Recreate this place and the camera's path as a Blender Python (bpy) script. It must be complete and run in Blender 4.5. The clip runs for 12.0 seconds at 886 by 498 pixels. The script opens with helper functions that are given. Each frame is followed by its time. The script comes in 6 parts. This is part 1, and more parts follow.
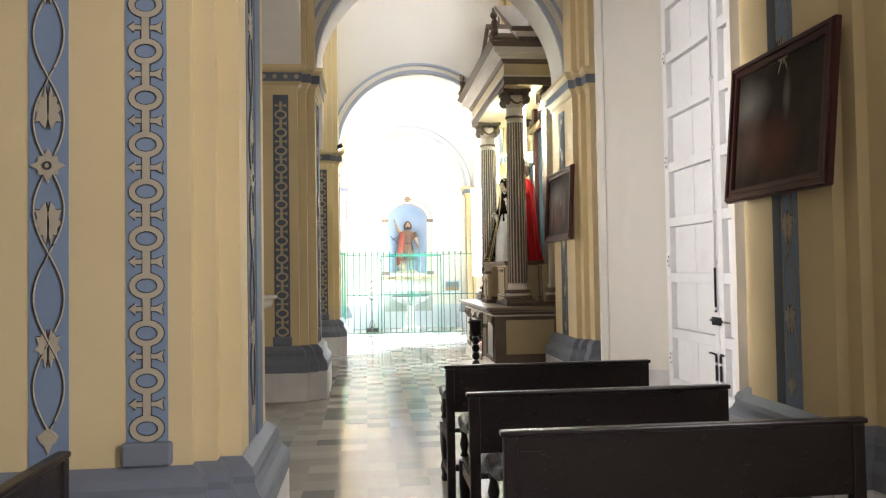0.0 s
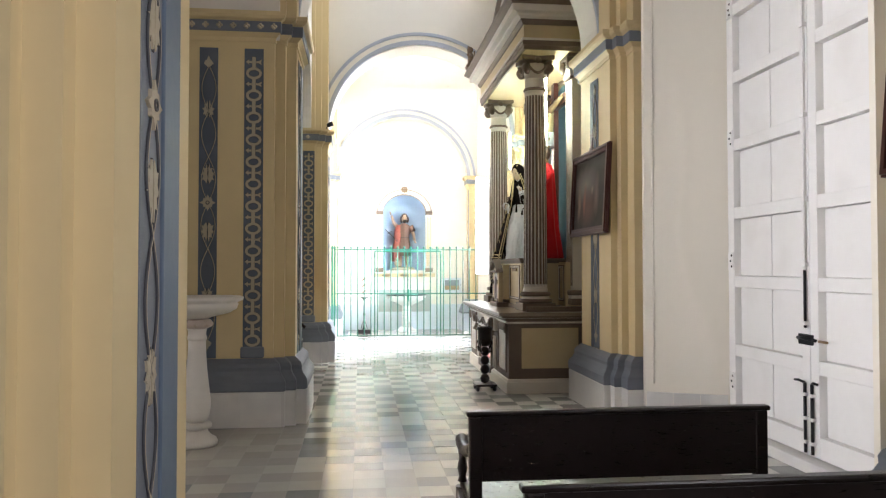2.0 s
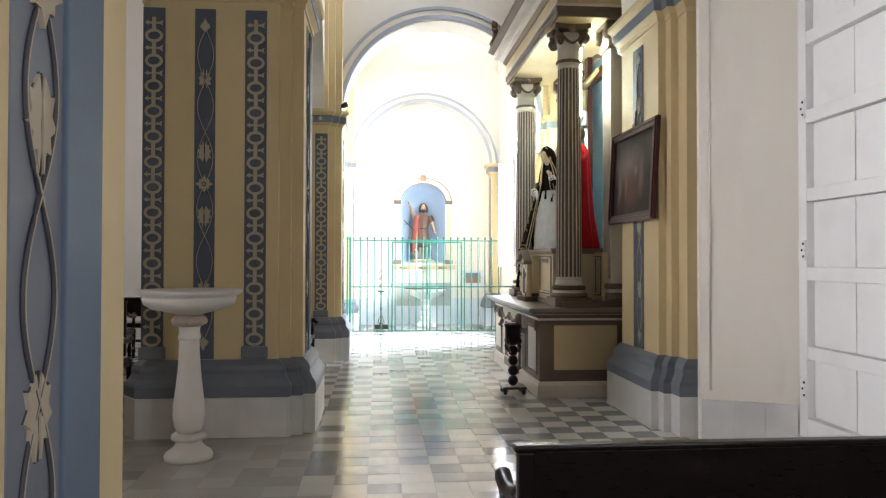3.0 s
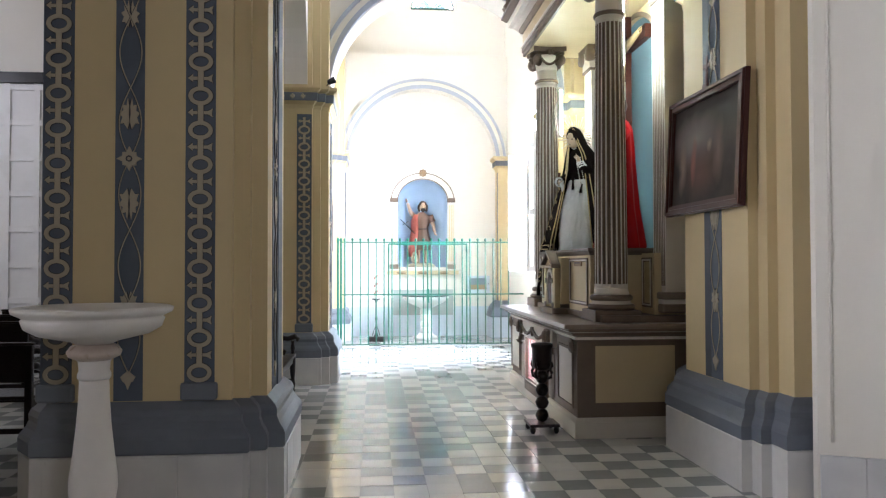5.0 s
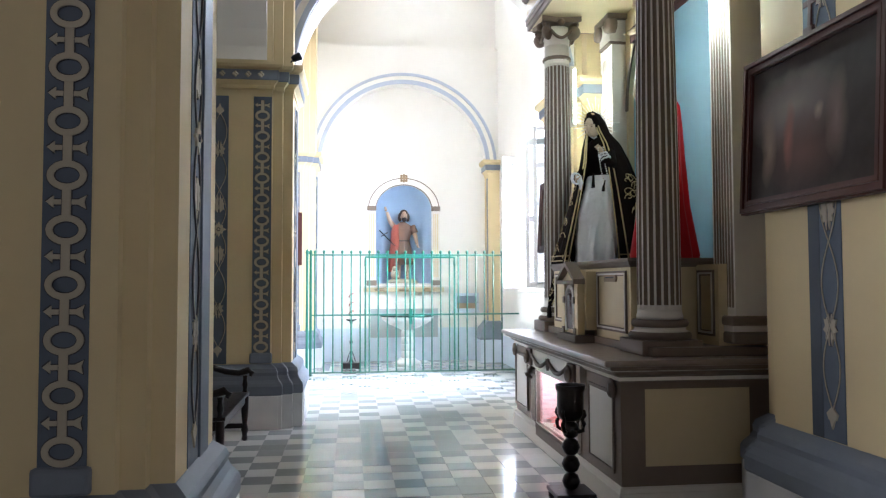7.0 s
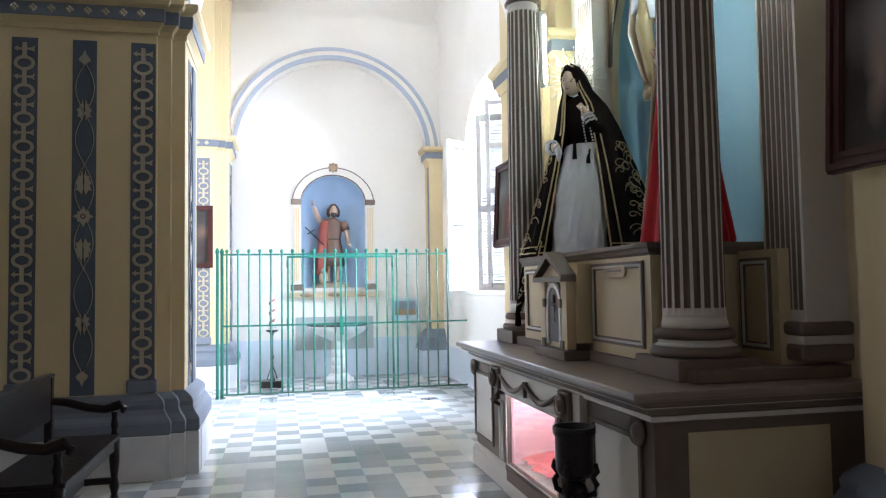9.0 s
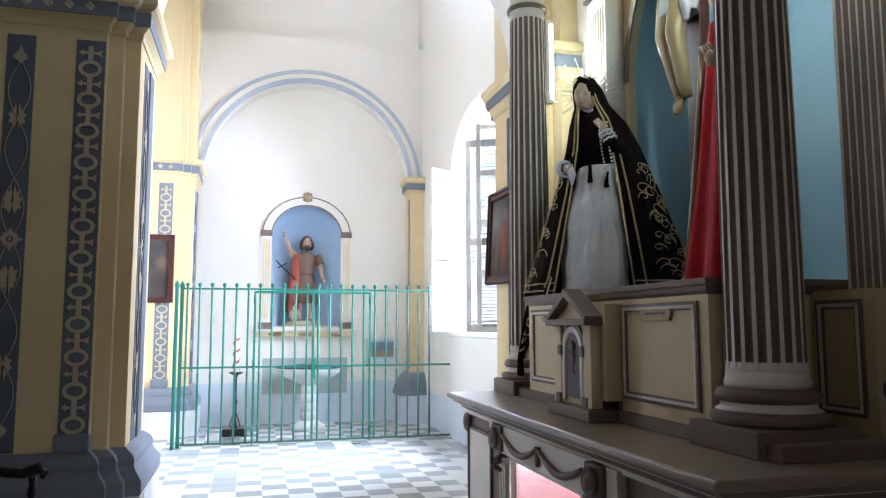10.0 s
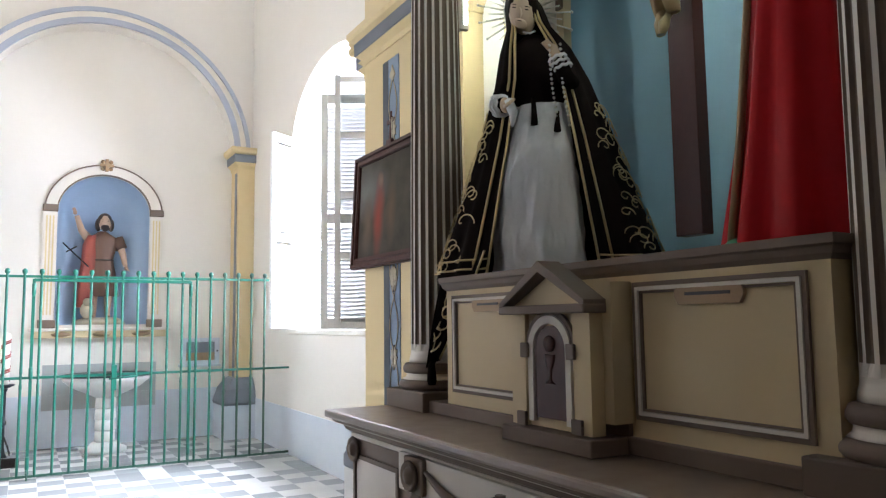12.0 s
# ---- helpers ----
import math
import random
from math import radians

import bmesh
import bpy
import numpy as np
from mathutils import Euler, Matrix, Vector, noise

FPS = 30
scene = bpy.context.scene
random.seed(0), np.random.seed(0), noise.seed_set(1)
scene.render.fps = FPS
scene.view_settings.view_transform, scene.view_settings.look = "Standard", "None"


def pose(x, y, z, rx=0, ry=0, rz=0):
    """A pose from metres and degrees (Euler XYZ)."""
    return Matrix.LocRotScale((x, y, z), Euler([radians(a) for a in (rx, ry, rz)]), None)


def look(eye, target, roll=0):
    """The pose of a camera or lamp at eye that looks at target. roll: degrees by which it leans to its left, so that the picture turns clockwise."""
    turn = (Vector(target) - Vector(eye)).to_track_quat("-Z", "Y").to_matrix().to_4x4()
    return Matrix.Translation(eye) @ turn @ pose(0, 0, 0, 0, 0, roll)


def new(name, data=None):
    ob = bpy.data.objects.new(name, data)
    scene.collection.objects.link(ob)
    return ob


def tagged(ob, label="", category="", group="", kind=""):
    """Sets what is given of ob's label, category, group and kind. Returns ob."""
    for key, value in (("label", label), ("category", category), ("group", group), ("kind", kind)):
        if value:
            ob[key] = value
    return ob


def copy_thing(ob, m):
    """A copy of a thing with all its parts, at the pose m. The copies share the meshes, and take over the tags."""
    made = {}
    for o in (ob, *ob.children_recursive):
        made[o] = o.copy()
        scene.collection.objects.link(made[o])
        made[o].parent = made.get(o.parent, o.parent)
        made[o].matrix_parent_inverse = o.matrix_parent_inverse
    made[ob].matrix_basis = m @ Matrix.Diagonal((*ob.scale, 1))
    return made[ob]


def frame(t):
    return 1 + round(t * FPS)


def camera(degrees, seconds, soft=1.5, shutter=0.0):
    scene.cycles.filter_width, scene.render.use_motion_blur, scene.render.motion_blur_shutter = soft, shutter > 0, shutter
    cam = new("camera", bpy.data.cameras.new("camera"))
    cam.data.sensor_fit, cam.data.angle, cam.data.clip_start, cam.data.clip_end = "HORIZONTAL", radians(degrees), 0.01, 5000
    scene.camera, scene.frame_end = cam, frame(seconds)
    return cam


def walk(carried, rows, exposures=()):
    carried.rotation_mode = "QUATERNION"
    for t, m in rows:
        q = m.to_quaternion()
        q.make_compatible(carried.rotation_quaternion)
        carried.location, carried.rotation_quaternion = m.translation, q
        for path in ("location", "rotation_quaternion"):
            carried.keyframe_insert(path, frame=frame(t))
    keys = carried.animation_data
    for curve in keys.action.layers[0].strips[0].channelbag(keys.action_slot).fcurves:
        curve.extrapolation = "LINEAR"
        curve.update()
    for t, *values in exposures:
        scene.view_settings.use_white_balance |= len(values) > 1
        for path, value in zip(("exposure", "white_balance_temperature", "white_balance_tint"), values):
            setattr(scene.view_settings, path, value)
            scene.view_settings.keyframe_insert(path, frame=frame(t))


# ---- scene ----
cam = camera(61.7, 12.0, soft=1.25)
PATH = [
    (0, (0.011, 2.349, 1.523), (0.217, 4.338, 1.581), -0.9),
    (0.5, (0.017, 2.778, 1.542), (0.247, 4.763, 1.627), -0.5),
    (1, (0.051, 3.2, 1.511), (0.311, 5.182, 1.568), -0.7),
    (1.5, (0.044, 3.591, 1.512), (0.245, 5.581, 1.542), -0.1),
    (2, (0.043, 4.013, 1.53), (0.265, 6.0, 1.58), 0.0),
    (2.5, (0.046, 4.439, 1.53), (0.275, 6.426, 1.572), -0.3),
    (3, (0.064, 4.865, 1.5), (0.239, 6.857, 1.532), 0.1),
    (3.2, (0.066, 5.047, 1.495), (0.255, 7.038, 1.535), 0.1),
    (4.8, (0.089, 6.445, 1.487), (0.27, 8.436, 1.535), 0.3),
    (5, (0.091, 6.625, 1.488), (0.277, 8.616, 1.533), -0.1),
    (5.5, (0.104, 7.046, 1.477), (0.249, 9.04, 1.533), 0.2),
    (6, (0.106, 7.475, 1.485), (0.299, 9.465, 1.55), 0.0),
    (6.5, (0.133, 7.893, 1.494), (0.368, 9.878, 1.562), -0.3),
    (6.7, (0.113, 8.065, 1.489), (0.353, 10.048, 1.579), -0.2),
    (8.3, (0.225, 9.355, 1.458), (0.531, 11.33, 1.54), -0.7),
    (8.5, (0.222, 9.538, 1.453), (0.561, 11.508, 1.545), -0.3),
    (9, (0.278, 9.95, 1.438), (0.704, 11.901, 1.541), -0.9),
    (9.5, (0.336, 10.365, 1.463), (0.777, 12.31, 1.615), -0.4),
    (10, (0.322, 10.762, 1.457), (0.818, 12.688, 1.664), -0.1),
    (10.5, (0.348, 11.16, 1.443), (0.936, 13.061, 1.646), -0.5),
    (11, (0.364, 11.524, 1.428), (1.007, 13.405, 1.651), -0.2),
    (11.5, (0.337, 11.875, 1.426), (1.166, 13.68, 1.66), -0.3),
    (12, (0.309, 12.231, 1.434), (1.283, 13.967, 1.631), -0.7),
]
walk(cam, [(t, look(eye, aim, roll)) for t, eye, aim, roll in PATH],
     exposures=[(0.0, 0.60, 6450, 17), (3.0, 0.29, 6150, 17), (5.0, 0.15, 5800, 18), (6.5, -0.02, 5600, 18), (8.5, -0.30, 5450, 19), (10.5, -0.58, 5500, 20), (12.0, -0.68, 5850, 21)])

# ---- light ----
world = bpy.data.worlds.new("sky")
scene.world = world
world.use_nodes = True
_sky = world.node_tree.nodes.new("ShaderNodeTexSky")
_sky.sky_type, _sky.sun_disc = "NISHITA", False
_sky.sun_elevation, _sky.sun_rotation = radians(50), radians(100)
world.node_tree.links.new(_sky.outputs[0], world.node_tree.nodes["Background"].inputs[0])
world.node_tree.nodes["Background"].inputs[1].default_value = 0.12


def lamp_area(name, m, sx, sy, watts, colour):
    d = bpy.data.lights.new(name, "AREA")
    d.shape, d.size, d.size_y, d.energy, d.color = "RECTANGLE", sx, sy, watts, colour
    ob = new(name, d)
    ob.matrix_world = m
    return ob


DAY = (0.86, 0.94, 1.0)
# daylight in the arched window of the baptistery
lamp_area("right_opening_lamp", look((5.2, 19.05, 3.6), (0.9, 19.0, 0.9)), 3.6, 4.2, 6600, (0.86, 0.94, 1.0))
# unseen lamp added behind the walker to brighten the first pier's front
lamp_area("right_opening_lamp", look((3.5, 2.3, 2.85), (-1.2, 5.6, 2.0)), 1.15, 2.6, 200, (0.97, 0.98, 1.0))
# unseen lamp added at the closed nave wall, narrowed onto the door bay
_d = lamp_area("cross_nave_fill_lamp", look((-10.9, 6.8, 2.8), (2.9, 8.6, 2.0)), 1.8, 5.0, 82, (0.97, 0.97, 0.96))
_d.data.spread = radians(38)
# unseen lamp added before the closed back wall to lift faces turned to it
lamp_area("rear_fill_lamp", look((0.2, -4.8, 3.0), (0.6, 8, 1.8)), 3.2, 4.4, 47, (0.97, 0.98, 1.0))
# unseen lamp added high at the closed nave wall to brighten the nave's end
lamp_area("nave_fill_lamp", look((-10.9, 17.0, 5.6), (-6.5, 22.4, 2.2)), 1.6, 2.2, 260, (0.97, 0.98, 1.0))
# lunette over the end wall
lamp_area("lunette_daylight", look((1.34, 22.95, 7.2), (1.3, 18.5, 3.0)), 0.7, 0.36, 1200, DAY)
# unseen lamp added high over the altar to brighten the bay's upper walls
lamp_area("bay_fill_lamp", look((3.6, 14.5, 6.75), (-0.9, 14.5, 5.6)), 1.1, 0.9, 115, DAY)

# ---- materials ----
def material(name, base, rough=0.6, metal=0.0, var=0.06, scale=6.0, fine=0.0, bump=0.0, stain=None, stain_amount=0.0,
             spec=0.5, island=0.0, obj=0.0, trans=0.0, coat=0.0, grain=None):
    """Procedural paint, stone, wood or metal: two scales of noise in the colour, a fine relief, and optional stains."""
    m = bpy.data.materials.new(name)
    m.use_nodes = True
    nt = m.node_tree
    b = nt.nodes["Principled BSDF"]
    L = nt.links.new
    tc = nt.nodes.new("ShaderNodeTexCoord")
    src = nt.nodes.new("ShaderNodeNewGeometry").outputs["Position"] if obj == 0.0 else tc.outputs["Object"]
    if grain:
        mp = nt.nodes.new("ShaderNodeMapping")
        mp.inputs["Scale"].default_value = grain
        L(src, mp.inputs[0])
        src = mp.outputs[0]

    def tex(sc, detail):
        n = nt.nodes.new("ShaderNodeTexNoise")
        n.inputs["Scale"].default_value, n.inputs["Detail"].default_value = sc, detail
        L(src, n.inputs["Vector"])
        return n.outputs[0]

    big, small = tex(scale * 0.18, 4), tex(scale * 4, 6)

    def math_(op, a, v):
        n = nt.nodes.new("ShaderNodeMath")
        n.operation = op
        for k, q in enumerate((a, v)):
            if isinstance(q, (int, float)):
                n.inputs[k].default_value = q
            else:
                L(q, n.inputs[k])
        return n.outputs[0]

    val = math_("ADD", math_("MULTIPLY", math_("SUBTRACT", big, 0.5), var * 2.4), math_("MULTIPLY", math_("SUBTRACT", small, 0.5), var * 1.2))
    if island or obj:
        if obj:
            rnd = nt.nodes.new("ShaderNodeObjectInfo").outputs["Random"]
        else:
            rnd = nt.nodes.new("ShaderNodeNewGeometry").outputs["Random Per Island"]
        val = math_("ADD", val, math_("MULTIPLY", math_("SUBTRACT", rnd, 0.5), 2 * (island + obj)))
    val = math_("ADD", val, 1.0)
    mul = nt.nodes.new("ShaderNodeVectorMath")
    mul.operation = "SCALE"
    mul.inputs[0].default_value = base
    L(val, mul.inputs["Scale"])
    col = mul.outputs[0]
    if stain:
        ramp = nt.nodes.new("ShaderNodeMapRange")
        ramp.inputs[1].default_value, ramp.inputs[2].default_value = 0.52, 0.72
        ramp.inputs[4].default_value = stain_amount
        L(tex(scale * 0.5, 8), ramp.inputs[0])
        mix = nt.nodes.new("ShaderNodeMix")
        mix.data_type = "RGBA"
        L(ramp.outputs[0], mix.inputs["Factor"])
        L(col, mix.inputs["A"])
        mix.inputs["B"].default_value = (*stain, 1)
        col = mix.outputs["Result"]
    L(col, b.inputs["Base Color"])
    rv = math_("ADD", math_("MULTIPLY", math_("SUBTRACT", small, 0.5), 0.18), rough)
    L(rv, b.inputs["Roughness"])
    b.inputs["Metallic"].default_value = metal
    b.inputs["Specular IOR Level"].default_value = spec
    b.inputs["Coat Weight"].default_value = coat
    b.inputs["Coat Roughness"].default_value = 0.15
    b.inputs["Transmission Weight"].default_value = trans
    if bump:
        bn = nt.nodes.new("ShaderNodeBump")
        bn.inputs["Strength"].default_value, bn.inputs["Distance"].default_value = bump, 0.01
        L(tex(fine or scale * 8, 5), bn.inputs["Height"])
        L(bn.outputs[0], b.inputs["Normal"])
    return m


def glow(name, colour, strength):
    m = bpy.data.materials.new(name)
    m.use_nodes = True
    b = m.node_tree.nodes["Principled BSDF"]
    b.inputs["Base Color"].default_value = (*colour, 1)
    b.inputs["Emission Color"].default_value = (*colour, 1)
    b.inputs["Emission Strength"].default_value = strength
    return m


YELLOW = material("ochre_wall_paint", (0.64, 0.51, 0.285), 0.62, var=0.05, scale=3, bump=0.10, fine=35, stain=(0.54, 0.42, 0.23), stain_amount=0.35, spec=0.25)
CREAM = material("cream_wall_paint", (0.76, 0.72, 0.65), 0.7, var=0.035, scale=2.5, bump=0.10, fine=30, stain=(0.70, 0.64, 0.55), stain_amount=0.25)
WHITEWALL = material("white_wall_paint", (0.78, 0.735, 0.64), 0.65, var=0.03, scale=2.5, bump=0.08, fine=30)
GREY = material("blue_grey_paint", (0.17, 0.185, 0.215), 0.5, var=0.09, scale=4, bump=0.08, fine=40, stain=(0.24, 0.26, 0.29), stain_amount=0.3, spec=0.25)
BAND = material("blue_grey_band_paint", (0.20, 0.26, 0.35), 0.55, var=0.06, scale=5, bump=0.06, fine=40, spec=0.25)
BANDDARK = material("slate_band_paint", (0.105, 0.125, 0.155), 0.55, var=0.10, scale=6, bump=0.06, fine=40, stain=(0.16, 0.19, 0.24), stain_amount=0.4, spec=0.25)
SIDEBLUE = material("dull_blue_strip_paint", (0.125, 0.165, 0.22), 0.55, var=0.08, scale=5, bump=0.06, fine=40, spec=0.25)
ARCHBAND = material("pale_blue_grey_moulding", (0.40, 0.43, 0.50), 0.55, var=0.06, scale=5)
BLUE = material("sky_blue_paint", (0.36, 0.47, 0.62), 0.6, var=0.05, scale=4, bump=0.05, fine=40)
TAUPE = material("taupe_ornament_paint", (0.43, 0.37, 0.27), 0.6, var=0.07, scale=14, bump=0.06, fine=60, spec=0.25)
INK = material("dark_outline_paint", (0.05, 0.05, 0.055), 0.6, var=0.1, scale=20)
MARBLE = material("grey_white_marble", (0.68, 0.66, 0.63), 0.32, var=0.12, scale=3.2, stain=(0.40, 0.40, 0.41), stain_amount=0.6, obj=0.05)
WHITEMARBLE = material("worn_white_marble", (0.74, 0.70, 0.64), 0.35, var=0.06, scale=5, stain=(0.5, 0.45, 0.38), stain_amount=0.35)
TILE_L = material("white_marble_tile", (0.62, 0.61, 0.57), 0.12, var=0.05, scale=3, stain=(0.45, 0.46, 0.46), stain_amount=0.5, obj=0.07, spec=0.55)
TILE_D = material("grey_marble_tile", (0.29, 0.30, 0.295), 0.12, var=0.10, scale=3, stain=(0.33, 0.34, 0.34), stain_amount=0.5, obj=0.14, spec=0.55)
GROUT = material("floor_grout", (0.30, 0.29, 0.27), 0.7, var=0.1, scale=8)
DARKWOOD = material("dark_varnished_wood", (0.012, 0.007, 0.006), 0.30, var=0.25, scale=5, grain=(1, 6, 6), bump=0.04, fine=30, spec=0.32)
FRAMEWOOD = material("mahogany_frame_wood", (0.055, 0.018, 0.014), 0.4, var=0.25, scale=6, bump=0.06, fine=40, spec=0.2)
DOORPAINT = material("white_door_paint", (0.78, 0.77, 0.75), 0.5, var=0.04, scale=5, bump=0.08, fine=25, stain=(0.6, 0.58, 0.54), stain_amount=0.3)
IRON = material("black_iron", (0.02, 0.02, 0.022), 0.45, metal=0.6, var=0.2, scale=20)
BROWN = material("brown_altar_paint", (0.17, 0.125, 0.095), 0.5, var=0.1, scale=5, bump=0.05, fine=40, stain=(0.24, 0.19, 0.14), stain_amount=0.3, spec=0.25)
ALTARCREAM = material("altar_cream_paint", (0.62, 0.50, 0.30), 0.5, var=0.06, scale=5, bump=0.05, fine=40, stain=(0.5, 0.38, 0.2), stain_amount=0.3, spec=0.25)
ALTARWHITE = material("altar_white_paint", (0.72, 0.67, 0.60), 0.5, var=0.05, scale=6, bump=0.05, fine=40, spec=0.25)
GREEN = material("green_gate_enamel", (0.009, 0.11, 0.072), 0.35, var=0.12, scale=10, spec=0.35)
GREENDK = material("dark_green_gate_enamel", (0.03, 0.09, 0.06), 0.38, var=0.12, scale=10)

RED = material("red_velvet_robe", (0.46, 0.012, 0.016), 0.5, var=0.16, scale=8, bump=0.35, fine=9, spec=0.14)
ORANGE = material("orange_red_carved_drape", (0.27, 0.055, 0.035), 0.5, var=0.12, scale=9)
ROBE = material("brown_carved_tunic", (0.13, 0.07, 0.045), 0.55, var=0.15, scale=9)
VELVET = material("black_velvet", (0.011, 0.008, 0.007), 0.85, var=0.25, scale=12, bump=0.25, fine=18, spec=0.03)
GOLD = material("gold_thread", (0.52, 0.40, 0.20), 0.4, metal=0.5, var=0.15, scale=30)
SILVER = material("silver_halo", (0.70, 0.68, 0.62), 0.3, metal=0.9, var=0.1, scale=20)
LINEN = material("white_satin_apron", (0.66, 0.67, 0.70), 0.5, var=0.10, scale=10, bump=0.9, fine=14, stain=(0.45, 0.46, 0.48), stain_amount=0.5)
IVORY = material("pale_painted_flesh", (0.50, 0.38, 0.27), 0.42, var=0.05, scale=15)
ROSELINING = material("pale_rose_lining", (0.80, 0.50, 0.50), 0.7, var=0.12, scale=6, bump=0.2, fine=14)
SKIN = material("painted_flesh", (0.46, 0.31, 0.21), 0.45, var=0.06, scale=15)
HAIR = material("dark_painted_hair", (0.035, 0.02, 0.014), 0.5, var=0.2, scale=20)
GREENCLOTH = material("green_tunic", (0.05, 0.22, 0.12), 0.55, var=0.1, scale=8)
BRONZE = material("dark_gilt_figure", (0.16, 0.10, 0.06), 0.45, var=0.15, scale=12)
MENSA = material("polished_brown_mensa", (0.23, 0.175, 0.135), 0.32, var=0.06, scale=3, spec=0.42)
FLUTE = material("taupe_flute_paint", (0.19, 0.145, 0.11), 0.5, var=0.1, scale=9, spec=0.15)
PINKCLOTH = material("rose_red_cloth", (0.75, 0.16, 0.16), 0.7, var=0.25, scale=6, bump=0.3, fine=12)
PLATE = material("worn_brass_plate", (0.30, 0.20, 0.11), 0.45, metal=0.3, var=0.15, scale=25)
LIGHTBLUE = material("pale_blue_dado_paint", (0.58, 0.63, 0.69), 0.6, var=0.06, scale=4, bump=0.06, fine=30, stain=(0.68, 0.70, 0.72), stain_amount=0.4)
APSE = material("pale_blue_apse_paint", (0.26, 0.415, 0.51), 0.55, var=0.05, scale=3, bump=0.04, fine=30, spec=0.25)
FONTGREY = material("pale_grey_wall_paint", (0.36, 0.37, 0.36), 0.6, var=0.08, scale=5)
# dark tone that holds the shade of the pilaster strips' groove
GROOVESHADE = material("dark_groove_shade", (0.055, 0.065, 0.08), 0.6, var=0.1, scale=8)
WAX = material("white_wax", (0.8, 0.76, 0.66), 0.4, var=0.04, scale=20)
TUBE = glow("fluorescent_tube_glow", (0.88, 1.0, 0.78), 300.0)


def clear_glass():
    m = bpy.data.materials.new("clear_glass")
    m.use_nodes = True
    b = m.node_tree.nodes["Principled BSDF"]
    b.inputs["Base Color"].default_value = (0.95, 0.98, 0.97, 1)
    b.inputs["Roughness"].default_value = 0.02
    b.inputs["Transmission Weight"].default_value = 1.0
    b.inputs["IOR"].default_value = 1.45
    return m


GLASS = clear_glass()

# ---- mesh helpers ----
def part(name, bm, mat, parent=None, label=""):
    """Links a bmesh as one mesh object, under a thing or a part."""
    me = bpy.data.meshes.new(name)
    bm.to_mesh(me)
    bm.free()
    for one in mat if isinstance(mat, (list, tuple)) else (mat,):
        me.materials.append(one)
    ob = new(name, me)
    if parent is not None:
        ob.parent = parent
    return tagged(ob, label)


def thing(name, x, y, z, label, category, group="", rz=0.0, kind=""):
    ob = new(name)
    ob.matrix_basis = pose(x, y, z, 0, 0, rz)
    return tagged(ob, label, category, group, kind)


def add_box(bm, lo, hi, bevel=0.0, m=None, mi=0):
    vs = [bm.verts.new((x, y, z)) for x in (lo[0], hi[0]) for y in (lo[1], hi[1]) for z in (lo[2], hi[2])]
    fs = [bm.faces.new([vs[i] for i in f]) for f in ((0, 1, 3, 2), (4, 6, 7, 5), (0, 4, 5, 1), (2, 3, 7, 6), (0, 2, 6, 4), (1, 5, 7, 3))]
    for f in fs:
        f.material_index = mi
    if bevel:
        es = list({e for f in fs for e in f.edges})
        r = bmesh.ops.bevel(bm, geom=es, offset=bevel, segments=2, affect="EDGES", profile=0.5)
        vs = list({v for f in r["faces"] for v in f.verts} | {v for v in vs if v.is_valid})
        for f in r["faces"]:
            f.material_index = mi
    if m is not None:
        bmesh.ops.transform(bm, matrix=m, verts=[v for v in vs if v.is_valid])
    return bm


def box(lo, hi, bevel=0.0, m=None):
    return add_box(bmesh.new(), lo, hi, bevel, m)


def add_prism(bm, outline, d0, d1, to=None, mi=0, smooth=False):
    """Extrudes a 2D outline (u, v) from depth d0 to d1; to(u, v, d) gives the place."""
    to = to or (lambda u, v, d: (u, d, v))
    a = [bm.verts.new(to(u, v, d0)) for u, v in outline]
    b = [bm.verts.new(to(u, v, d1)) for u, v in outline]
    n = len(a)
    fs = [bm.faces.new(a), bm.faces.new(list(reversed(b)))]
    for i in range(n):
        f = bm.faces.new((a[i], b[i], b[(i + 1) % n], a[(i + 1) % n]))
        f.smooth = smooth
        fs.append(f)
    for f in fs:
        f.material_index = mi
    return bm


def prism(outline, d0, d1, to=None, smooth=False):
    bm = add_prism(bmesh.new(), outline, d0, d1, to, 0, smooth)
    bmesh.ops.recalc_face_normals(bm, faces=bm.faces)
    return bm


def add_lathe(bm, prof, seg=24, centre=(0, 0, 0), mi=0, smooth=True, m=None):
    """Turns a profile of (radius, height) round the z axis."""
    rings = []
    for r, z in prof:
        ring = []
        for k in range(seg):
            a = 2 * math.pi * k / seg
            p = Vector((centre[0] + r * math.cos(a), centre[1] + r * math.sin(a), centre[2] + z))
            ring.append(bm.verts.new(m @ p if m is not None else p))
        rings.append(ring)
    for a, b in zip(rings, rings[1:]):
        for k in range(seg):
            f = bm.faces.new((a[k], a[(k + 1) % seg], b[(k + 1) % seg], b[k]))
            f.smooth, f.material_index = smooth, mi
    for ring, flip in ((rings[0], True), (rings[-1], False)):
        f = bm.faces.new(list(reversed(ring)) if flip else ring)
        f.material_index = mi
    return bm


def lathe(prof, seg=24, centre=(0, 0, 0)):
    return add_lathe(bmesh.new(), prof, seg, centre)


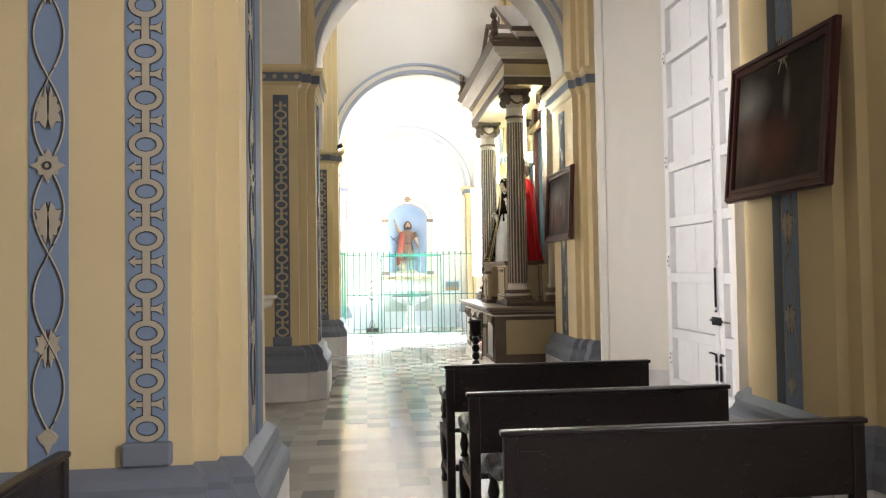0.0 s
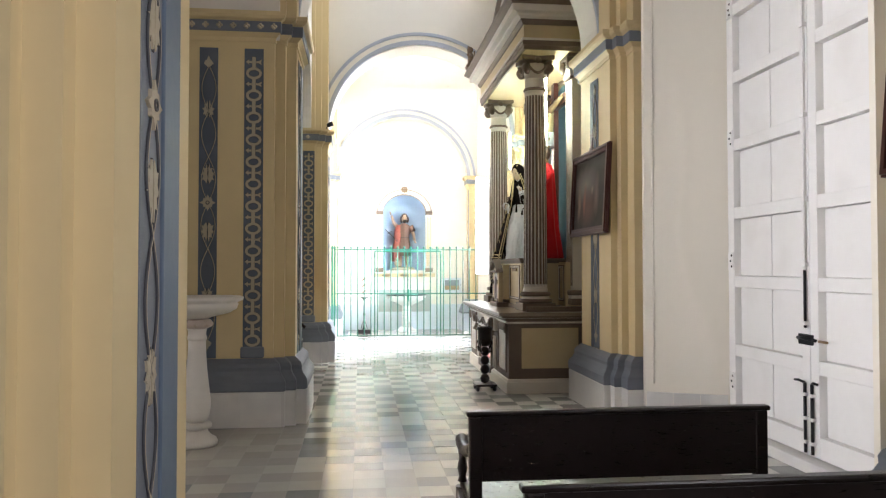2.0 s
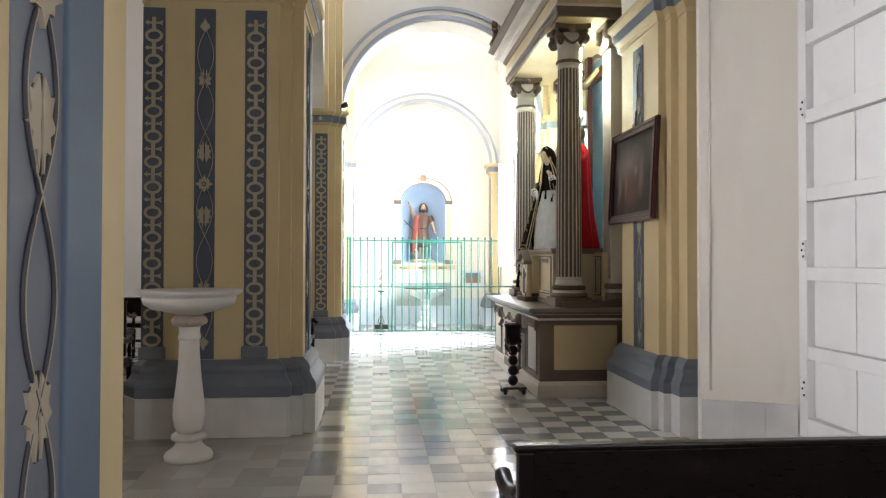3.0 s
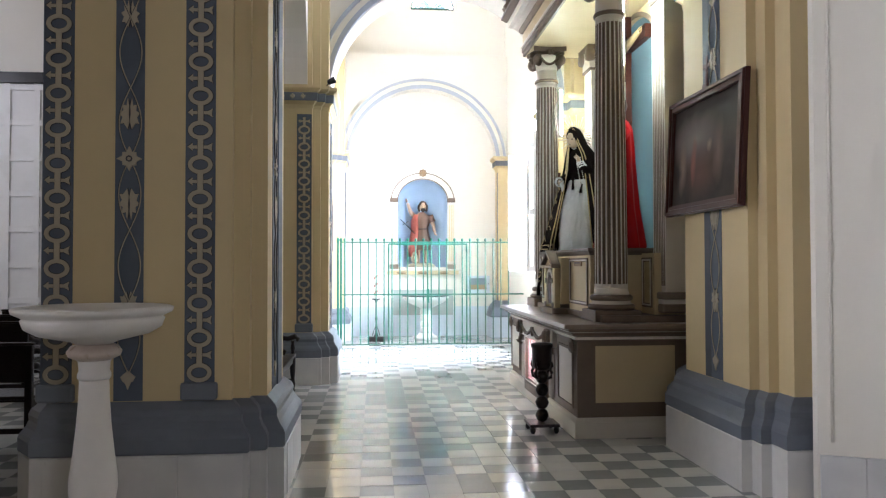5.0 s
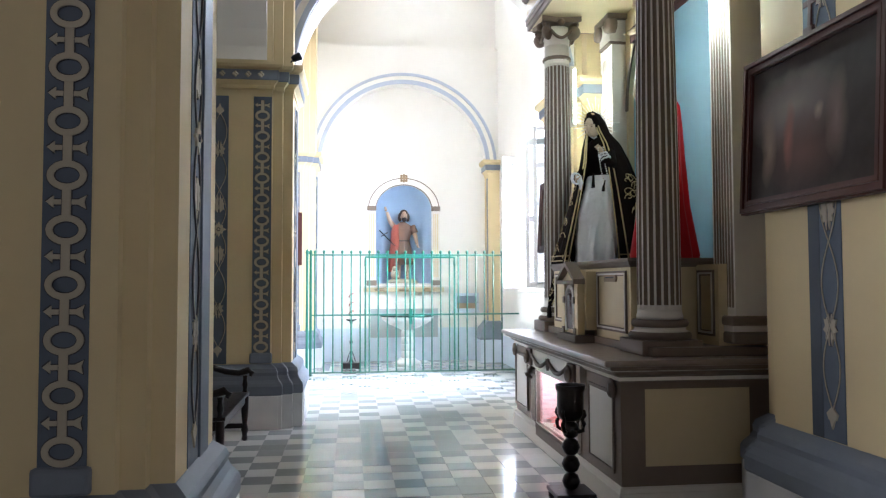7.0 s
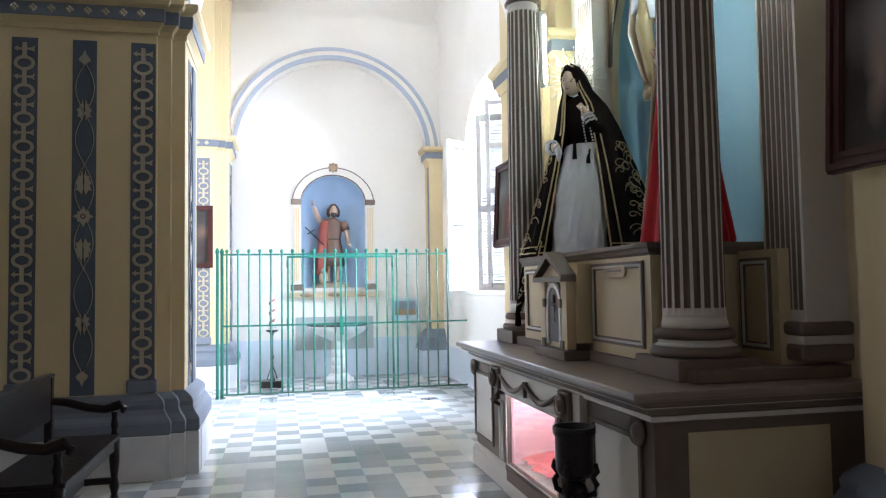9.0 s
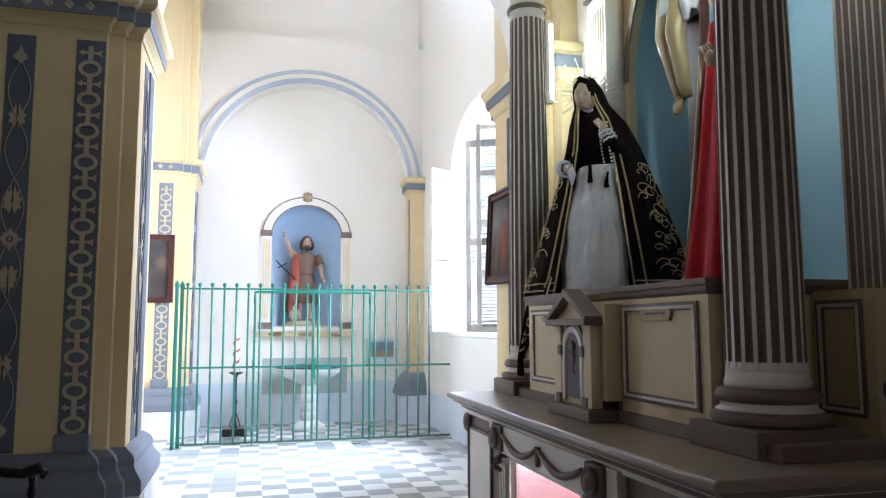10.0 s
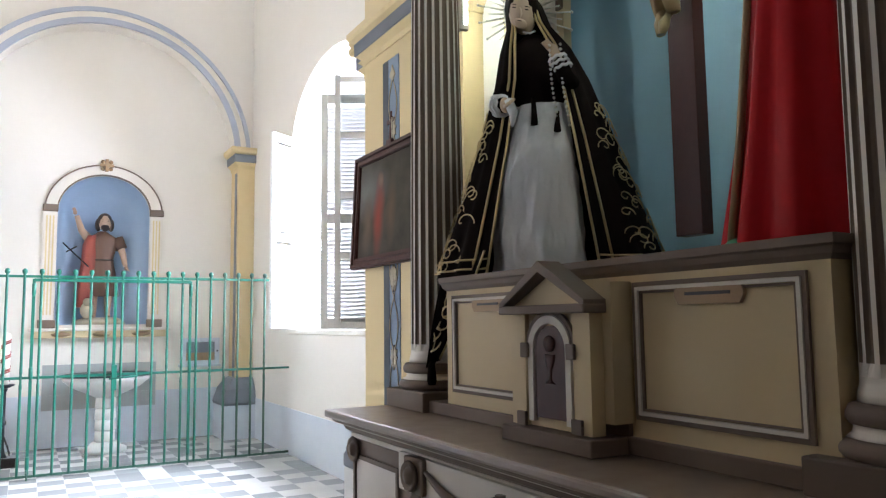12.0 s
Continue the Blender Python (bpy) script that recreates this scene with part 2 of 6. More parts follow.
def add_tube(bm, pts, r, seg=8, mi=0, closed=False):
    """A round bar through points; r is a radius or one for each point."""
    pts = [Vector(p) for p in pts]
    rs = r if isinstance(r, (list, tuple)) else [r] * len(pts)
    rings = []
    n = len(pts)
    for i, p in enumerate(pts):
        if closed:
            t = pts[(i + 1) % n] - pts[i - 1]
        else:
            t = pts[min(i + 1, n - 1)] - pts[max(i - 1, 0)]
        t.normalize()
        up = Vector((0, 0, 1)) if abs(t.z) < 0.9 else Vector((1, 0, 0))
        a = t.cross(up).normalized()
        b = t.cross(a)
        rings.append([bm.verts.new(p + rs[i] * (math.cos(2 * math.pi * k / seg) * a + math.sin(2 * math.pi * k / seg) * b)) for k in range(seg)])
    pairs = list(zip(rings, rings[1:])) + ([(rings[-1], rings[0])] if closed else [])
    for p, q in pairs:
        for k in range(seg):
            f = bm.faces.new((p[k], p[(k + 1) % seg], q[(k + 1) % seg], q[k]))
            f.smooth, f.material_index = True, mi
    if not closed:
        for ring in (rings[0], rings[-1]):
            f = bm.faces.new(ring)
            f.material_index = mi
    return bm


def tube(pts, r, seg=8, closed=False):
    bm = add_tube(bmesh.new(), pts, r, seg, 0, closed)
    bmesh.ops.recalc_face_normals(bm, faces=bm.faces)
    return bm


def add_sweep(bm, path, prof, closed=False, mi=0, smooth=False):
    """Runs a profile of (out, z) along a plan path of (x, y), mitred; out is to the right of the way."""
    pts = [Vector(p) for p in path]
    n = len(pts)
    rows = []
    for i, p in enumerate(pts):
        d0 = (p - pts[i - 1]).normalized() if (i or closed) else None
        d1 = (pts[(i + 1) % n] - p).normalized() if (i < n - 1 or closed) else None
        d0, d1 = d0 or d1, d1 or d0
        n0, n1 = Vector((d0.y, -d0.x)), Vector((d1.y, -d1.x))
        mit = (n0 + n1) / max(0.2, 1 + n0.dot(n1))
        rows.append([bm.verts.new((p.x + mit.x * o, p.y + mit.y * o, z)) for o, z in prof])
    for i in range(n if closed else n - 1):
        a, b = rows[i], rows[(i + 1) % n]
        for k in range(len(prof) - 1):
            f = bm.faces.new((a[k], b[k], b[k + 1], a[k + 1]))
            f.material_index, f.smooth = mi, smooth
    return bm


def sweep(path, prof, closed=False, smooth=False):
    bm = add_sweep(bmesh.new(), path, prof, closed, 0, smooth)
    bmesh.ops.recalc_face_normals(bm, faces=bm.faces)
    return bm


def structure(name, bm, mat, label, category, parent=None):
    return tagged(part(name, bm, mat, parent), label, category, "", "structure")


def arch_points(cx, cz, r, n=32, a0=180.0, a1=0.0):
    return [(cx + r * math.cos(radians(a0 + (a1 - a0) * k / n)), cz + r * math.sin(radians(a0 + (a1 - a0) * k / n))) for k in range(n + 1)]


# ---- plan ----
SHAFT, AISLE, WALL = -0.60, 2.62, 2.92      # pier faces, pilaster faces, outer wall
SPRING, CEIL = 3.77, 7.6
PIERS = (5.90, 11.42, 16.15)                # front planes of the piers
DEEP = 1.06                                 # pier depth along the aisle
END = 22.40                                 # end wall


def flat(u, v, d):
    return (u, d, v)


# floor bed, ceiling and outer walls
structure("floor", box((-11, -5, -0.2), (4.0, 23.2, -0.004)), GROUT, "worn marble tile floor of the aisle", "floor")
structure("ceiling", box((-11, -5, CEIL), (4.0, 23.2, CEIL + 0.25)), CREAM, "plain cream plastered ceiling", "ceiling")


def wall_with_arch(name, x0, x1, z1, cx, r, spring, y0, y1, mat, label):
    """A cross wall over an arch that springs at its two ends."""
    out = [(x0, spring), (x0, z1), (x1, z1), (x1, spring)] + arch_points(cx, spring, r, 36, 0, 180)
    return structure(name, prism(out, y0, y1, flat), mat, label, "wall")


CX, RAD = (SHAFT + AISLE) / 2, (AISLE - SHAFT) / 2
TALL = (0.0, 0.25, 0.0, 0.0)                # how much higher each pier carries its capital
PROUD = (0.0, 0.0, 0.11, 0.10)              # how far each pier stands further out into the aisle
for k, y in enumerate(PIERS):
    wall_with_arch("wall_arch_%d" % (k + 1), SHAFT - 0.3, WALL, CEIL, CX + PROUD[k] / 2, RAD - PROUD[k] / 2 - 0.004, SPRING + TALL[k], y + 0.42, y + DEEP - 0.06, CREAM, "cream plastered cross arch over the aisle")


def archivolt(name, cx, r, spring, y, face, wide=0.26):
    """Painted and moulded ring round an arch, on the side that faces -y (face -1) or +y."""
    ob = thing(name, cx, y, spring, "blue-grey and white moulded ring round the arch", "moulding", "", 0, "structure")
    for lab, o0, o1, d, mat in (("outer_roll", wide - 0.05, wide, 0.05, ARCHBAND), ("field", 0.07, wide - 0.05, 0.02, WHITEWALL), ("inner_roll", 0.0, 0.07, 0.045, ARCHBAND)):
        a = arch_points(0, 0, r + o0, 40)
        b = arch_points(0, 0, r + o1, 40, 0, 180)
        bm = prism(a + b, 0, face * d, flat)
        part(lab, bm, mat, ob)
    return ob


for k, y in enumerate(PIERS):
    archivolt("arch_moulding", CX + PROUD[k] / 2, RAD - PROUD[k] / 2, SPRING + TALL[k] + 0.01, y + 0.418, -1, 0.20)

# outer wall on the aisle's right: closed stretches round the door and the window
DOOR0, DOOR1 = 7.98, 10.42
WIN0, WIN1, WSILL, WSPR, WRISE = 17.98, 20.42, 1.38, 3.45, 0.78


def side(u, v, d):
    return (d, u, v)


def right_wall():
    wr = (WIN1 - WIN0) / 2
    wc = (WIN0 + WIN1) / 2
    spans = [(-5.0, 1.7), (2.9, 7.70), (10.95, 13.35), (15.6, WIN0), (WIN1, 23.2)]
    for a, b in spans:
        structure("wall_right", box((WALL, a, 0), (WALL + 0.8, b, CEIL)), CREAM, "cream plastered outer wall of the aisle", "wall")
    # unseen opening, added for the lamp behind the walker
    for z0, z1 in ((0, 1.45), (4.2, CEIL)):
        structure("wall_right", box((WALL, 1.7, z0), (WALL + 0.8, 2.9, z1)), CREAM, "cream plastered outer wall round an unseen added opening", "wall")
    structure("wall_right", box((WALL, 7.70, 5.6), (WALL + 0.8, 10.95, CEIL)), CREAM, "cream plastered outer wall over the door", "wall")
    structure("wall_right", box((WALL, WIN0, 0), (WALL + 0.8, WIN1, WSILL)), CREAM, "cream plastered wall under the window", "wall")
    out = [(WIN0, WSPR), (WIN0, CEIL), (WIN1, CEIL), (WIN1, WSPR)] + [(wc + (u - wc), WSPR + (v - WSPR) * WRISE / wr) for u, v in arch_points(wc, WSPR, wr - 0.002, 28, 0, 180)]
    structure("wall_right", prism(out, WALL, WALL + 0.8, side), CREAM, "cream plastered wall with an arched window head", "wall")
    # unseen opening, added to let the lamp over the altar in
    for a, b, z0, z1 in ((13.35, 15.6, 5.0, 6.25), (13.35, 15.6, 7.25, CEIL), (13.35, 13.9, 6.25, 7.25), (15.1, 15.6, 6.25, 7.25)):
        structure("wall_right", box((WALL, a, z0), (WALL + 0.8, b, z1)), CREAM, "cream plastered wall round an unseen opening added over the altar", "wall")
    structure("wall_right", box((WALL + 0.8, 13.0, 0), (WALL + 0.95, 15.9, 5.2)), CREAM, "cream plastered wall behind the altar", "wall")


right_wall()
LZ, LX, LR = 6.98, 1.34, 0.46
for lo, hi, lab in (((-11, END, 0), (0.55, END + 0.7, LZ), "cream plastered end wall"), ((1.75, END, 0), (3.6, END + 0.7, LZ), "cream plastered end wall"),
                    ((0.55, END, 0), (1.75, END + 0.7, 1.42), "cream plastered end wall below the niche"),
                    ((0.55, END, 1.42), (0.60, END + 0.7, 2.86), "cream plastered end wall beside the niche"), ((1.66, END, 1.42), (1.75, END + 0.7, 2.86), "cream plastered end wall beside the niche"),
                    ((-11, END, LZ), (LX - LR, END + 0.7, CEIL), "cream plastered end wall up to the ceiling"), ((LX + LR, END, LZ), (3.6, END + 0.7, CEIL), "cream plastered end wall up to the ceiling")):
    structure("wall_end", box(lo, hi), CREAM, lab, "wall")
_o = [(0.55, 2.90), (0.55, LZ), (1.75, LZ), (1.75, 2.90)] + arch_points(1.15, 2.90, 0.53, 24, 0, 180)
_o = _o[:4] + [(u - 0.02, 2.86 + (v - 2.90) * 0.47 / 0.53) for u, v in _o[4:]]
_o[0], _o[3] = (0.55, 2.86), (1.75, 2.86)
structure("wall_end", prism(_o, END, END + 0.7, flat), CREAM, "cream plastered end wall over the niche", "wall")
_o = [(LX - LR, LZ), (LX - LR, CEIL), (LX + LR, CEIL), (LX + LR, LZ)] + arch_points(LX, LZ, LR - 0.003, 20, 0, 180)
structure("wall_end", prism(_o, END, END + 0.7, flat), CREAM, "cream plastered end wall round the lunette", "wall")
# blind arch in front of the end wall
wall_with_arch("wall_blind_arch", SHAFT - 0.3, WALL, 5.95, 1.13, 1.555, SPRING - 0.11, 22.16, END, CREAM, "cream plastered blind arch of the baptistery")
archivolt("arch_moulding", 1.13, 1.555, SPRING - 0.10, 22.158, -1, 0.20)
structure("wall_nave", box((-11.2, -5, 0), (-11, 23.2, CEIL)), YELLOW, "ochre plastered far wall of the nave", "wall")
structure("wall_back", box((-11, -5.2, 0), (3.6, -5, CEIL)), CREAM, "cream plastered wall behind the walker", "wall")

# arcade wall over the openings between the piers, towards the nave
for a, b in ((-5.0, PIERS[0]), (PIERS[0] + DEEP, PIERS[1]), (PIERS[1] + DEEP, PIERS[2])):
    c, r = (a + b) / 2, min((b - a) / 2, 2.6)
    out = [(a, SPRING), (a, CEIL), (b, CEIL), (b, SPRING)] + arch_points(c, SPRING, r - 0.004, 32, 0, 180)
    structure("wall_arcade", prism(out, -1.9, -0.75, side), CREAM, "cream plastered arcade wall over an arch to the nave", "wall")

# wall added to keep the window's light in this bay and off the nave
structure("wall_left", box((-2.15, PIERS[2] + DEEP - 0.12, 0), (-1.985, 21.54, SPRING + 0.1)), CREAM, "cream plastered wall added to hold light in the baptistery", "wall")
structure("wall_left", box((-2.15, PIERS[2] + DEEP - 0.12, SPRING + 0.1), (-1.985, END, CEIL)), CREAM, "cream plastered wall added to hold light in the baptistery", "wall")

# ---- painted relief bands ----
def ellipse(rx, rz, n=20):
    return [(rx * math.cos(2 * math.pi * k / n), rz * math.sin(2 * math.pi * k / n)) for k in range(n)]


def add_ring(bm, to, rx, rz, w, d0, d1, mi, n=20):
    a, b = ellipse(rx, rz, n), ellipse(rx - w, rz - w, n)
    va = [[bm.verts.new(to(u, v, d)) for u, v in q] for q in (a, b) for d in (d0, d1)]
    ao, at, bo, bt = va
    for k in range(n):
        j = (k + 1) % n
        for f in ((at[k], at[j], bt[j], bt[k]), (ao[k], ao[j], at[j], at[k]), (bo[k], bt[k], bt[j], bo[j])):
            g = bm.faces.new(f)
            g.material_index = mi


def chain_link():
    """One link: an oval ring with a bar, an arrow and a fish tail between it and the next, ink outline under taupe relief."""
    bm = bmesh.new()
    to = lambda u, v, d: (u, -d, v)
    for grow, d0, d1, mi in ((0.005, 0.0, 0.003, 1), (0.0, 0.0, 0.009, 0)):
        add_ring(bm, to, 0.076 + grow, 0.060 + grow, 0.026 + 2 * grow, d0, d1, mi)
        for o in ([(-0.017, 0.056), (0.017, 0.056), (0.017, 0.162), (-0.017, 0.162)],
                  [(-0.020, 0.101), (-0.048, 0.101), (-0.048, 0.088), (-0.078, 0.112), (-0.048, 0.136), (-0.048, 0.121), (-0.020, 0.121)],
                  [(0.020, 0.101), (0.044, 0.101), (0.074, 0.084), (0.068, 0.112), (0.076, 0.138), (0.044, 0.121), (0.020, 0.121)]):
            cu, cv = sum(p[0] for p in o) / len(o), sum(p[1] for p in o) / len(o)
            q = [(u + grow * (1 if u > cu else -1), v + grow * (1 if v > cv else -1)) for u, v in o]
            add_prism(bm, q, d0, d1 - 0.0015 * (1 - mi), to, mi)
    bmesh.ops.recalc_face_normals(bm, faces=bm.faces)
    me = bpy.data.meshes.new("chain_link")
    bm.to_mesh(me)
    bm.free()
    me.materials.append(TAUPE)
    me.materials.append(INK)
    return me


LINK = chain_link()


def chain_strip(pier_ob, x, y, z0, z1, paint, wide=0.185):
    """Blue band with a chain of links, on a face that looks to -y; places local to the pier."""
    band = part("chain_band", box((x - wide / 2, y - 0.004, z0), (x + wide / 2, y + 0.02, z1)), paint, pier_ob, "blue-grey band with a taupe chain")
    part("strip_foot", box((x - wide / 2 - 0.02, y - 0.035, z0 - 0.11), (x + wide / 2 + 0.02, y + 0.02, z0), 0.015), GREY, pier_ob, "blue-grey block under the band")
    n = int((z1 - z0) / 0.218)
    for k in range(n):
        ob = new("chain_link", LINK)
        ob.parent = band
        ob.location = (x, y - 0.004, z0 + 0.06 + 0.218 * k)


def leaf_outline(s):
    return [(u * s, v * s) for u, v in ((0, 0), (0.25, 0.22), (0.45, 0.20), (0.32, 0.45), (0.52, 0.62), (0.26, 0.72), (0.30, 0.95), (0.08, 0.92), (0, 1.2), (-0.08, 0.9), (-0.06, 0.6), (-0.10, 0.3))]


def vine_strip(ob, z0, z1, to, half):
    """Crossing stems with leaves, a flower in the middle and a bud at each end."""
    bm = bmesh.new()
    zm, hl = (z0 + z1) / 2, (z1 - z0) / 2 - 0.16
    for sgn in (-1, 1):
        n = 90
        pts = []
        for k in range(n + 1):
            s = -1 + 2 * k / n
            pts.append((sgn * (half - 0.018) * math.sin(math.pi * (abs(s) * 3.0 + (0.0 if abs(s) > 0.02 else 0.0))), zm + s * hl))
        p3 = [Vector(to(u, v, 0.004)) for u, v in pts]
        add_tube(bm, p3, 0.005, 5, 1)
        add_tube(bm, [Vector(to(u + 0.004, v, 0.006)) for u, v in pts], 0.0038, 5, 0)
    fl = []
    for k in range(16):
        r = (0.060, 0.046, 0.058, 0.046)[k % 4] if k % 4 else 0.078
        a = 2 * math.pi * k / 16
        fl.append((r * math.cos(a) * half / 0.085, zm + r * math.sin(a)))
    add_prism(bm, fl, 0.0, 0.012, to, 0)
    add_ring(bm, lambda u, v, d: to(u, v + zm, d), 0.02, 0.02, 0.008, 0.0, 0.017, 1, 10)
    for sz in (-1, 1):
        for base, s in ((0.14, 0.16), (0.62, 0.14)):
            for sx in (-1, 1):
                o = [(sx * (0.012 + u * 0.62), zm + sz * (base * hl + v)) for u, v in leaf_outline(s)]
                add_prism(bm, o, 0.0, 0.008, to, 0)
                o = [(sx * (0.006 + u * 0.72), zm + sz * (base * hl - 0.006 + v * 1.06)) for u, v in leaf_outline(s)]
                add_prism(bm, o, 0.0, 0.004, to, 1)
        bud = [(u, zm + sz * (hl + v)) for u, v in ((0, -0.02), (0.045, 0.02), (0.03, 0.05), (0.018, 0.055), (0, 0.10), (-0.018, 0.055), (-0.03, 0.05), (-0.045, 0.02))]
        add_prism(bm, bud, 0.0, 0.009, to, 0)
    bmesh.ops.recalc_face_normals(bm, faces=bm.faces)
    return part("vine_relief", bm, (TAUPE, INK), ob, "taupe vine with leaves and a flower")


# ---- piers ----
BASEPROF = [(0.115, 0.335), (0.130, 0.35), (0.130, 0.43), (0.118, 0.455), (0.09, 0.49), (0.072, 0.53), (0.075, 0.565), (0.060, 0.60), (0.025, 0.63), (0.006, 0.645), (-0.03, 0.65)]
CAPPROF = [(-0.02, 3.50), (0.012, 3.50), (0.016, 3.54), (0.035, 3.56), (0.055, 3.58), (0.062, 3.69), (0.10, 3.71), (0.115, 3.735), (0.115, 3.775), (-0.03, 3.78)]


def raised(prof, up):
    return [(a, b + up) for a, b in prof]


BANDPROF = [(0.058, 3.582), (0.066, 3.586), (0.069, 3.684), (0.062, 3.688)]


def pier(name, y, label, proud, deep=DEEP, up=0.0):
    ob = thing(name, -1.27, y + deep / 2, 0, label, "pier", "aisle piers", 0, "structure")
    ox, oy = -1.27, y + deep / 2

    def loc(path):
        return [(px - ox, py - oy) for px, py in path]

    e = y + deep
    main = [(-1.98, y + 0.10), (-1.90, y), (proud - 0.80, y), (proud - 0.80, y + 0.06), (proud - 0.70, y + 0.06), (proud - 0.70, y + 0.14), (SHAFT + proud, y + 0.14), (SHAFT + proud, e - 0.08), (proud - 0.80, e - 0.08), (proud - 0.80, e), (-1.90, e), (-1.98, e - 0.10)]
    bm = bmesh.new()
    lp = loc(main)
    add_prism(bm, lp, 0.0, CEIL - 0.02, lambda u, v, d: (u, v, d))
    bmesh.ops.recalc_face_normals(bm, faces=bm.faces)
    part("shaft", bm, YELLOW, ob)
    ring = loc(main)
    part("base_moulding", sweep(ring, BASEPROF, True, False), GREY, ob, "blue-grey painted stepped base moulding")
    part("capital", sweep(ring, raised(CAPPROF, up), True), YELLOW, ob, "ochre moulded capital with a grey band")
    part("capital_band", sweep(ring, raised(BANDPROF, up), True), GREY, ob, "dark grey band under the capital")
    # marble plinth slabs
    bm = sweep(ring, [(0.10, 0.0), (0.125, 0.0), (0.125, 0.33), (0.118, 0.338), (0.08, 0.338)], True)
    part("plinth", bm, MARBLE, ob, "grey-white marble plinth slabs")
    return ob


PIER_OBS = [pier("pier", y, "ochre painted pier with blue chain bands and grey base", d, DEEP, u) for y, d, u in zip(PIERS, PROUD, TALL)]
PIER_OBS.append(pier("pier", 21.42, "ochre painted end pier with a blue chain band", PROUD[3], END - 21.42 - 0.005))


def pilaster(y0, y1, face, name="pilaster", back=WALL, up=0.0):
    """Engaged pier on the outer wall with stepped sides."""
    c = (y0 + y1) / 2
    ob = thing(name, face, c, 0, "ochre painted wall pilaster with a blue-grey band", "pilaster", "wall pilasters", 0, "structure")
    path = [(back + 0.02, y1 + 0.30), (face + 0.14, y1 + 0.30), (face + 0.14, y1 + 0.12), (face + 0.07, y1 + 0.12), (face + 0.07, y1), (face, y1), (face, y0), (face + 0.07, y0), (face + 0.07, y0 - 0.12), (face + 0.14, y0 - 0.12), (face + 0.14, y0 - 0.30), (back + 0.02, y0 - 0.30)]
    lp = [(a - face, b - c) for a, b in path]
    bm = bmesh.new()
    add_prism(bm, lp, 0, CEIL - 0.02, lambda u, v, d: (u, v, d))
    bmesh.ops.recalc_face_normals(bm, faces=bm.faces)
    part("shaft", bm, YELLOW, ob)
    lr = lp
    part("base_moulding", sweep(lr, BASEPROF), GREY, ob, "blue-grey painted stepped base moulding")
    part("capital", sweep(lr, raised(CAPPROF, up)), YELLOW, ob, "ochre moulded capital with a grey band")
    part("capital_band", sweep(lr, raised(BANDPROF, up)), GREY, ob, "grey band under the capital")
    part("plinth", sweep(lr, [(0.08, 0.0), (0.125, 0.0), (0.125, 0.33), (0.118, 0.338), (0.08, 0.338)]), MARBLE, ob, "grey-white marble plinth slabs")
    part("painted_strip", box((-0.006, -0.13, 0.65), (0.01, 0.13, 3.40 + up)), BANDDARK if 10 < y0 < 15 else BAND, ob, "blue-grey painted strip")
    # no recess here: the groove's shade is only this box's dark colour
    part("strip_groove", box((-0.008, 0.045, 0.65), (0.01, 0.14, 3.40 + up)), GROOVESHADE, ob, "dark grey edge with the groove's shade in its colour")
    vine_strip(ob, 0.65, 3.40 + up, lambda u, v, d: (-0.006 - d, -u - 0.035, v), 0.085)
    return ob


pilaster(6.26, 7.20, AISLE)
pilaster(11.44, 12.46, AISLE, up=0.20)
pilaster(16.60, 17.60, AISLE)

# bands on the piers
for ob, y, zt, proud, up in zip(PIER_OBS, PIERS + (21.42,), (3.42, 3.68, 3.42, 3.42), PROUD, TALL):
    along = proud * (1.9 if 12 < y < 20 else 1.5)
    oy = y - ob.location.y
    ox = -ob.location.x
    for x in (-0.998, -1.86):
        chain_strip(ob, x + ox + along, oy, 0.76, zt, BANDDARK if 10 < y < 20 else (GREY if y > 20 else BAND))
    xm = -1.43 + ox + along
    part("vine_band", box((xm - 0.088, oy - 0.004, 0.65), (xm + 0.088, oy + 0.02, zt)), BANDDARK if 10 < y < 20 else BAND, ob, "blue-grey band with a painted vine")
    vine_strip(ob, 0.66, zt - 0.02, lambda u, v, d, xm=xm, oy=oy: (xm + u, oy - 0.004 - d, v), 0.085)
    sx = SHAFT + ox + proud
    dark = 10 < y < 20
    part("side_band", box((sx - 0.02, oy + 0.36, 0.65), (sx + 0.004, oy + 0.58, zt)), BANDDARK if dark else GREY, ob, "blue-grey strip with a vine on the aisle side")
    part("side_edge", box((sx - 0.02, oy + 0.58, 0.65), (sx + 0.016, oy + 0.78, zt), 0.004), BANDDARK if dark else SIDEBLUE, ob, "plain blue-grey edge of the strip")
    vine_strip(ob, 0.66, zt - 0.02, lambda u, v, d, sx=sx, oy=oy: (sx + 0.004 + d, oy + 0.47 + u, v), 0.085)
    # marble slabs that face the plinth
    for a, b in ((-1.885, -1.50), (-1.494, -1.10), (-1.094, -0.71 + proud)):
        part("plinth_slab", box((a + ox, oy - 0.131, 0.0), (b + ox, oy - 0.12, 0.331), 0.002), MARBLE, ob)
    for a, b in ((0.16, 0.50), (0.506, 0.90)):
        part("plinth_slab", box((sx + 0.12, oy + a, 0.0), (sx + 0.131, oy + b, 0.331), 0.002), MARBLE, ob)
    # small rosettes on the band of the capital
    for k in range(9):
        bm = bmesh.new()
        for a in range(4):
            add_lathe(bm, [(0.0005, -0.006), (0.014, -0.004), (0.016, 0.002), (0.0005, 0.008)], 8, (0, 0, 0), 0, True,
                      Matrix.Translation((-1.84 + 0.13 * k + ox + 0.017 * math.cos(a * math.pi / 2), oy - 0.070, 3.636 + up + 0.017 * math.sin(a * math.pi / 2))) @ pose(0, 0, 0, 90))
        part("rosette", bm, TAUPE, ob)


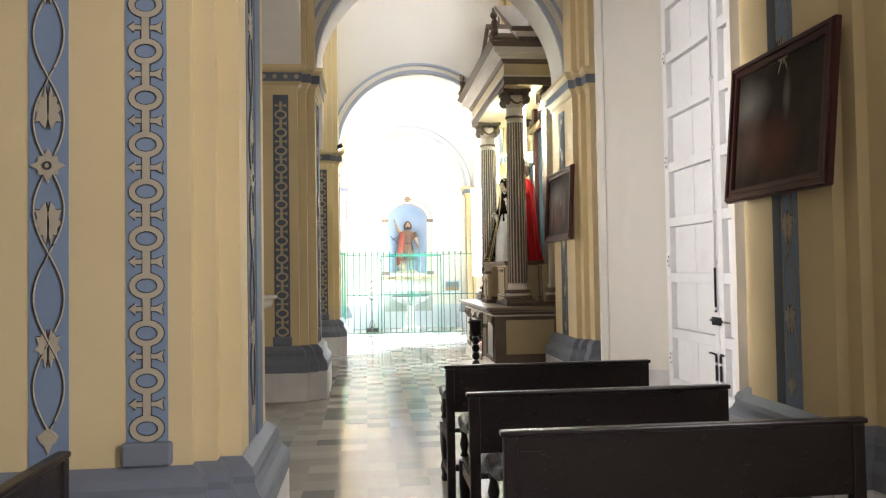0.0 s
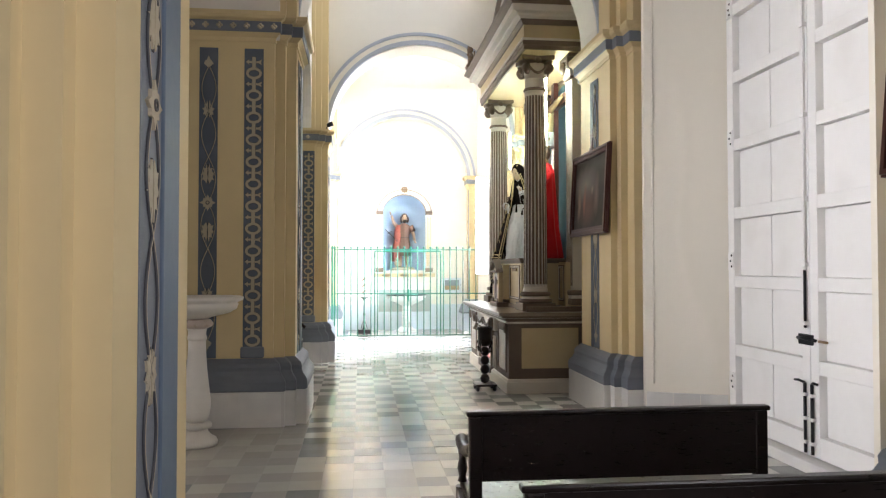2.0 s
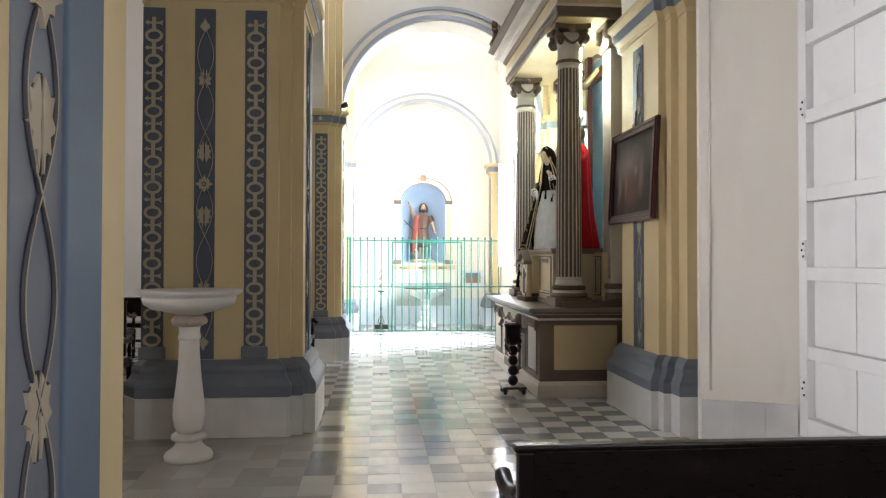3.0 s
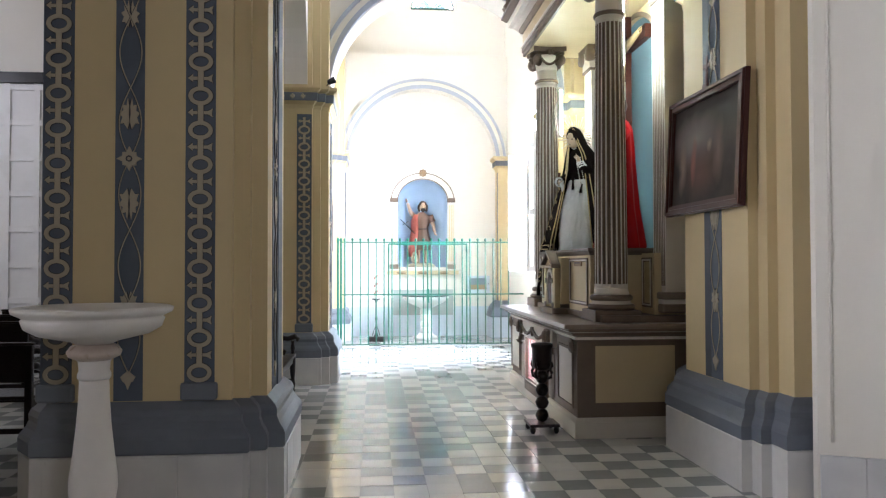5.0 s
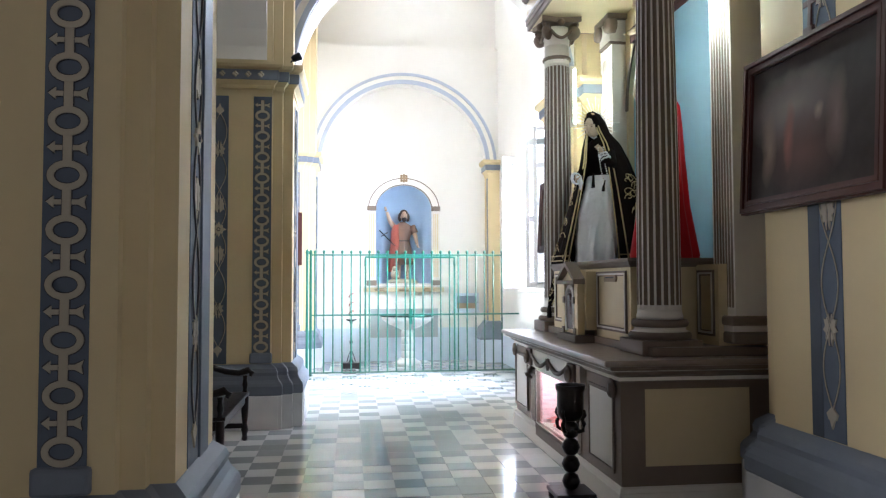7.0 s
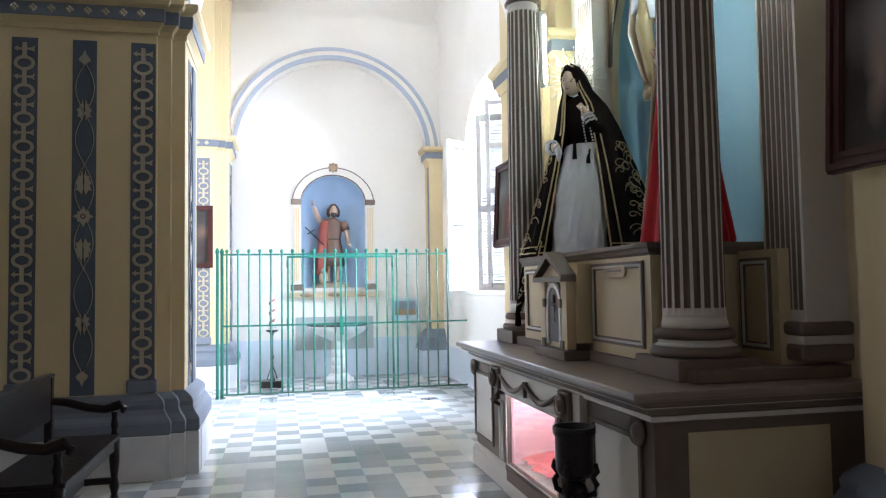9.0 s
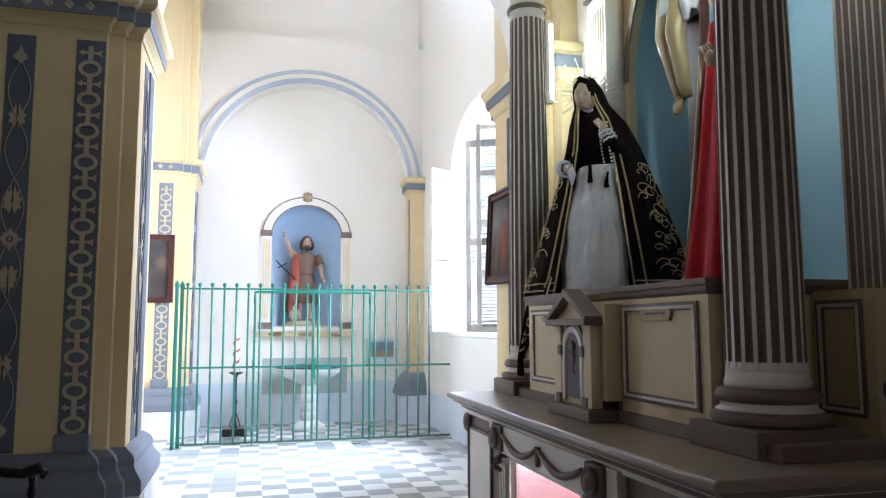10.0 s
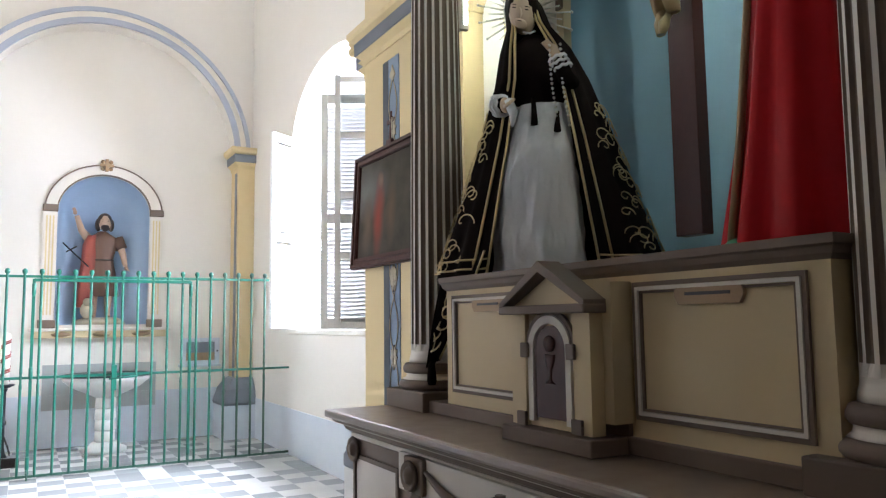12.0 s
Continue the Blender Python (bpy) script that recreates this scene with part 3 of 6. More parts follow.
# ---- altar ----
TY = 14.40                                   # middle of the tabernacle
AY = 14.465                                  # middle of the altar


def frame_strip(bm, x, y0, y1, z0, z1, w, d, mi=0):
    """A rectangular moulding frame on a face that looks to -x."""
    for lo, hi in (((x - d, y0, z0), (x, y1, z0 + w)), ((x - d, y0, z1 - w), (x, y1, z1)), ((x - d, y0, z0 + w), (x, y0 + w, z1 - w)), ((x - d, y1 - w, z0 + w), (x, y1, z1 - w))):
        add_box(bm, lo, hi, 0, None, mi)


def altar_table():
    ob = thing("altar", 2.3, AY, 0, "brown and cream painted wooden altar table", "altar")
    L = Matrix.Translation((-2.3, -AY, 0))

    def put(name, bm, mat, label="", parent=ob):
        bmesh.ops.transform(bm, matrix=L, verts=bm.verts)
        return part(name, bm, mat, parent, label)

    y0, y1, x0 = 12.91, 15.90, 1.84
    put("body", box((2.42, y0, 0.17), (2.91, y1, 0.86)), BROWN, "brown painted altar body")
    for a, b in ((y0, 13.98), (14.95, y1)):
        put("body", box((x0, a, 0.17), (2.42, b, 0.86)), BROWN, "brown painted altar body")
    put("body", box((x0 - 0.045, 13.62, 0.70), (2.42, 15.31, 0.86)), ALTARWHITE, "cream frieze over the reliquary")
    put("sill", box((x0 - 0.045, 13.98, 0.10), (2.42, 14.95, 0.185)), BROWN)
    bm = sweep([(2.91, y1), (x0, y1), (x0, y0), (2.91, y0)], [(0.0, 0.175), (0.016, 0.165), (0.022, 0.14), (0.028, 0.135), (0.030, 0.0)])
    put("plinth", bm, ALTARWHITE, "off-white altar plinth")
    prof = [(0.0, 0.835), (0.018, 0.845), (0.018, 0.872), (0.045, 0.885), (0.055, 0.905), (0.085, 0.915), (0.10, 0.93), (0.10, 0.95)]
    bm = sweep([(2.91, y1), (x0, y1), (x0, y0), (2.91, y0)], prof)
    put("cornice", bm, BROWN, "brown moulded cornice under the tabletop")
    bm = sweep([(2.91, y1), (x0, y1), (x0, y0), (2.91, y0)], [(0.0185, 0.846), (0.0225, 0.848), (0.0225, 0.868), (0.0185, 0.870)])
    put("cornice_fillet", bm, ALTARWHITE, "white fillet")
    bm = sweep([(2.91, y1), (x0, y1), (x0, y0), (2.91, y0)], [(0.06, 0.908), (0.089, 0.9165), (0.088, 0.922), (0.06, 0.922)])
    put("cornice_fillet", bm, ALTARWHITE, "white fillet")
    put("tabletop", box((1.70, 12.80, 0.945), (2.92, 16.02, 0.985), 0.012), MENSA, "polished brown tabletop")
    # panels on the near and the far end
    for y, d in ((y0, -1), (y1, 1)):
        put("end_panel", box((2.0, y - 0.004 if d < 0 else y, 0.30), (2.71, y if d < 0 else y + 0.004, 0.79)), ALTARCREAM, "ochre cream end panel")
    # side panels of the front, fluted strips and brackets
    for a, b in ((13.04, 13.52), (15.41, 15.89)):
        put("front_panel", box((x0 - 0.005, a, 0.26), (x0, b, 0.74)), ALTARWHITE, "cream front panel")
        bm = bmesh.new()
        frame_strip(bm, x0 - 0.004, a - 0.025, b + 0.025, 0.235, 0.765, 0.022, 0.012)
        put("panel_frame", bm, BROWN)
    for c in (13.80, 15.13):
        for k in range(3):
            put("flute", box((x0 - 0.03, c - 0.06 + 0.042 * k, 0.20), (x0, c - 0.038 + 0.042 * k, 0.62), 0.004), ALTARWHITE)
        put("bracket_block", box((x0 - 0.07, c - 0.085, 0.71), (x0, c + 0.085, 0.86), 0.008), BROWN)
        bm = tube([(x0 - 0.055 + 0.03 * math.sin(q * 0.9), c, 0.70 - 0.014 * q) for q in range(9)], [0.035 - 0.0028 * q for q in range(9)], 10)
        put("scroll", bm, BROWN, "brown carved scroll bracket")
    for c in (13.03, 13.80, 15.13, 15.90):
        xx = x0 - (0.075 if 13.5 < c < 15.5 else 0.012)
        bm = bmesh.new()
        add_lathe(bm, [(0.0005, 0), (0.062, 0), (0.066, 0.01), (0.058, 0.022), (0.046, 0.012), (0.036, 0.012), (0.030, 0.026), (0.0005, 0.032)], 20, (0, 0, 0), 0, True, Matrix.Translation((xx, c, 0.785)) @ pose(0, 0, 0, 0, -90))
        put("rosette", bm, BROWN, "turned brown rosette")
    # swags
    for a, b in ((13.92, 14.45), (14.48, 15.02)):
        pts = [(x0 - 0.062, a + (b - a) * k / 14, 0.815 - 0.075 * math.sin(math.pi * k / 14)) for k in range(15)]
        put("swag", tube(pts, [0.010 + 0.010 * math.sin(math.pi * k / 14) for k in range(15)], 8), BROWN, "carved brown swag")
    put("swag_drop", tube([(x0 - 0.06, 14.465, 0.83), (x0 - 0.06, 14.465, 0.73)], [0.02, 0.012], 8), BROWN)
    # reliquary window
    bm = bmesh.new()
    frame_strip(bm, x0, 13.93, 15.0, 0.16, 0.74, 0.055, 0.035)
    put("reliquary_frame", bm, BROWN, "dark marbled reliquary frame")
    bm = bmesh.new()
    frame_strip(bm, x0 - 0.036, 13.975, 14.955, 0.205, 0.695, 0.010, 0.006)
    put("reliquary_fillet", bm, ALTARWHITE)
    g = put("reliquary_glass", box((x0 - 0.012, 13.985, 0.215), (x0 - 0.006, 14.945, 0.685)), GLASS, "clear reliquary pane")
    g.visible_shadow = False
    put("reliquary_floor", box((x0, 13.98, 0.185), (2.42, 14.95, 0.205)), ALTARWHITE)
    for lo, hi in (((x0, 13.982, 0.206), (2.40, 13.99, 0.66)), ((x0, 14.938, 0.206), (2.40, 14.947, 0.66)), ((2.40, 13.982, 0.206), (2.415, 14.947, 0.66))):
        put("reliquary_lining", box(lo, hi), ROSELINING, "pale rose lining")
    put("reliquary_lamp", tube([(x0 + 0.06, 14.04, 0.672), (x0 + 0.06, 14.89, 0.672)], 0.010, 8), glow("reliquary_tube_glow", (1.0, 0.97, 0.95), 95.0), "lit tube inside the reliquary")
    return ob


altar_table()


def draped_cloth():
    """Rose cloth that hangs at the back of the reliquary and runs out over its floor."""
    bm = bmesh.new()
    rows = []
    for i in range(15):
        s = i / 14
        x, z = (2.38 - 0.10 * s, 0.67 - 0.34 * s / 0.7) if s < 0.7 else (2.31 - (s - 0.7) / 0.3 * 0.40, 0.33 - 0.10 * (s - 0.7) / 0.3)
        rows.append([bm.verts.new((x + 0.022 * math.sin(k * 1.1 + i * 0.3), 14.0 + 0.93 * k / 40, max(0.21, z + 0.012 * math.sin(k * 0.8 + i)))) for k in range(41)])
    for a, b in zip(rows, rows[1:]):
        for k in range(40):
            bm.faces.new((a[k], a[k + 1], b[k + 1], b[k])).smooth = True
    ob = part("reliquary_cloth", bm, PINKCLOTH)
    return tagged(ob, "rose red cloth draped inside the lit reliquary", "cloth")


draped_cloth()
tagged(part("reliquary", lathe([(0.05, 0.23), (0.055, 0.25), (0.02, 0.265), (0.014, 0.32), (0.03, 0.335), (0.05, 0.37), (0.05, 0.40), (0.02, 0.43), (0.006, 0.46)], 16, (2.0, 14.40, 0)), SILVER), "small silver reliquary on the rose cloth", "reliquary")


def gradine():
    ob = thing("altar_gradine", 2.6, AY, 0.985, "cream raised altar shelf with moulded panels", "altar shelf")
    L = Matrix.Translation((-2.6, -AY, -0.985))

    def put(name, bm, mat, label="", parent=ob):
        bmesh.ops.transform(bm, matrix=L, verts=bm.verts)
        return part(name, bm, mat, parent, label)

    put("step", box((2.085, 12.98, 0.985), (2.92, 15.95, 1.045), 0.006), BROWN, "brown painted step")
    put("body", box((2.105, 13.40, 1.045), (2.91, 15.40, 1.60)), ALTARCREAM)
    put("body", box((2.60, 13.08, 1.045), (2.91, 13.40, 1.60)), ALTARCREAM)
    put("body", box((2.56, 15.40, 1.045), (2.91, 15.90, 1.60)), ALTARCREAM)
    put("shelf_edge", sweep([(2.91, 15.40), (2.105, 15.40), (2.105, 13.40), (2.91, 13.40)], [(0.0, 1.585), (0.015, 1.60), (0.022, 1.618), (0.03, 1.625), (0.03, 1.65), (-0.6, 1.65)]), BROWN, "brown shelf edge")
    for x, a, b in ((2.105, 13.465, 14.11), (2.105, 14.69, 15.335), (2.60, 13.13, 13.37)):
        for w, d, o, mat in ((0.014, 0.012, 0.0, BROWN), (0.012, 0.016, 0.016, ALTARWHITE), (0.008, 0.010, 0.030, BROWN)):
            bm = bmesh.new()
            frame_strip(bm, x, a + o, b - o, 1.105 + o, 1.56 - o, w, d)
            put("panel_moulding", bm, mat)
    for c in (13.79, 15.01):
        pl = [(c - 0.13, 1.505), (c - 0.115, 1.480), (c + 0.115, 1.480), (c + 0.13, 1.505), (c + 0.13, 1.520), (c + 0.115, 1.545), (c - 0.115, 1.545), (c - 0.13, 1.520)]
        nameplate = put("nameplate", prism(pl, 2.09, 2.105, side), PLATE, "small worn nameplate")
        put("writing", box((2.0875, c - 0.085, 1.508), (2.090, c + 0.085, 1.518)), INK, "", nameplate)
    return ob


gradine()


def tabernacle():
    ob = thing("tabernacle", 2.2, TY, 0.985, "cream tabernacle with a gabled top and dark door", "tabernacle")
    L = Matrix.Translation((-2.2, -TY, -0.985))

    def put(name, bm, mat, label="", parent=ob):
        bmesh.ops.transform(bm, matrix=L, verts=bm.verts)
        return part(name, bm, mat, parent, label)

    a, b, x = TY - 0.23, TY + 0.23, 1.955
    put("base", box((x - 0.035, a - 0.03, 0.986), (2.084, b + 0.03, 1.045), 0.006), BROWN)
    put("base", box((2.086, a - 0.03, 1.0455), (2.104, b + 0.03, 1.09)), BROWN)
    put("body", box((x + 0.02, a, 1.05), (2.012, b, 1.485)), ALTARCREAM)
    for y in (a, b - 0.09):
        put("pilaster", box((x, y, 1.05), (x + 0.02, y + 0.09, 1.485)), ALTARCREAM)
        put("pilaster_foot", box((x - 0.012, y - 0.006 + (0.05 if y == a else 0.0), 1.05), (x, y + 0.046 + (0.05 if y == a else 0.0), 1.10)), BROWN)
    # gable
    put("gable", prism([(a - 0.02, 1.480), (TY, 1.598), (b + 0.02, 1.480)], x + 0.01, 2.012, side), ALTARCREAM)
    for s in (-1, 1):
        e = TY + s * (b - a + 0.04) / 2
        put("raking_cornice", prism([(e, 1.480), (e, 1.505), (TY, 1.652), (TY, 1.612)], x - 0.04, 2.014, side), BROWN, "brown raking cornice")
    put("gable_cornice", box((x - 0.045, a - 0.022, 1.460), (2.016, b + 0.022, 1.492), 0.005), BROWN)
    put("back_block", box((2.012, a - 0.045, 1.0905), (2.104, b + 0.045, 1.565)), ALTARCREAM)
    # arched surround and door
    ring = arch_points(TY, 1.33, 0.125, 18) + [(TY + 0.125, 1.07)] + [(TY + 0.095, 1.07)] + arch_points(TY, 1.33, 0.095, 18, 0, 180) + [(TY - 0.095, 1.07), (TY - 0.125, 1.07)]
    put("surround", prism(ring, x + 0.0, x + 0.02, side), ALTARWHITE, "white arched surround")
    ring = arch_points(TY, 1.33, 0.145, 18) + [(TY + 0.128, 1.33)] + arch_points(TY, 1.33, 0.128, 18, 0, 180)[1:]
    put("surround_edge", prism(ring, x + 0.005, x + 0.02, side), BROWN)
    door = put("door", prism(arch_points(TY, 1.33, 0.088, 18) + [(TY + 0.088, 1.085), (TY - 0.088, 1.085)], x + 0.008, x + 0.02, side), FRAMEWOOD, "dark wooden arched door with a chalice relief")
    bm = lathe([(0.03, 1.21), (0.008, 1.222), (0.007, 1.262), (0.018, 1.272), (0.028, 1.30), (0.030, 1.315)], 14, (0, 0, 0))
    bmesh.ops.transform(bm, matrix=Matrix.Translation((x + 0.006, TY, 0)) @ Matrix.Diagonal((0.25, 1, 1, 1)), verts=bm.verts)
    put("chalice_relief", bm, FRAMEWOOD, "", door)
    bm = lathe([(0.001, -0.004), (0.03, -0.004), (0.03, 0.004), (0.001, 0.005)], 16)
    bmesh.ops.transform(bm, matrix=Matrix.Translation((x + 0.005, TY, 1.352)) @ pose(0, 0, 0, 0, -90), verts=bm.verts)
    put("host_relief", bm, FRAMEWOOD, "", door)
    for s in (-1, 1):
        put("hinge_block", box((x - 0.014, TY + s * 0.135 - 0.022, 1.30), (x, TY + s * 0.135 + 0.022, 1.355), 0.004), BROWN)
    return ob


tabernacle()


# ---- columns ----
def volute_capital(w, h):
    """Ionic capital with corner volutes, its foot at z 0."""
    meshes = []
    bm = bmesh.new()
    add_lathe(bm, [(w * 0.36, 0), (w * 0.37, h * 0.25), (w * 0.44, h * 0.45), (w * 0.40, h * 0.62), (w * 0.36, h * 0.70)], 24)
    meshes.append(("bell", bm, ALTARWHITE))
    for sx, sy in ((-1, -1), (-1, 1), (1, -1), (1, 1)):
        bm = bmesh.new()
        d = Vector((sx, sy, 0)).normalized()
        c = d * w * 0.56 + Vector((0, 0, h * 0.42))
        pts, rs = [], []
        for k in range(26):
            a = -0.6 + k * 0.42
            r = w * 0.24 * (1 - k / 30)
            pts.append(c + d * (r * math.sin(a)) * -1 + Vector((0, 0, r * math.cos(a))))
            rs.append(w * 0.060 * (1 - k / 44))
        add_tube(bm, pts, rs, 7)
        q = d.to_track_quat("Z", "Y").to_matrix().to_4x4()
        side_ax = Vector((-d.y, d.x, 0))
        rot = side_ax.to_track_quat("Z", "Y").to_matrix().to_4x4()
        add_lathe(bm, [(0.001, -w * 0.09), (w * 0.17, -w * 0.08), (w * 0.19, 0), (w * 0.17, w * 0.08), (0.001, w * 0.09)], 14, (0, 0, 0), 0, True, Matrix.Translation(c) @ rot)
        meshes.append(("volute", bm, BROWN))
    for k in range(4):
        a = k * math.pi / 2
        m = pose(0, 0, 0, 0, 0, math.degrees(a))
        bm = bmesh.new()
        pts = [m @ Vector((w * 0.46, -w * 0.30 + w * 0.6 * q / 10, h * 0.48 - h * 0.28 * math.sin(math.pi * q / 10))) for q in range(11)]
        add_tube(bm, pts, w * 0.045, 7)
        add_lathe(bm, [(0.001, -0.03), (w * 0.10, -0.02), (w * 0.12, 0.0), (w * 0.07, 0.03), (0.001, 0.04)], 10, (0, 0, 0), 0, True, m @ Matrix.Translation((w * 0.50, 0, h * 0.78)) @ pose(0, 0, 0, 0, 90))
        meshes.append(("festoon", bm, BROWN))
    bm = bmesh.new()
    s = w * 0.60
    o = []
    for k in range(4):
        a0 = math.pi / 4 + k * math.pi / 2
        p, q = Vector((math.cos(a0), math.sin(a0))) * s * 1.35, Vector((math.cos(a0 + math.pi / 2), math.sin(a0 + math.pi / 2))) * s * 1.35
        n = (p + q).normalized()
        for t in range(8):
            f = t / 8
            o.append(tuple(p.lerp(q, f) - n * s * 0.22 * math.sin(math.pi * f)))
    add_prism(bm, o, h * 0.80, h, lambda u, v, d: (u, v, d))
    meshes.append(("abacus", bm, BROWN))
    return meshes


def altar_column(x, y, z0, z1, r, label):
    ob = thing("altar_column", x, y, z0, label, "column", "altar columns")
    H = z1 - z0
    part("plinth", box((-r * 1.42, -r * 1.42, 0), (r * 1.42, r * 1.42, 0.10), 0.006), BROWN, ob)
    part("base_torus", lathe([(r * 1.2, 0.10), (r * 1.36, 0.103), (r * 1.42, 0.115), (r * 1.43, 0.127), (r * 1.40, 0.14), (r * 1.32, 0.15), (r * 1.2, 0.155)], 32), BROWN, ob)
    part("base_scotia", lathe([(r * 1.3, 0.153), (r * 1.18, 0.163), (r * 1.15, 0.175), (r * 1.20, 0.187)], 32), ALTARWHITE, ob)
    part("base_torus", lathe([(r * 1.05, 0.18), (r * 1.22, 0.185), (r * 1.29, 0.20), (r * 1.29, 0.215), (r * 1.2, 0.235), (r * 1.0, 0.238)], 32), BROWN, ob)
    part("foot_ring", lathe([(r * 1.06, 0.238), (r * 1.05, 0.26), (r * 1.01, 0.28), (r * 1.0, 0.30)], 32), ALTARWHITE, ob)
    # fluted shaft: fillets stay white, the hollows are dark
    n = 20
    zs = [0.30, 0.335, 0.36] + [0.36 + (H - 0.36 - 0.52) * k / 8 for k in range(1, 9)] + [H - 0.49, H - 0.465]
    bm = bmesh.new()
    rows = []
    for i, z in enumerate(zs):
        f = (z - 0.3) / (H - 0.8)
        rr = r * (1.0 - 0.16 * max(0, f) ** 1.6)
        deep = 0.0 if i in (0, len(zs) - 1) else (0.06 if i in (1, len(zs) - 2) else 0.10)
        row = []
        for k in range(n):
            for q, dd in enumerate((0, 0, 0.72, 1.0, 0.72)):
                a = 2 * math.pi * (k + (0.0, 0.34, 0.46, 0.67, 0.88)[q]) / n
                row.append(bm.verts.new(((rr * (1 - deep * dd)) * math.cos(a), (rr * (1 - deep * dd)) * math.sin(a), z)))
        rows.append(row)
    m = n * 5
    for i, (a, b) in enumerate(zip(rows, rows[1:])):
        for k in range(m):
            f = bm.faces.new((a[k], a[(k + 1) % m], b[(k + 1) % m], b[k]))
            f.material_index = 1 if k % 5 and 1 <= i < len(zs) - 2 else 0
    part("shaft", bm, (ALTARWHITE, FLUTE), ob, "white fluted shaft with dark brown hollows")
    rt = r * 0.86
    part("neck", lathe([(rt, H - 0.465), (rt, H - 0.42), (rt * 1.10, H - 0.415), (rt * 1.12, H - 0.40), (rt, H - 0.39), (rt * 0.97, H - 0.25)], 28), ALTARWHITE, ob)
    part("neck_ring", lathe([(rt * 1.02, H - 0.425), (rt * 1.14, H - 0.42), (rt * 1.16, H - 0.405), (rt * 1.1, H - 0.39), (rt, H - 0.388)], 28), BROWN, ob)
    cap = part("capital", lathe([(rt * 0.95, H - 0.27), (rt, H - 0.26), (rt * 0.9, H - 0.2)], 20), ALTARWHITE, ob, "brown ionic capital with corner scrolls")
    for name, bm, mat in volute_capital(r * 2.4, 0.27):
        bmesh.ops.transform(bm, matrix=Matrix.Translation((0, 0, H - 0.27)), verts=bm.verts)
        part(name, bm, mat, cap)
    return ob


for y in (13.265, 15.77):
    altar_column(2.26, y, 0.985, 4.20, 0.150, "white fluted altar column with brown base and capital")


def back_pilaster(x, y):
    ob = thing("altar_pilaster", x, y, 1.065, "white fluted flat pilaster behind the altar column", "pilaster", "altar pilasters")
    part("base", box((-0.08, -0.168, 0), (0.2, 0.168, 0.08), 0.02), FLUTE, ob)
    part("base_roll", box((-0.075, -0.162, 0.08), (0.2, 0.162, 0.12), 0.004), ALTARWHITE, ob)
    part("base_roll", box((-0.09, -0.172, 0.12), (0.2, 0.172, 0.185), 0.02), FLUTE, ob)
    part("shaft", box((-0.045, -0.145, 0.185), (0.2, 0.145, 2.86)), ALTARWHITE, ob)
    for k in range(7):
        c = -0.114 + 0.038 * k
        part("flute", box((-0.047, c - 0.0125, 0.24), (-0.02, c + 0.0125, 2.72)), FLUTE, ob)
    cap = part("capital", box((-0.07, -0.15, 2.86), (0.2, 0.15, 3.135)), ALTARWHITE, ob, "brown scrolled capital")
    for s in (-1, 1):
        bm = lathe([(0.001, -0.08), (0.075, -0.07), (0.085, 0.0), (0.075, 0.03), (0.001, 0.04)], 16)
        bmesh.ops.transform(bm, matrix=Matrix.Translation((-0.08, s * 0.15, 3.02)) @ pose(0, 0, 0, 0, -90), verts=bm.verts)
        part("volute", bm, BROWN, cap)
    part("neck_ring", box((-0.075, -0.155, 2.83), (0.2, 0.155, 2.86), 0.006), BROWN, ob)
    part("abacus", box((-0.11, -0.21, 3.08), (0.2, 0.21, 3.134), 0.01), BROWN, ob)
    return ob


for x, y in ((2.71, 13.12), (2.80, 15.63)):
    back_pilaster(x, y)


# ---- retable wall with its apse ----
def retable():
    ob = thing("altar_retable", 2.92, AY, 0, "cream retable with a pale blue arched apse", "retable")
    L = Matrix.Translation((-2.92, -AY, 0))
    r, spr = 0.96, 3.20
    for a, b in ((12.88, AY - r), (AY + r, 16.02)):
        bm = box((2.90, a, 0.9), (2.955, b, 4.9))
        bmesh.ops.transform(bm, matrix=L, verts=bm.verts)
        part("panel", bm, ALTARCREAM, ob)
    bm = prism([(AY - r, spr), (AY - r, 4.9), (AY + r, 4.9), (AY + r, spr)] + arch_points(AY, spr, r - 0.002, 28, 0, 180), 2.90, 2.955, side)
    bmesh.ops.transform(bm, matrix=L, verts=bm.verts)
    part("panel", bm, ALTARCREAM, ob)
    ring = arch_points(AY, spr, r + 0.05, 28) + arch_points(AY, spr, r, 28, 0, 180)
    bm = prism(ring, 2.885, 2.90, side)
    bmesh.ops.transform(bm, matrix=L, verts=bm.verts)
    part("arch_edge", bm, BROWN, ob)
    bm = bmesh.new()
    rows = []
    for z in (1.0, 1.7, 2.4, spr):
        rows.append([bm.verts.new((2.955 + 0.50 * math.sin(math.pi * k / 24), AY - r * math.cos(math.pi * k / 24), z)) for k in range(25)])
    for i in range(1, 9):
        e = math.pi / 2 * i / 8
        rows.append([bm.verts.new((2.955 + 0.50 * math.cos(e) * math.sin(math.pi * k / 24), AY - r * math.cos(e) * math.cos(math.pi * k / 24), spr + r * math.sin(e))) for k in range(25)])
    for p, q in zip(rows, rows[1:]):
        for k in range(24):
            bm.faces.new((p[k], p[k + 1], q[k + 1], q[k])).smooth = True
    bmesh.ops.remove_doubles(bm, verts=bm.verts, dist=1e-4)
    bmesh.ops.transform(bm, matrix=L, verts=bm.verts)
    part("apse", bm, APSE, ob, "pale blue painted apse")
    return ob


retable()


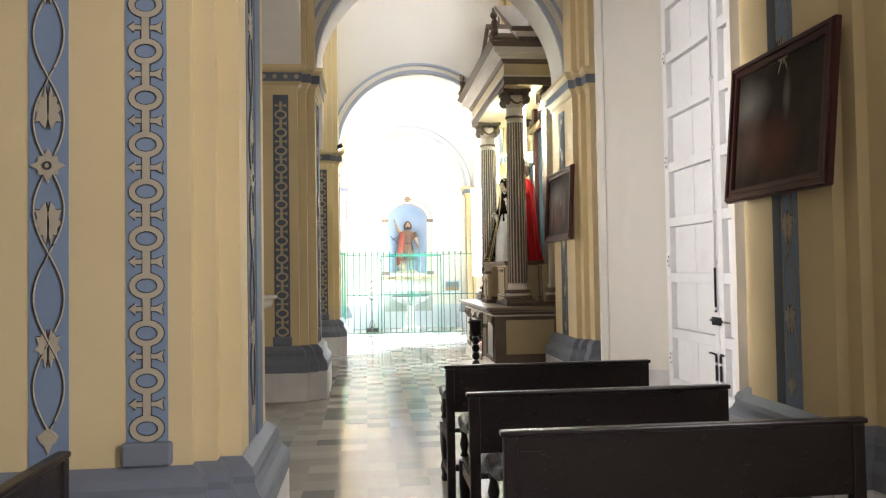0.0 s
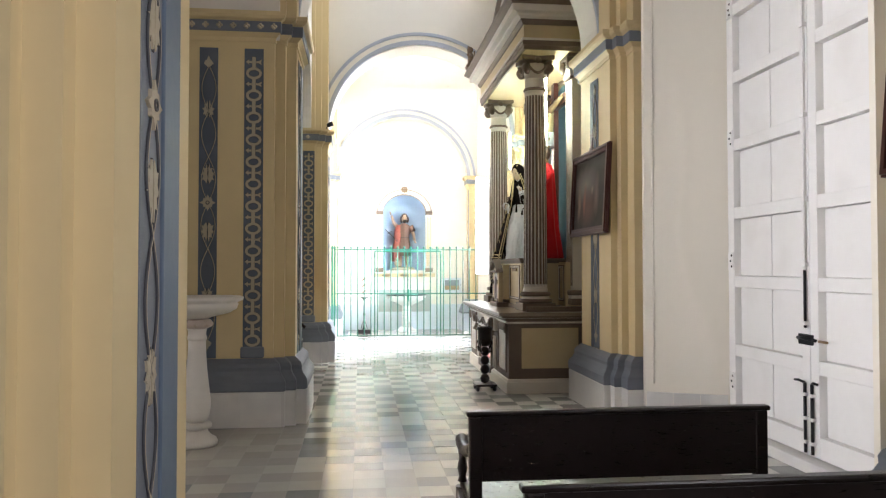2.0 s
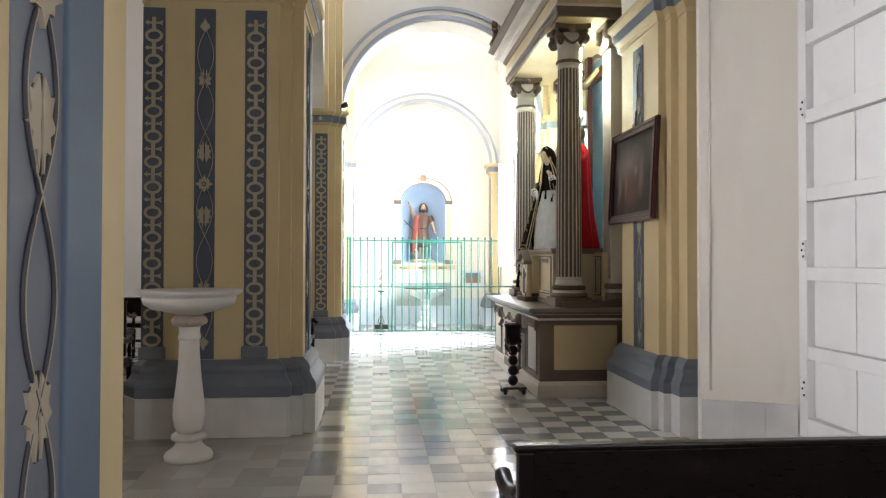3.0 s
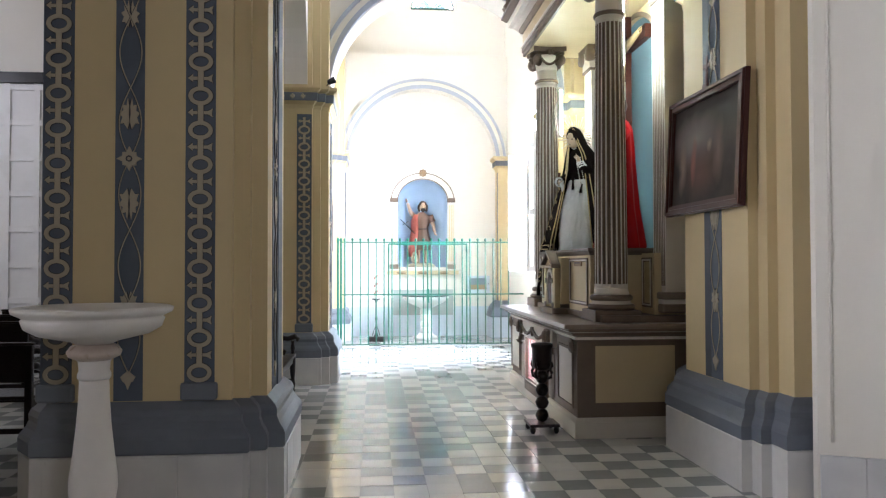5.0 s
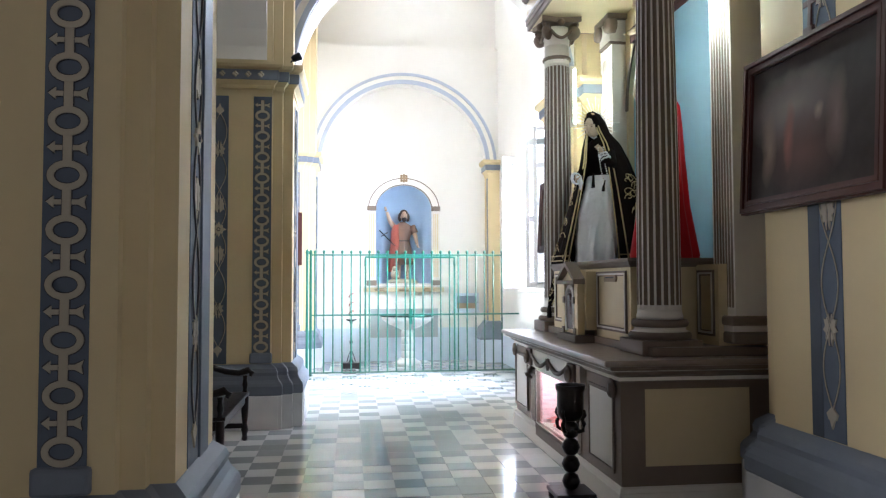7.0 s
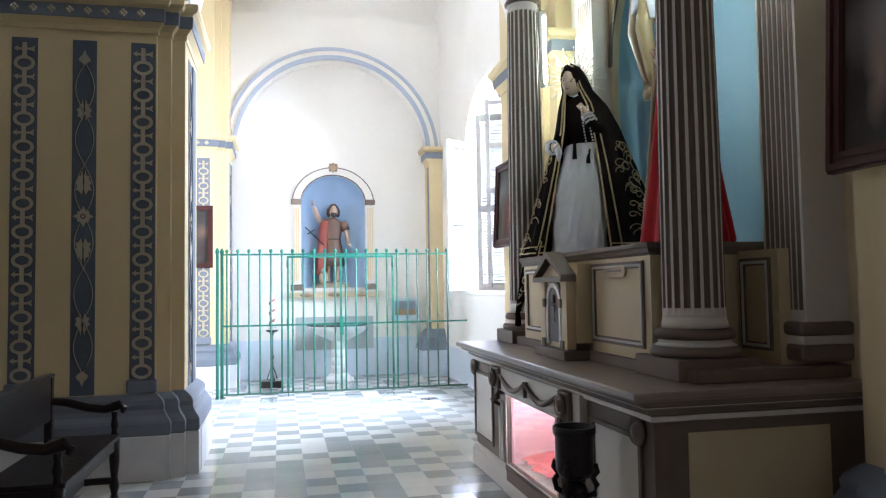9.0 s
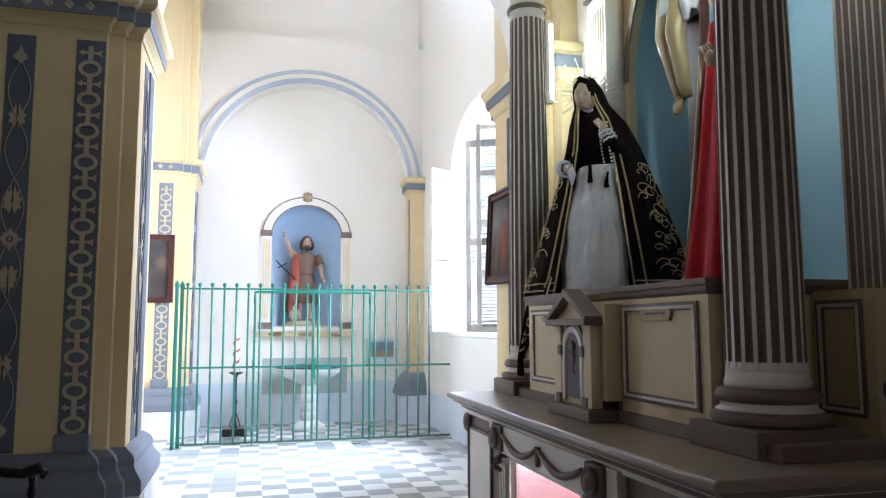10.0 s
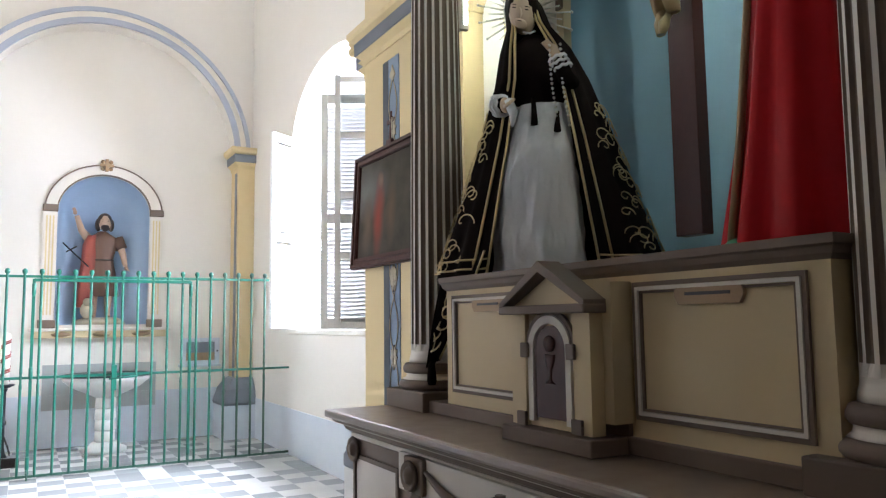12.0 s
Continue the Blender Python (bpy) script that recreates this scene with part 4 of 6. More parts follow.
def entablature():
    ob = thing("altar_entablature", 2.5, AY, 4.2, "brown and cream moulded entablature over the altar columns", "entablature")
    L = Matrix.Translation((-2.5, -AY, -4.2))
    path = [(2.91, 16.08), (2.03, 16.08), (2.03, 12.85), (2.91, 12.85)]

    def run(name, prof, mat, label=""):
        bm = sweep(path, prof)
        bmesh.ops.transform(bm, matrix=L, verts=bm.verts)
        return part(name, bm, mat, ob, label)

    bm = box((2.035, 12.855, 4.201), (2.91, 16.075, 4.78))
    bmesh.ops.transform(bm, matrix=L, verts=bm.verts)
    part("core", bm, ALTARCREAM, ob, "cream soffit and core")
    run("architrave", [(-0.02, 4.2), (0.006, 4.2), (0.006, 4.25), (0.018, 4.255), (0.018, 4.31)], BROWN)
    run("architrave_fillet", [(0.0, 4.31), (0.03, 4.312), (0.034, 4.335), (0.0, 4.34)], ALTARWHITE)
    run("frieze", [(0.008, 4.338), (0.008, 4.50)], ALTARCREAM)
    run("bed_moulding", [(0.0, 4.50), (0.025, 4.505), (0.05, 4.54), (0.055, 4.56)], BROWN)
    run("corona_fillet", [(0.05, 4.558), (0.10, 4.585), (0.11, 4.61)], ALTARWHITE)
    run("corona", [(0.10, 4.608), (0.17, 4.625), (0.175, 4.70), (0.19, 4.705)], ALTARWHITE)
    run("cornice_top", [(0.18, 4.70), (0.20, 4.71), (0.235, 4.745), (0.25, 4.75), (0.25, 4.785), (-0.2, 4.79)], BROWN, "brown top moulding")
    # broken pediment behind the cornice
    for s in (-1, 1):
        e = AY + s * 1.75
        for o, mat, x in ((0.0, BROWN, 2.22), (0.07, ALTARWHITE, 2.18), (0.15, BROWN, 2.12)):
            t = [(e, 4.79 + o), (e, 4.79 + o + 0.075), (AY + s * 0.45, 5.55 + o + 0.075), (AY + s * 0.45, 5.55 + o)]
            bm = prism(t, x, 2.91, side)
            bmesh.ops.transform(bm, matrix=L, verts=bm.verts)
            part("raking_moulding", bm, mat, ob)
    return ob


entablature()


def fluorescent(x, y, z0, z1, rz=0.0):
    ob = thing("fluorescent_lamp", x, y, z0, "lit white fluorescent tube fixed behind a column", "lamp", "altar lamps", rz)
    H = z1 - z0
    part("fitting", box((-0.05, -0.02, -0.03), (-0.016, 0.02, H + 0.03), 0.004), WHITEWALL, ob)
    part("tube", lathe([(0.003, 0.0), (0.013, 0.004), (0.013, H - 0.004), (0.003, H)], 12), TUBE, ob, "glowing tube")
    for z in (-0.025, H - 0.005):
        part("socket", box((-0.018, -0.016, z), (0.016, 0.016, z + 0.03), 0.003), WHITEWALL, ob)
    part("bracket", box((-0.02 - 0.09, 0.0, H * 0.5), (-0.045, 0.012, H * 0.5 + 0.02)), IRON, ob)
    return ob


fluorescent(2.44, 15.74, 3.12, 3.70)
fluorescent(2.44, 13.42, 3.20, 4.02)

# ---- statues: each one plain painted mesh ----
def add_loft(bm, rings, seg=36, folds=0, amp=0.0, mi=0, a0=0.0, a1=360.0, phase=0.0, grow=True):
    """Rings of (z, rx, ry, cx, cy); folds ripple the cloth, stronger towards the first ring. Angles from the front (-y), over the figure's left."""
    full = abs(a1 - a0) >= 359.9
    rows = []
    n = len(rings)
    for i, (z, rx, ry, cx, cy) in enumerate(rings):
        row = []
        f = (1 - i / max(1, n - 1)) if grow else 1.0
        for k in range(seg if full else seg + 1):
            a = radians(a0 + (a1 - a0) * k / seg)
            w = 1 + amp * f * math.sin(folds * a + phase + 0.7 * math.sin(2.3 * a) + 0.15 * i)
            row.append(bm.verts.new((cx + rx * w * math.sin(a), cy - ry * w * math.cos(a), z)))
        rows.append(row)
    m = len(rows[0])
    for p, q in zip(rows, rows[1:]):
        for k in range(m if full else m - 1):
            f = bm.faces.new((p[k], p[(k + 1) % m], q[(k + 1) % m], q[k]))
            f.smooth, f.material_index = True, mi
    if full:
        for ring in (rows[0], rows[-1]):
            f = bm.faces.new(ring)
            f.material_index = mi
    return rows


def add_ball(bm, c, r, mi=0, sx=1.0, sy=1.0, sz=1.0, seg=16):
    prof = [(max(0.001, r * math.sin(math.pi * k / 10)), -r * math.cos(math.pi * k / 10)) for k in range(11)]
    add_lathe(bm, prof, seg, (0, 0, 0), mi, True, Matrix.Translation(c) @ Matrix.Diagonal((sx, sy, sz, 1)))


def add_head(bm, c, r, skin, hair, turn=0.0, nod=0.0):
    m = Matrix.Translation(c) @ pose(0, 0, 0, nod, turn, 0)

    def ball(p, rr, mi, sx, sy, sz):
        prof = [(max(0.001, rr * math.sin(math.pi * k / 12)), -rr * math.cos(math.pi * k / 12)) for k in range(13)]
        add_lathe(bm, prof, 18, (0, 0, 0), mi, True, m @ Matrix.Translation(p) @ Matrix.Diagonal((sx, sy, sz, 1)))

    ball((0, 0, 0), r, skin, 0.80, 0.92, 1.15)
    ball((0, -r * 0.55, -r * 0.55), r * 0.45, skin, 0.9, 0.8, 0.8)
    ball((0, -r * 0.92, -r * 0.08), r * 0.16, skin, 0.7, 1.0, 1.7)
    for s in (-1, 1):
        ball((s * r * 0.32, -r * 0.80, r * 0.14), r * 0.12, hair, 1.25, 0.5, 0.26)
        ball((s * r * 0.34, -r * 0.80, r * 0.30), r * 0.13, hair, 1.5, 0.4, 0.14)
    ball((0, -r * 0.875, -r * 0.50), r * 0.10, hair, 1.5, 0.5, 0.24)
    ball((0, r * 0.16, r * 0.18), r * 1.02, hair, 0.92, 0.95, 1.08)


def add_limb(bm, pts, rs, mi, seg=10):
    add_tube(bm, pts, rs, seg, mi)


def add_fist(bm, c, r, mi, way=(0, 0, -1)):
    add_ball(bm, c, r, mi, 0.8, 0.8, 1.1, 10)
    w = Vector(way).normalized()
    u = w.orthogonal().normalized()
    for k in range(4):
        b = Vector(c) + u * (k - 1.5) * r * 0.42
        add_tube(bm, [b + w * r * 0.5, b + w * r * 1.3, b + w * r * 2.0], [r * 0.26, r * 0.24, r * 0.16], 6, mi)


def statue(name, bm, mats, x, y, z, rz, label, category="statue"):
    bmesh.ops.recalc_face_normals(bm, faces=bm.faces)
    ob = part(name, bm, mats)
    ob.matrix_basis = pose(x, y, z, 0, 0, rz)
    return tagged(ob, label, category)


def sorrowful_lady():
    bm = bmesh.new()                          # 0 velvet, 1 linen, 2 gold, 3 skin, 4 silver, 5 hair
    add_loft(bm, [(0.0, 0.27, 0.22, 0, 0), (0.35, 0.24, 0.20, 0, 0), (0.70, 0.17, 0.15, 0, 0), (0.80, 0.145, 0.125, 0, 0), (0.95, 0.165, 0.13, 0, 0), (1.08, 0.17, 0.12, 0, 0), (1.15, 0.11, 0.09, 0, 0), (1.19, 0.05, 0.05, 0, 0)], 40, 13, 0.06, 0)
    # white apron over the front
    key = [(0.0, 0.300, 0.265, -0.02), (0.2, 0.283, 0.25, -0.02), (0.45, 0.247, 0.22, -0.015), (0.65, 0.203, 0.188, -0.01), (0.82, 0.150, 0.142, 0.0)]
    fine = []
    for (z0, p0, q0, c0), (z1, p1, q1, c1) in zip(key, key[1:]):
        for k in range(7):
            w = k / 7
            fine.append((z0 + (z1 - z0) * w, p0 + (p1 - p0) * w, q0 + (q1 - q0) * w, c0 + (c1 - c0) * w, 0))
    fine.append((*key[-1], 0))
    cloth = add_loft(bm, fine, 72, 9, 0.05, 1, -58, 52)
    for row in cloth:
        for v in row:
            p = Vector((v.co.x * 9, v.co.y * 9, v.co.z * 5))
            q = 0.022 * noise.noise(p) + 0.012 * noise.noise(p * 2.7) + 0.006 * noise.noise(p * 6.1)
            v.co += Vector((v.co.x, v.co.y, 0)).normalized() * (q + 0.012)
    # mantle: open in front, wide at the foot, closing to the brow
    ring = [(0.0, 0.61, 0.38, 0.0, 0.08), (0.30, 0.50, 0.33, 0.0, 0.08), (0.65, 0.37, 0.27, 0.0, 0.07), (0.95, 0.262, 0.20, 0.005, 0.055), (1.12, 0.20, 0.165, 0, 0.05), (1.24, 0.125, 0.125, -0.01, 0.03), (1.34, 0.108, 0.125, -0.015, 0.015), (1.42, 0.075, 0.10, -0.02, 0.01), (1.455, 0.02, 0.03, -0.02, 0.01)]
    rows = add_loft(bm, ring, 56, 15, 0.05, 0, 27, 333, 0.6)
    for e, off in ((0, 0.010), (0, 0.03), (-1, 0.010), (-1, 0.03)):
        k = (0 if off < 0.02 else 2) if e == 0 else (-1 if off < 0.02 else -3)
        add_tube(bm, [row[k].co + Vector((0, -0.006, 0)) for row in rows[:-1]], 0.0075, 5, 2)
    # hem border
    add_tube(bm, [v.co * 1.01 + Vector((0, 0, 0.03)) for v in rows[0]], 0.005, 5, 2)
    add_tube(bm, [v.co * 0.995 + Vector((0, 0, 0.075)) for v in rows[0]], 0.005, 5, 2)
    # gold scrolls on the mantle's two fronts
    rg = random.Random(3)

    def on_mantle(s, a):
        """A place on the mantle, s from foot to shoulder, at an angle."""
        q = s * 3.0
        i = min(int(q), 2)
        f = q - i
        z, rx, ry, cx, cy = [ring[i][t] * (1 - f) + ring[i + 1][t] * f for t in range(5)]
        return Vector((cx + rx * 1.05 * math.sin(radians(a)), cy - ry * 1.05 * math.cos(radians(a)), z))

    for sgn in (-1, 1):
        for n in range(44):
            s0 = 0.04 + 0.80 * (n / 44) ** 1.35
            a0 = 50 + rg.random() * (58 - 34 * s0)
            size, hand, turn = rg.uniform(0.045, 0.085), rg.choice((-1, 1)), rg.uniform(3.5, 6.0)
            pts = []
            for k in range(15):
                w = k / 14
                r = size * (1 - 0.7 * w)
                pts.append(on_mantle(max(0.012, s0 + 0.35 * size * w + r * 0.75 * math.sin(turn * w)), sgn * (a0 + hand * r * 150 * math.cos(turn * w))))
            add_tube(bm, pts, 0.0034, 5, 2)
    # train that falls over the shelf's edge at her right
    tr = []
    for i in range(9):
        t = i / 8
        p = Vector((-0.56, 0.08, 0.16)).lerp(Vector((-0.68, 0.02, -0.44)), t)
        q = Vector((-0.27, -0.27, 0.10)).lerp(Vector((-0.60, -0.05, -0.40)), t)
        tr.append([bm.verts.new(p.lerp(q, k / 10) + Vector((-0.02, -0.035, 0)) * math.sin(k * 1.5 + i * 0.3) * (1 - 0.6 * t)) for k in range(11)])
    for p, q in zip(tr, tr[1:]):
        for k in range(10):
            f = bm.faces.new((p[k], p[k + 1], q[k + 1], q[k]))
            f.smooth = True
    def on_train(i, c):
        i, c = max(0.0, min(7.99, i)), max(0.0, min(9.99, c))
        i0, c0 = int(i), int(c)
        p = tr[i0][c0].co.lerp(tr[i0][c0 + 1].co, c - c0)
        return p.lerp(tr[i0 + 1][c0].co.lerp(tr[i0 + 1][c0 + 1].co, c - c0), i - i0) + Vector((-0.008, -0.014, 0.004))

    for j in range(9):
        ci, cc, hand = 0.5 + 0.75 * j, 3.0 + 4.0 * rg.random(), rg.choice((-1, 1))
        pts = [on_train(ci + (0.7 - 0.03 * k) * math.sin(0.42 * k), cc + hand * (2.4 - 0.1 * k) * math.cos(0.42 * k)) for k in range(13)]
        add_tube(bm, pts, 0.0042, 5, 2)
    add_tube(bm, [row[10].co + Vector((0, -0.008, 0.008)) for row in tr], 0.006, 5, 2)
    add_lathe(bm, [(0.004, 0.0), (0.02, -0.02), (0.028, -0.10), (0.02, -0.12)][::-1], 10, (-0.645, -0.015, -0.40), 0)
    add_head(bm, (-0.02, -0.060, 1.30), 0.094, 3, 0, 16, 14)
    add_tube(bm, [(-0.035, -0.095, 1.19), (0, -0.11, 1.175), (0.03, -0.095, 1.19)], 0.006, 8, 1)
    # arms, cuffs and praying fingers
    add_limb(bm, [(0.13, -0.03, 1.06), (0.17, -0.13, 0.91), (0.15, -0.20, 0.92), (0.13, -0.235, 0.99)], [0.05, 0.048, 0.045, 0.04], 0)
    for q in range(3):
        c = Vector((0.148, -0.222, 0.955)).lerp(Vector((0.128, -0.238, 0.995)), q / 2)
        add_tube(bm, [c + Vector((0.044 * math.cos(a), 0.036 * math.sin(a), 0.012 * math.cos(a) + 0.004 * math.sin(7 * a))) for a in [2 * math.pi * k / 24 for k in range(24)]], 0.008, 6, 1, True)
    add_fist(bm, (0.115, -0.245, 1.03), 0.032, 3, (-0.6, -0.1, 0.8))
    add_limb(bm, [(-0.13, -0.03, 1.06), (-0.19, -0.09, 0.86), (-0.19, -0.20, 0.80), (-0.18, -0.25, 0.79)], [0.05, 0.048, 0.045, 0.04], 0)
    for q in range(3):
        c = Vector((-0.215, -0.215, 0.80)).lerp(Vector((-0.178, -0.252, 0.79)), q / 2)
        add_tube(bm, [c + Vector((0.033 * math.cos(a) + 0.004 * math.sin(7 * a), 0.028 * math.cos(a), 0.048 * math.sin(a))) for a in [2 * math.pi * k / 24 for k in range(24)]], 0.009, 6, 1, True)
    add_fist(bm, (-0.165, -0.275, 0.785), 0.034, 3, (0.6, -0.7, 0))
    add_limb(bm, [(-0.15, -0.275, 0.80), (-0.12, -0.285, 0.74), (-0.13, -0.275, 0.68)], [0.03, 0.025, 0.008], 1)
    # beads and tassels
    for x0 in (0.10, 0.155):
        for k in range(18):
            add_ball(bm, (x0 - 0.02 * math.sin(k * 0.17), -0.27 + 0.006 * k, 1.05 - 0.021 * k), 0.0075, 4, 1, 1, 1, 6)
    add_tube(bm, [(-0.03, -0.165, 0.84), (-0.03, -0.18, 0.77), (-0.03, -0.185, 0.70)], [0.012, 0.014, 0.02], 8, 0)
    add_tube(bm, [(0.09, -0.165, 0.76), (0.09, -0.20, 0.70), (0.09, -0.205, 0.66)], [0.010, 0.014, 0.02], 8, 0)
    # rayed halo
    for k in range(25):
        a = radians(-125 + 250 * k / 24)
        d = Vector((math.sin(a), 0, math.cos(a)))
        c = Vector((-0.02, 0.06, 1.34))
        e = 0.255 if k % 2 else 0.205
        add_tube(bm, [c + d * 0.10, c + d * e], [0.006, 0.004], 5, 4)
        if k % 2:
            add_ball(bm, c + d * (e + 0.006), 0.008, 4, 1, 1, 1, 6)
    add_tube(bm, [Vector((-0.02, 0.06, 1.34)) + 0.115 * Vector((math.sin(a), 0, math.cos(a))) for a in [radians(-125 + 250 * k / 30) for k in range(31)]], 0.006, 5, 4)
    for v in bm.verts:                        # the upper body leans and the head bows to one side
        q = max(0.0, v.co.z - 0.75) / 0.6
        v.co.x -= 0.085 * q ** 1.4
    ob = statue("statue", bm, (VELVET, LINEN, GOLD, IVORY, SILVER, HAIR), 2.53, 15.14, 1.652, -44, "dressed statue in a black gold-embroidered mantle and white apron")
    ob.scale = (0.92, 0.92, 1.018)
    return ob


sorrowful_lady()


def red_saint():
    bm = bmesh.new()                          # 0 red, 1 skin, 2 hair, 3 green, 4 gold
    add_loft(bm, [(0.0, 0.245, 0.215, 0, 0), (0.03, 0.25, 0.22, 0, 0), (0.4, 0.19, 0.17, 0, 0), (0.8, 0.155, 0.135, 0.01, 0), (1.0, 0.14, 0.12, 0.02, 0), (1.16, 0.13, 0.105, 0.02, 0), (1.24, 0.10, 0.09, 0, 0), (1.28, 0.05, 0.05, 0, 0)], 66, 9, 0.13, 0)
    add_tube(bm, [(-0.205, -0.125, 0.03), (-0.165, -0.105, 0.4), (-0.13, -0.09, 0.8), (-0.11, -0.08, 1.1)], [0.016, 0.015, 0.014, 0.012], 8, 4)
    add_ball(bm, (-0.17, -0.12, 0.02), 0.05, 3, 1.2, 1.0, 0.5, 10)
    add_head(bm, (0, -0.03, 1.39), 0.095, 1, 2, 0, -8)
    add_limb(bm, [(0.12, 0, 1.14), (0.13, -0.09, 1.0), (0.05, -0.17, 1.06)], [0.05, 0.045, 0.035], 0)
    add_fist(bm, (0.05, -0.22, 1.01), 0.035, 1, (-0.3, -0.3, 1))
    return statue("statue", bm, (RED, SKIN, HAIR, GREENCLOTH, PLATE), 2.50, 13.72, 1.652, -72, "dressed statue in a long red velvet robe")


red_saint()


def crucifix():
    bm = bmesh.new()                          # 0 wood, 1 skin, 2 cloth, 3 hair
    add_box(bm, (-0.075, 0.02, -0.98), (0.075, 0.09, 1.42), 0.004, None, 0)
    add_box(bm, (-0.66, 0.02, 1.02), (0.66, 0.09, 1.16), 0.004, None, 0)
    flesh = [(0.0, 0.10, 0.075, 0.0, -0.02)]
    for s in (-1, 1):
        add_limb(bm, [(s * 0.035, -0.05, 0.0), (s * 0.03, -0.07, 0.10), (s * 0.055, -0.13, 0.38), (s * 0.065, -0.08, 0.62)], [0.030, 0.045, 0.058, 0.078], 1)
        add_limb(bm, [(s * 0.03, -0.05, 0.03), (s * 0.01, -0.09, -0.05), (s * 0.006, -0.10, -0.10)], [0.028, 0.028, 0.015], 1)
        add_limb(bm, [(s * 0.14, -0.05, 1.0), (s * 0.36, -0.03, 1.05), (s * 0.58, -0.01, 1.10)], [0.045, 0.035, 0.026], 1)
        add_fist(bm, (s * 0.60, -0.01, 1.105), 0.028, 1, (s, -0.3, 0.2))
    add_loft(bm, [(0.58, 0.115, 0.08, 0, -0.06), (0.72, 0.10, 0.075, 0, -0.05), (0.85, 0.125, 0.085, 0, -0.05), (0.98, 0.145, 0.085, 0, -0.05), (1.04, 0.09, 0.06, 0, -0.05), (1.08, 0.045, 0.045, 0, -0.06)], 24, 0, 0, 1)
    add_loft(bm, [(0.50, 0.135, 0.105, 0, -0.07), (0.60, 0.135, 0.10, 0, -0.065), (0.70, 0.118, 0.09, 0, -0.055)], 30, 11, 0.07, 2)
    add_limb(bm, [(0.11, -0.10, 0.68), (0.15, -0.12, 0.55), (0.14, -0.11, 0.42)], [0.035, 0.04, 0.02], 2)
    add_head(bm, (0.02, -0.13, 1.16), 0.085, 1, 3, 12, 22)
    add_ring(bm, lambda u, v, d: (u + 0.02, v - 0.11, 1.215 + d), 0.095, 0.10, 0.016, 0.0, 0.02, 3, 18)
    return statue("crucifix", bm, (FRAMEWOOD, material("ivory_yellow_carved_flesh", (0.33, 0.25, 0.12), 0.4, var=0.14, scale=14), LINEN, HAIR), 2.80, 14.51, 2.78, -90, "carved crucifix on a dark wooden cross in the apse", "crucifix")


crucifix()


def baptist():
    bm = bmesh.new()                          # 0 tunic, 1 skin, 2 hair, 3 drape, 4 wood, 5 stone
    add_loft(bm, [(0.0, 0.30, 0.17, 0, 0), (0.05, 0.28, 0.16, 0, 0), (0.09, 0.20, 0.12, 0, 0)], 20, 7, 0.10, 5)
    for s in (-1, 1):
        add_limb(bm, [(s * 0.08, -0.06, 0.09), (s * 0.08, 0.0, 0.13), (s * 0.085, 0.0, 0.30), (s * 0.08, -0.01, 0.52)], [0.028, 0.035, 0.048, 0.06], 1)
        add_ball(bm, (s * 0.085, -0.07, 0.11), 0.035, 1, 0.9, 1.7, 0.7, 10)
    add_loft(bm, [(0.36, 0.19, 0.13, 0.01, 0), (0.55, 0.175, 0.125, 0.005, 0), (0.78, 0.135, 0.105, 0, 0), (0.84, 0.13, 0.10, 0, 0), (0.98, 0.165, 0.11, 0, 0), (1.10, 0.18, 0.10, 0, 0), (1.16, 0.09, 0.07, 0, 0), (1.19, 0.05, 0.05, 0, 0)], 36, 9, 0.07, 0)
    add_tube(bm, [(0.13 * math.cos(a), 0.105 * math.sin(a), 0.82) for a in [2 * math.pi * k / 20 for k in range(20)]], 0.012, 6, 2, True)
    # drape over his right shoulder and down his side
    add_loft(bm, [(0.22, 0.10, 0.13, -0.19, 0.01), (0.45, 0.11, 0.14, -0.18, 0.0), (0.75, 0.09, 0.13, -0.15, 0), (1.0, 0.09, 0.12, -0.14, 0), (1.13, 0.07, 0.10, -0.12, 0)], 24, 7, 0.12, 3)
    # raised right arm, left arm hanging forward
    add_limb(bm, [(-0.17, 0, 1.10), (-0.25, -0.02, 1.20), (-0.31, -0.04, 1.38)], [0.055, 0.042, 0.03], 1)
    add_fist(bm, (-0.33, -0.04, 1.42), 0.03, 1, (-0.3, -0.1, 1))
    add_limb(bm, [(0.17, 0, 1.10), (0.24, -0.03, 0.92), (0.27, -0.10, 0.75)], [0.055, 0.042, 0.03], 1)
    add_limb(bm, [(0.17, 0, 1.11), (0.23, -0.02, 0.97)], [0.075, 0.07], 0)
    add_fist(bm, (0.28, -0.12, 0.72), 0.03, 1, (0.4, -0.6, -0.6))
    add_head(bm, (0.02, -0.02, 1.31), 0.095, 1, 2, 0, 4)
    add_ball(bm, (0.02, -0.075, 1.235), 0.05, 2, 1.0, 0.7, 1.0, 12)
    for s in (-1, 1):
        add_ball(bm, (0.02 + s * 0.075, 0.01, 1.28), 0.05, 2, 0.8, 1.0, 1.7, 12)
    # staff with a cross, and a rock with a lamb beside his foot
    add_tube(bm, [(-0.46, -0.12, 1.02), (-0.16, -0.16, 0.72)], 0.010, 6, 4)
    add_tube(bm, [(-0.42, -0.20, 0.90), (-0.30, -0.08, 0.98)], 0.009, 6, 4)
    add_ball(bm, (-0.16, -0.10, 0.18), 0.09, 5, 0.9, 1.1, 1.2, 12)
    add_ball(bm, (-0.17, -0.18, 0.28), 0.05, 5, 0.9, 1.1, 1.0, 10)
    return statue("statue", bm, (ROBE, SKIN, HAIR, ORANGE, IRON, TAUPE), 1.13, 22.66, 1.46, 0, "painted statue in a brown tunic with an orange-red drape")


baptist()


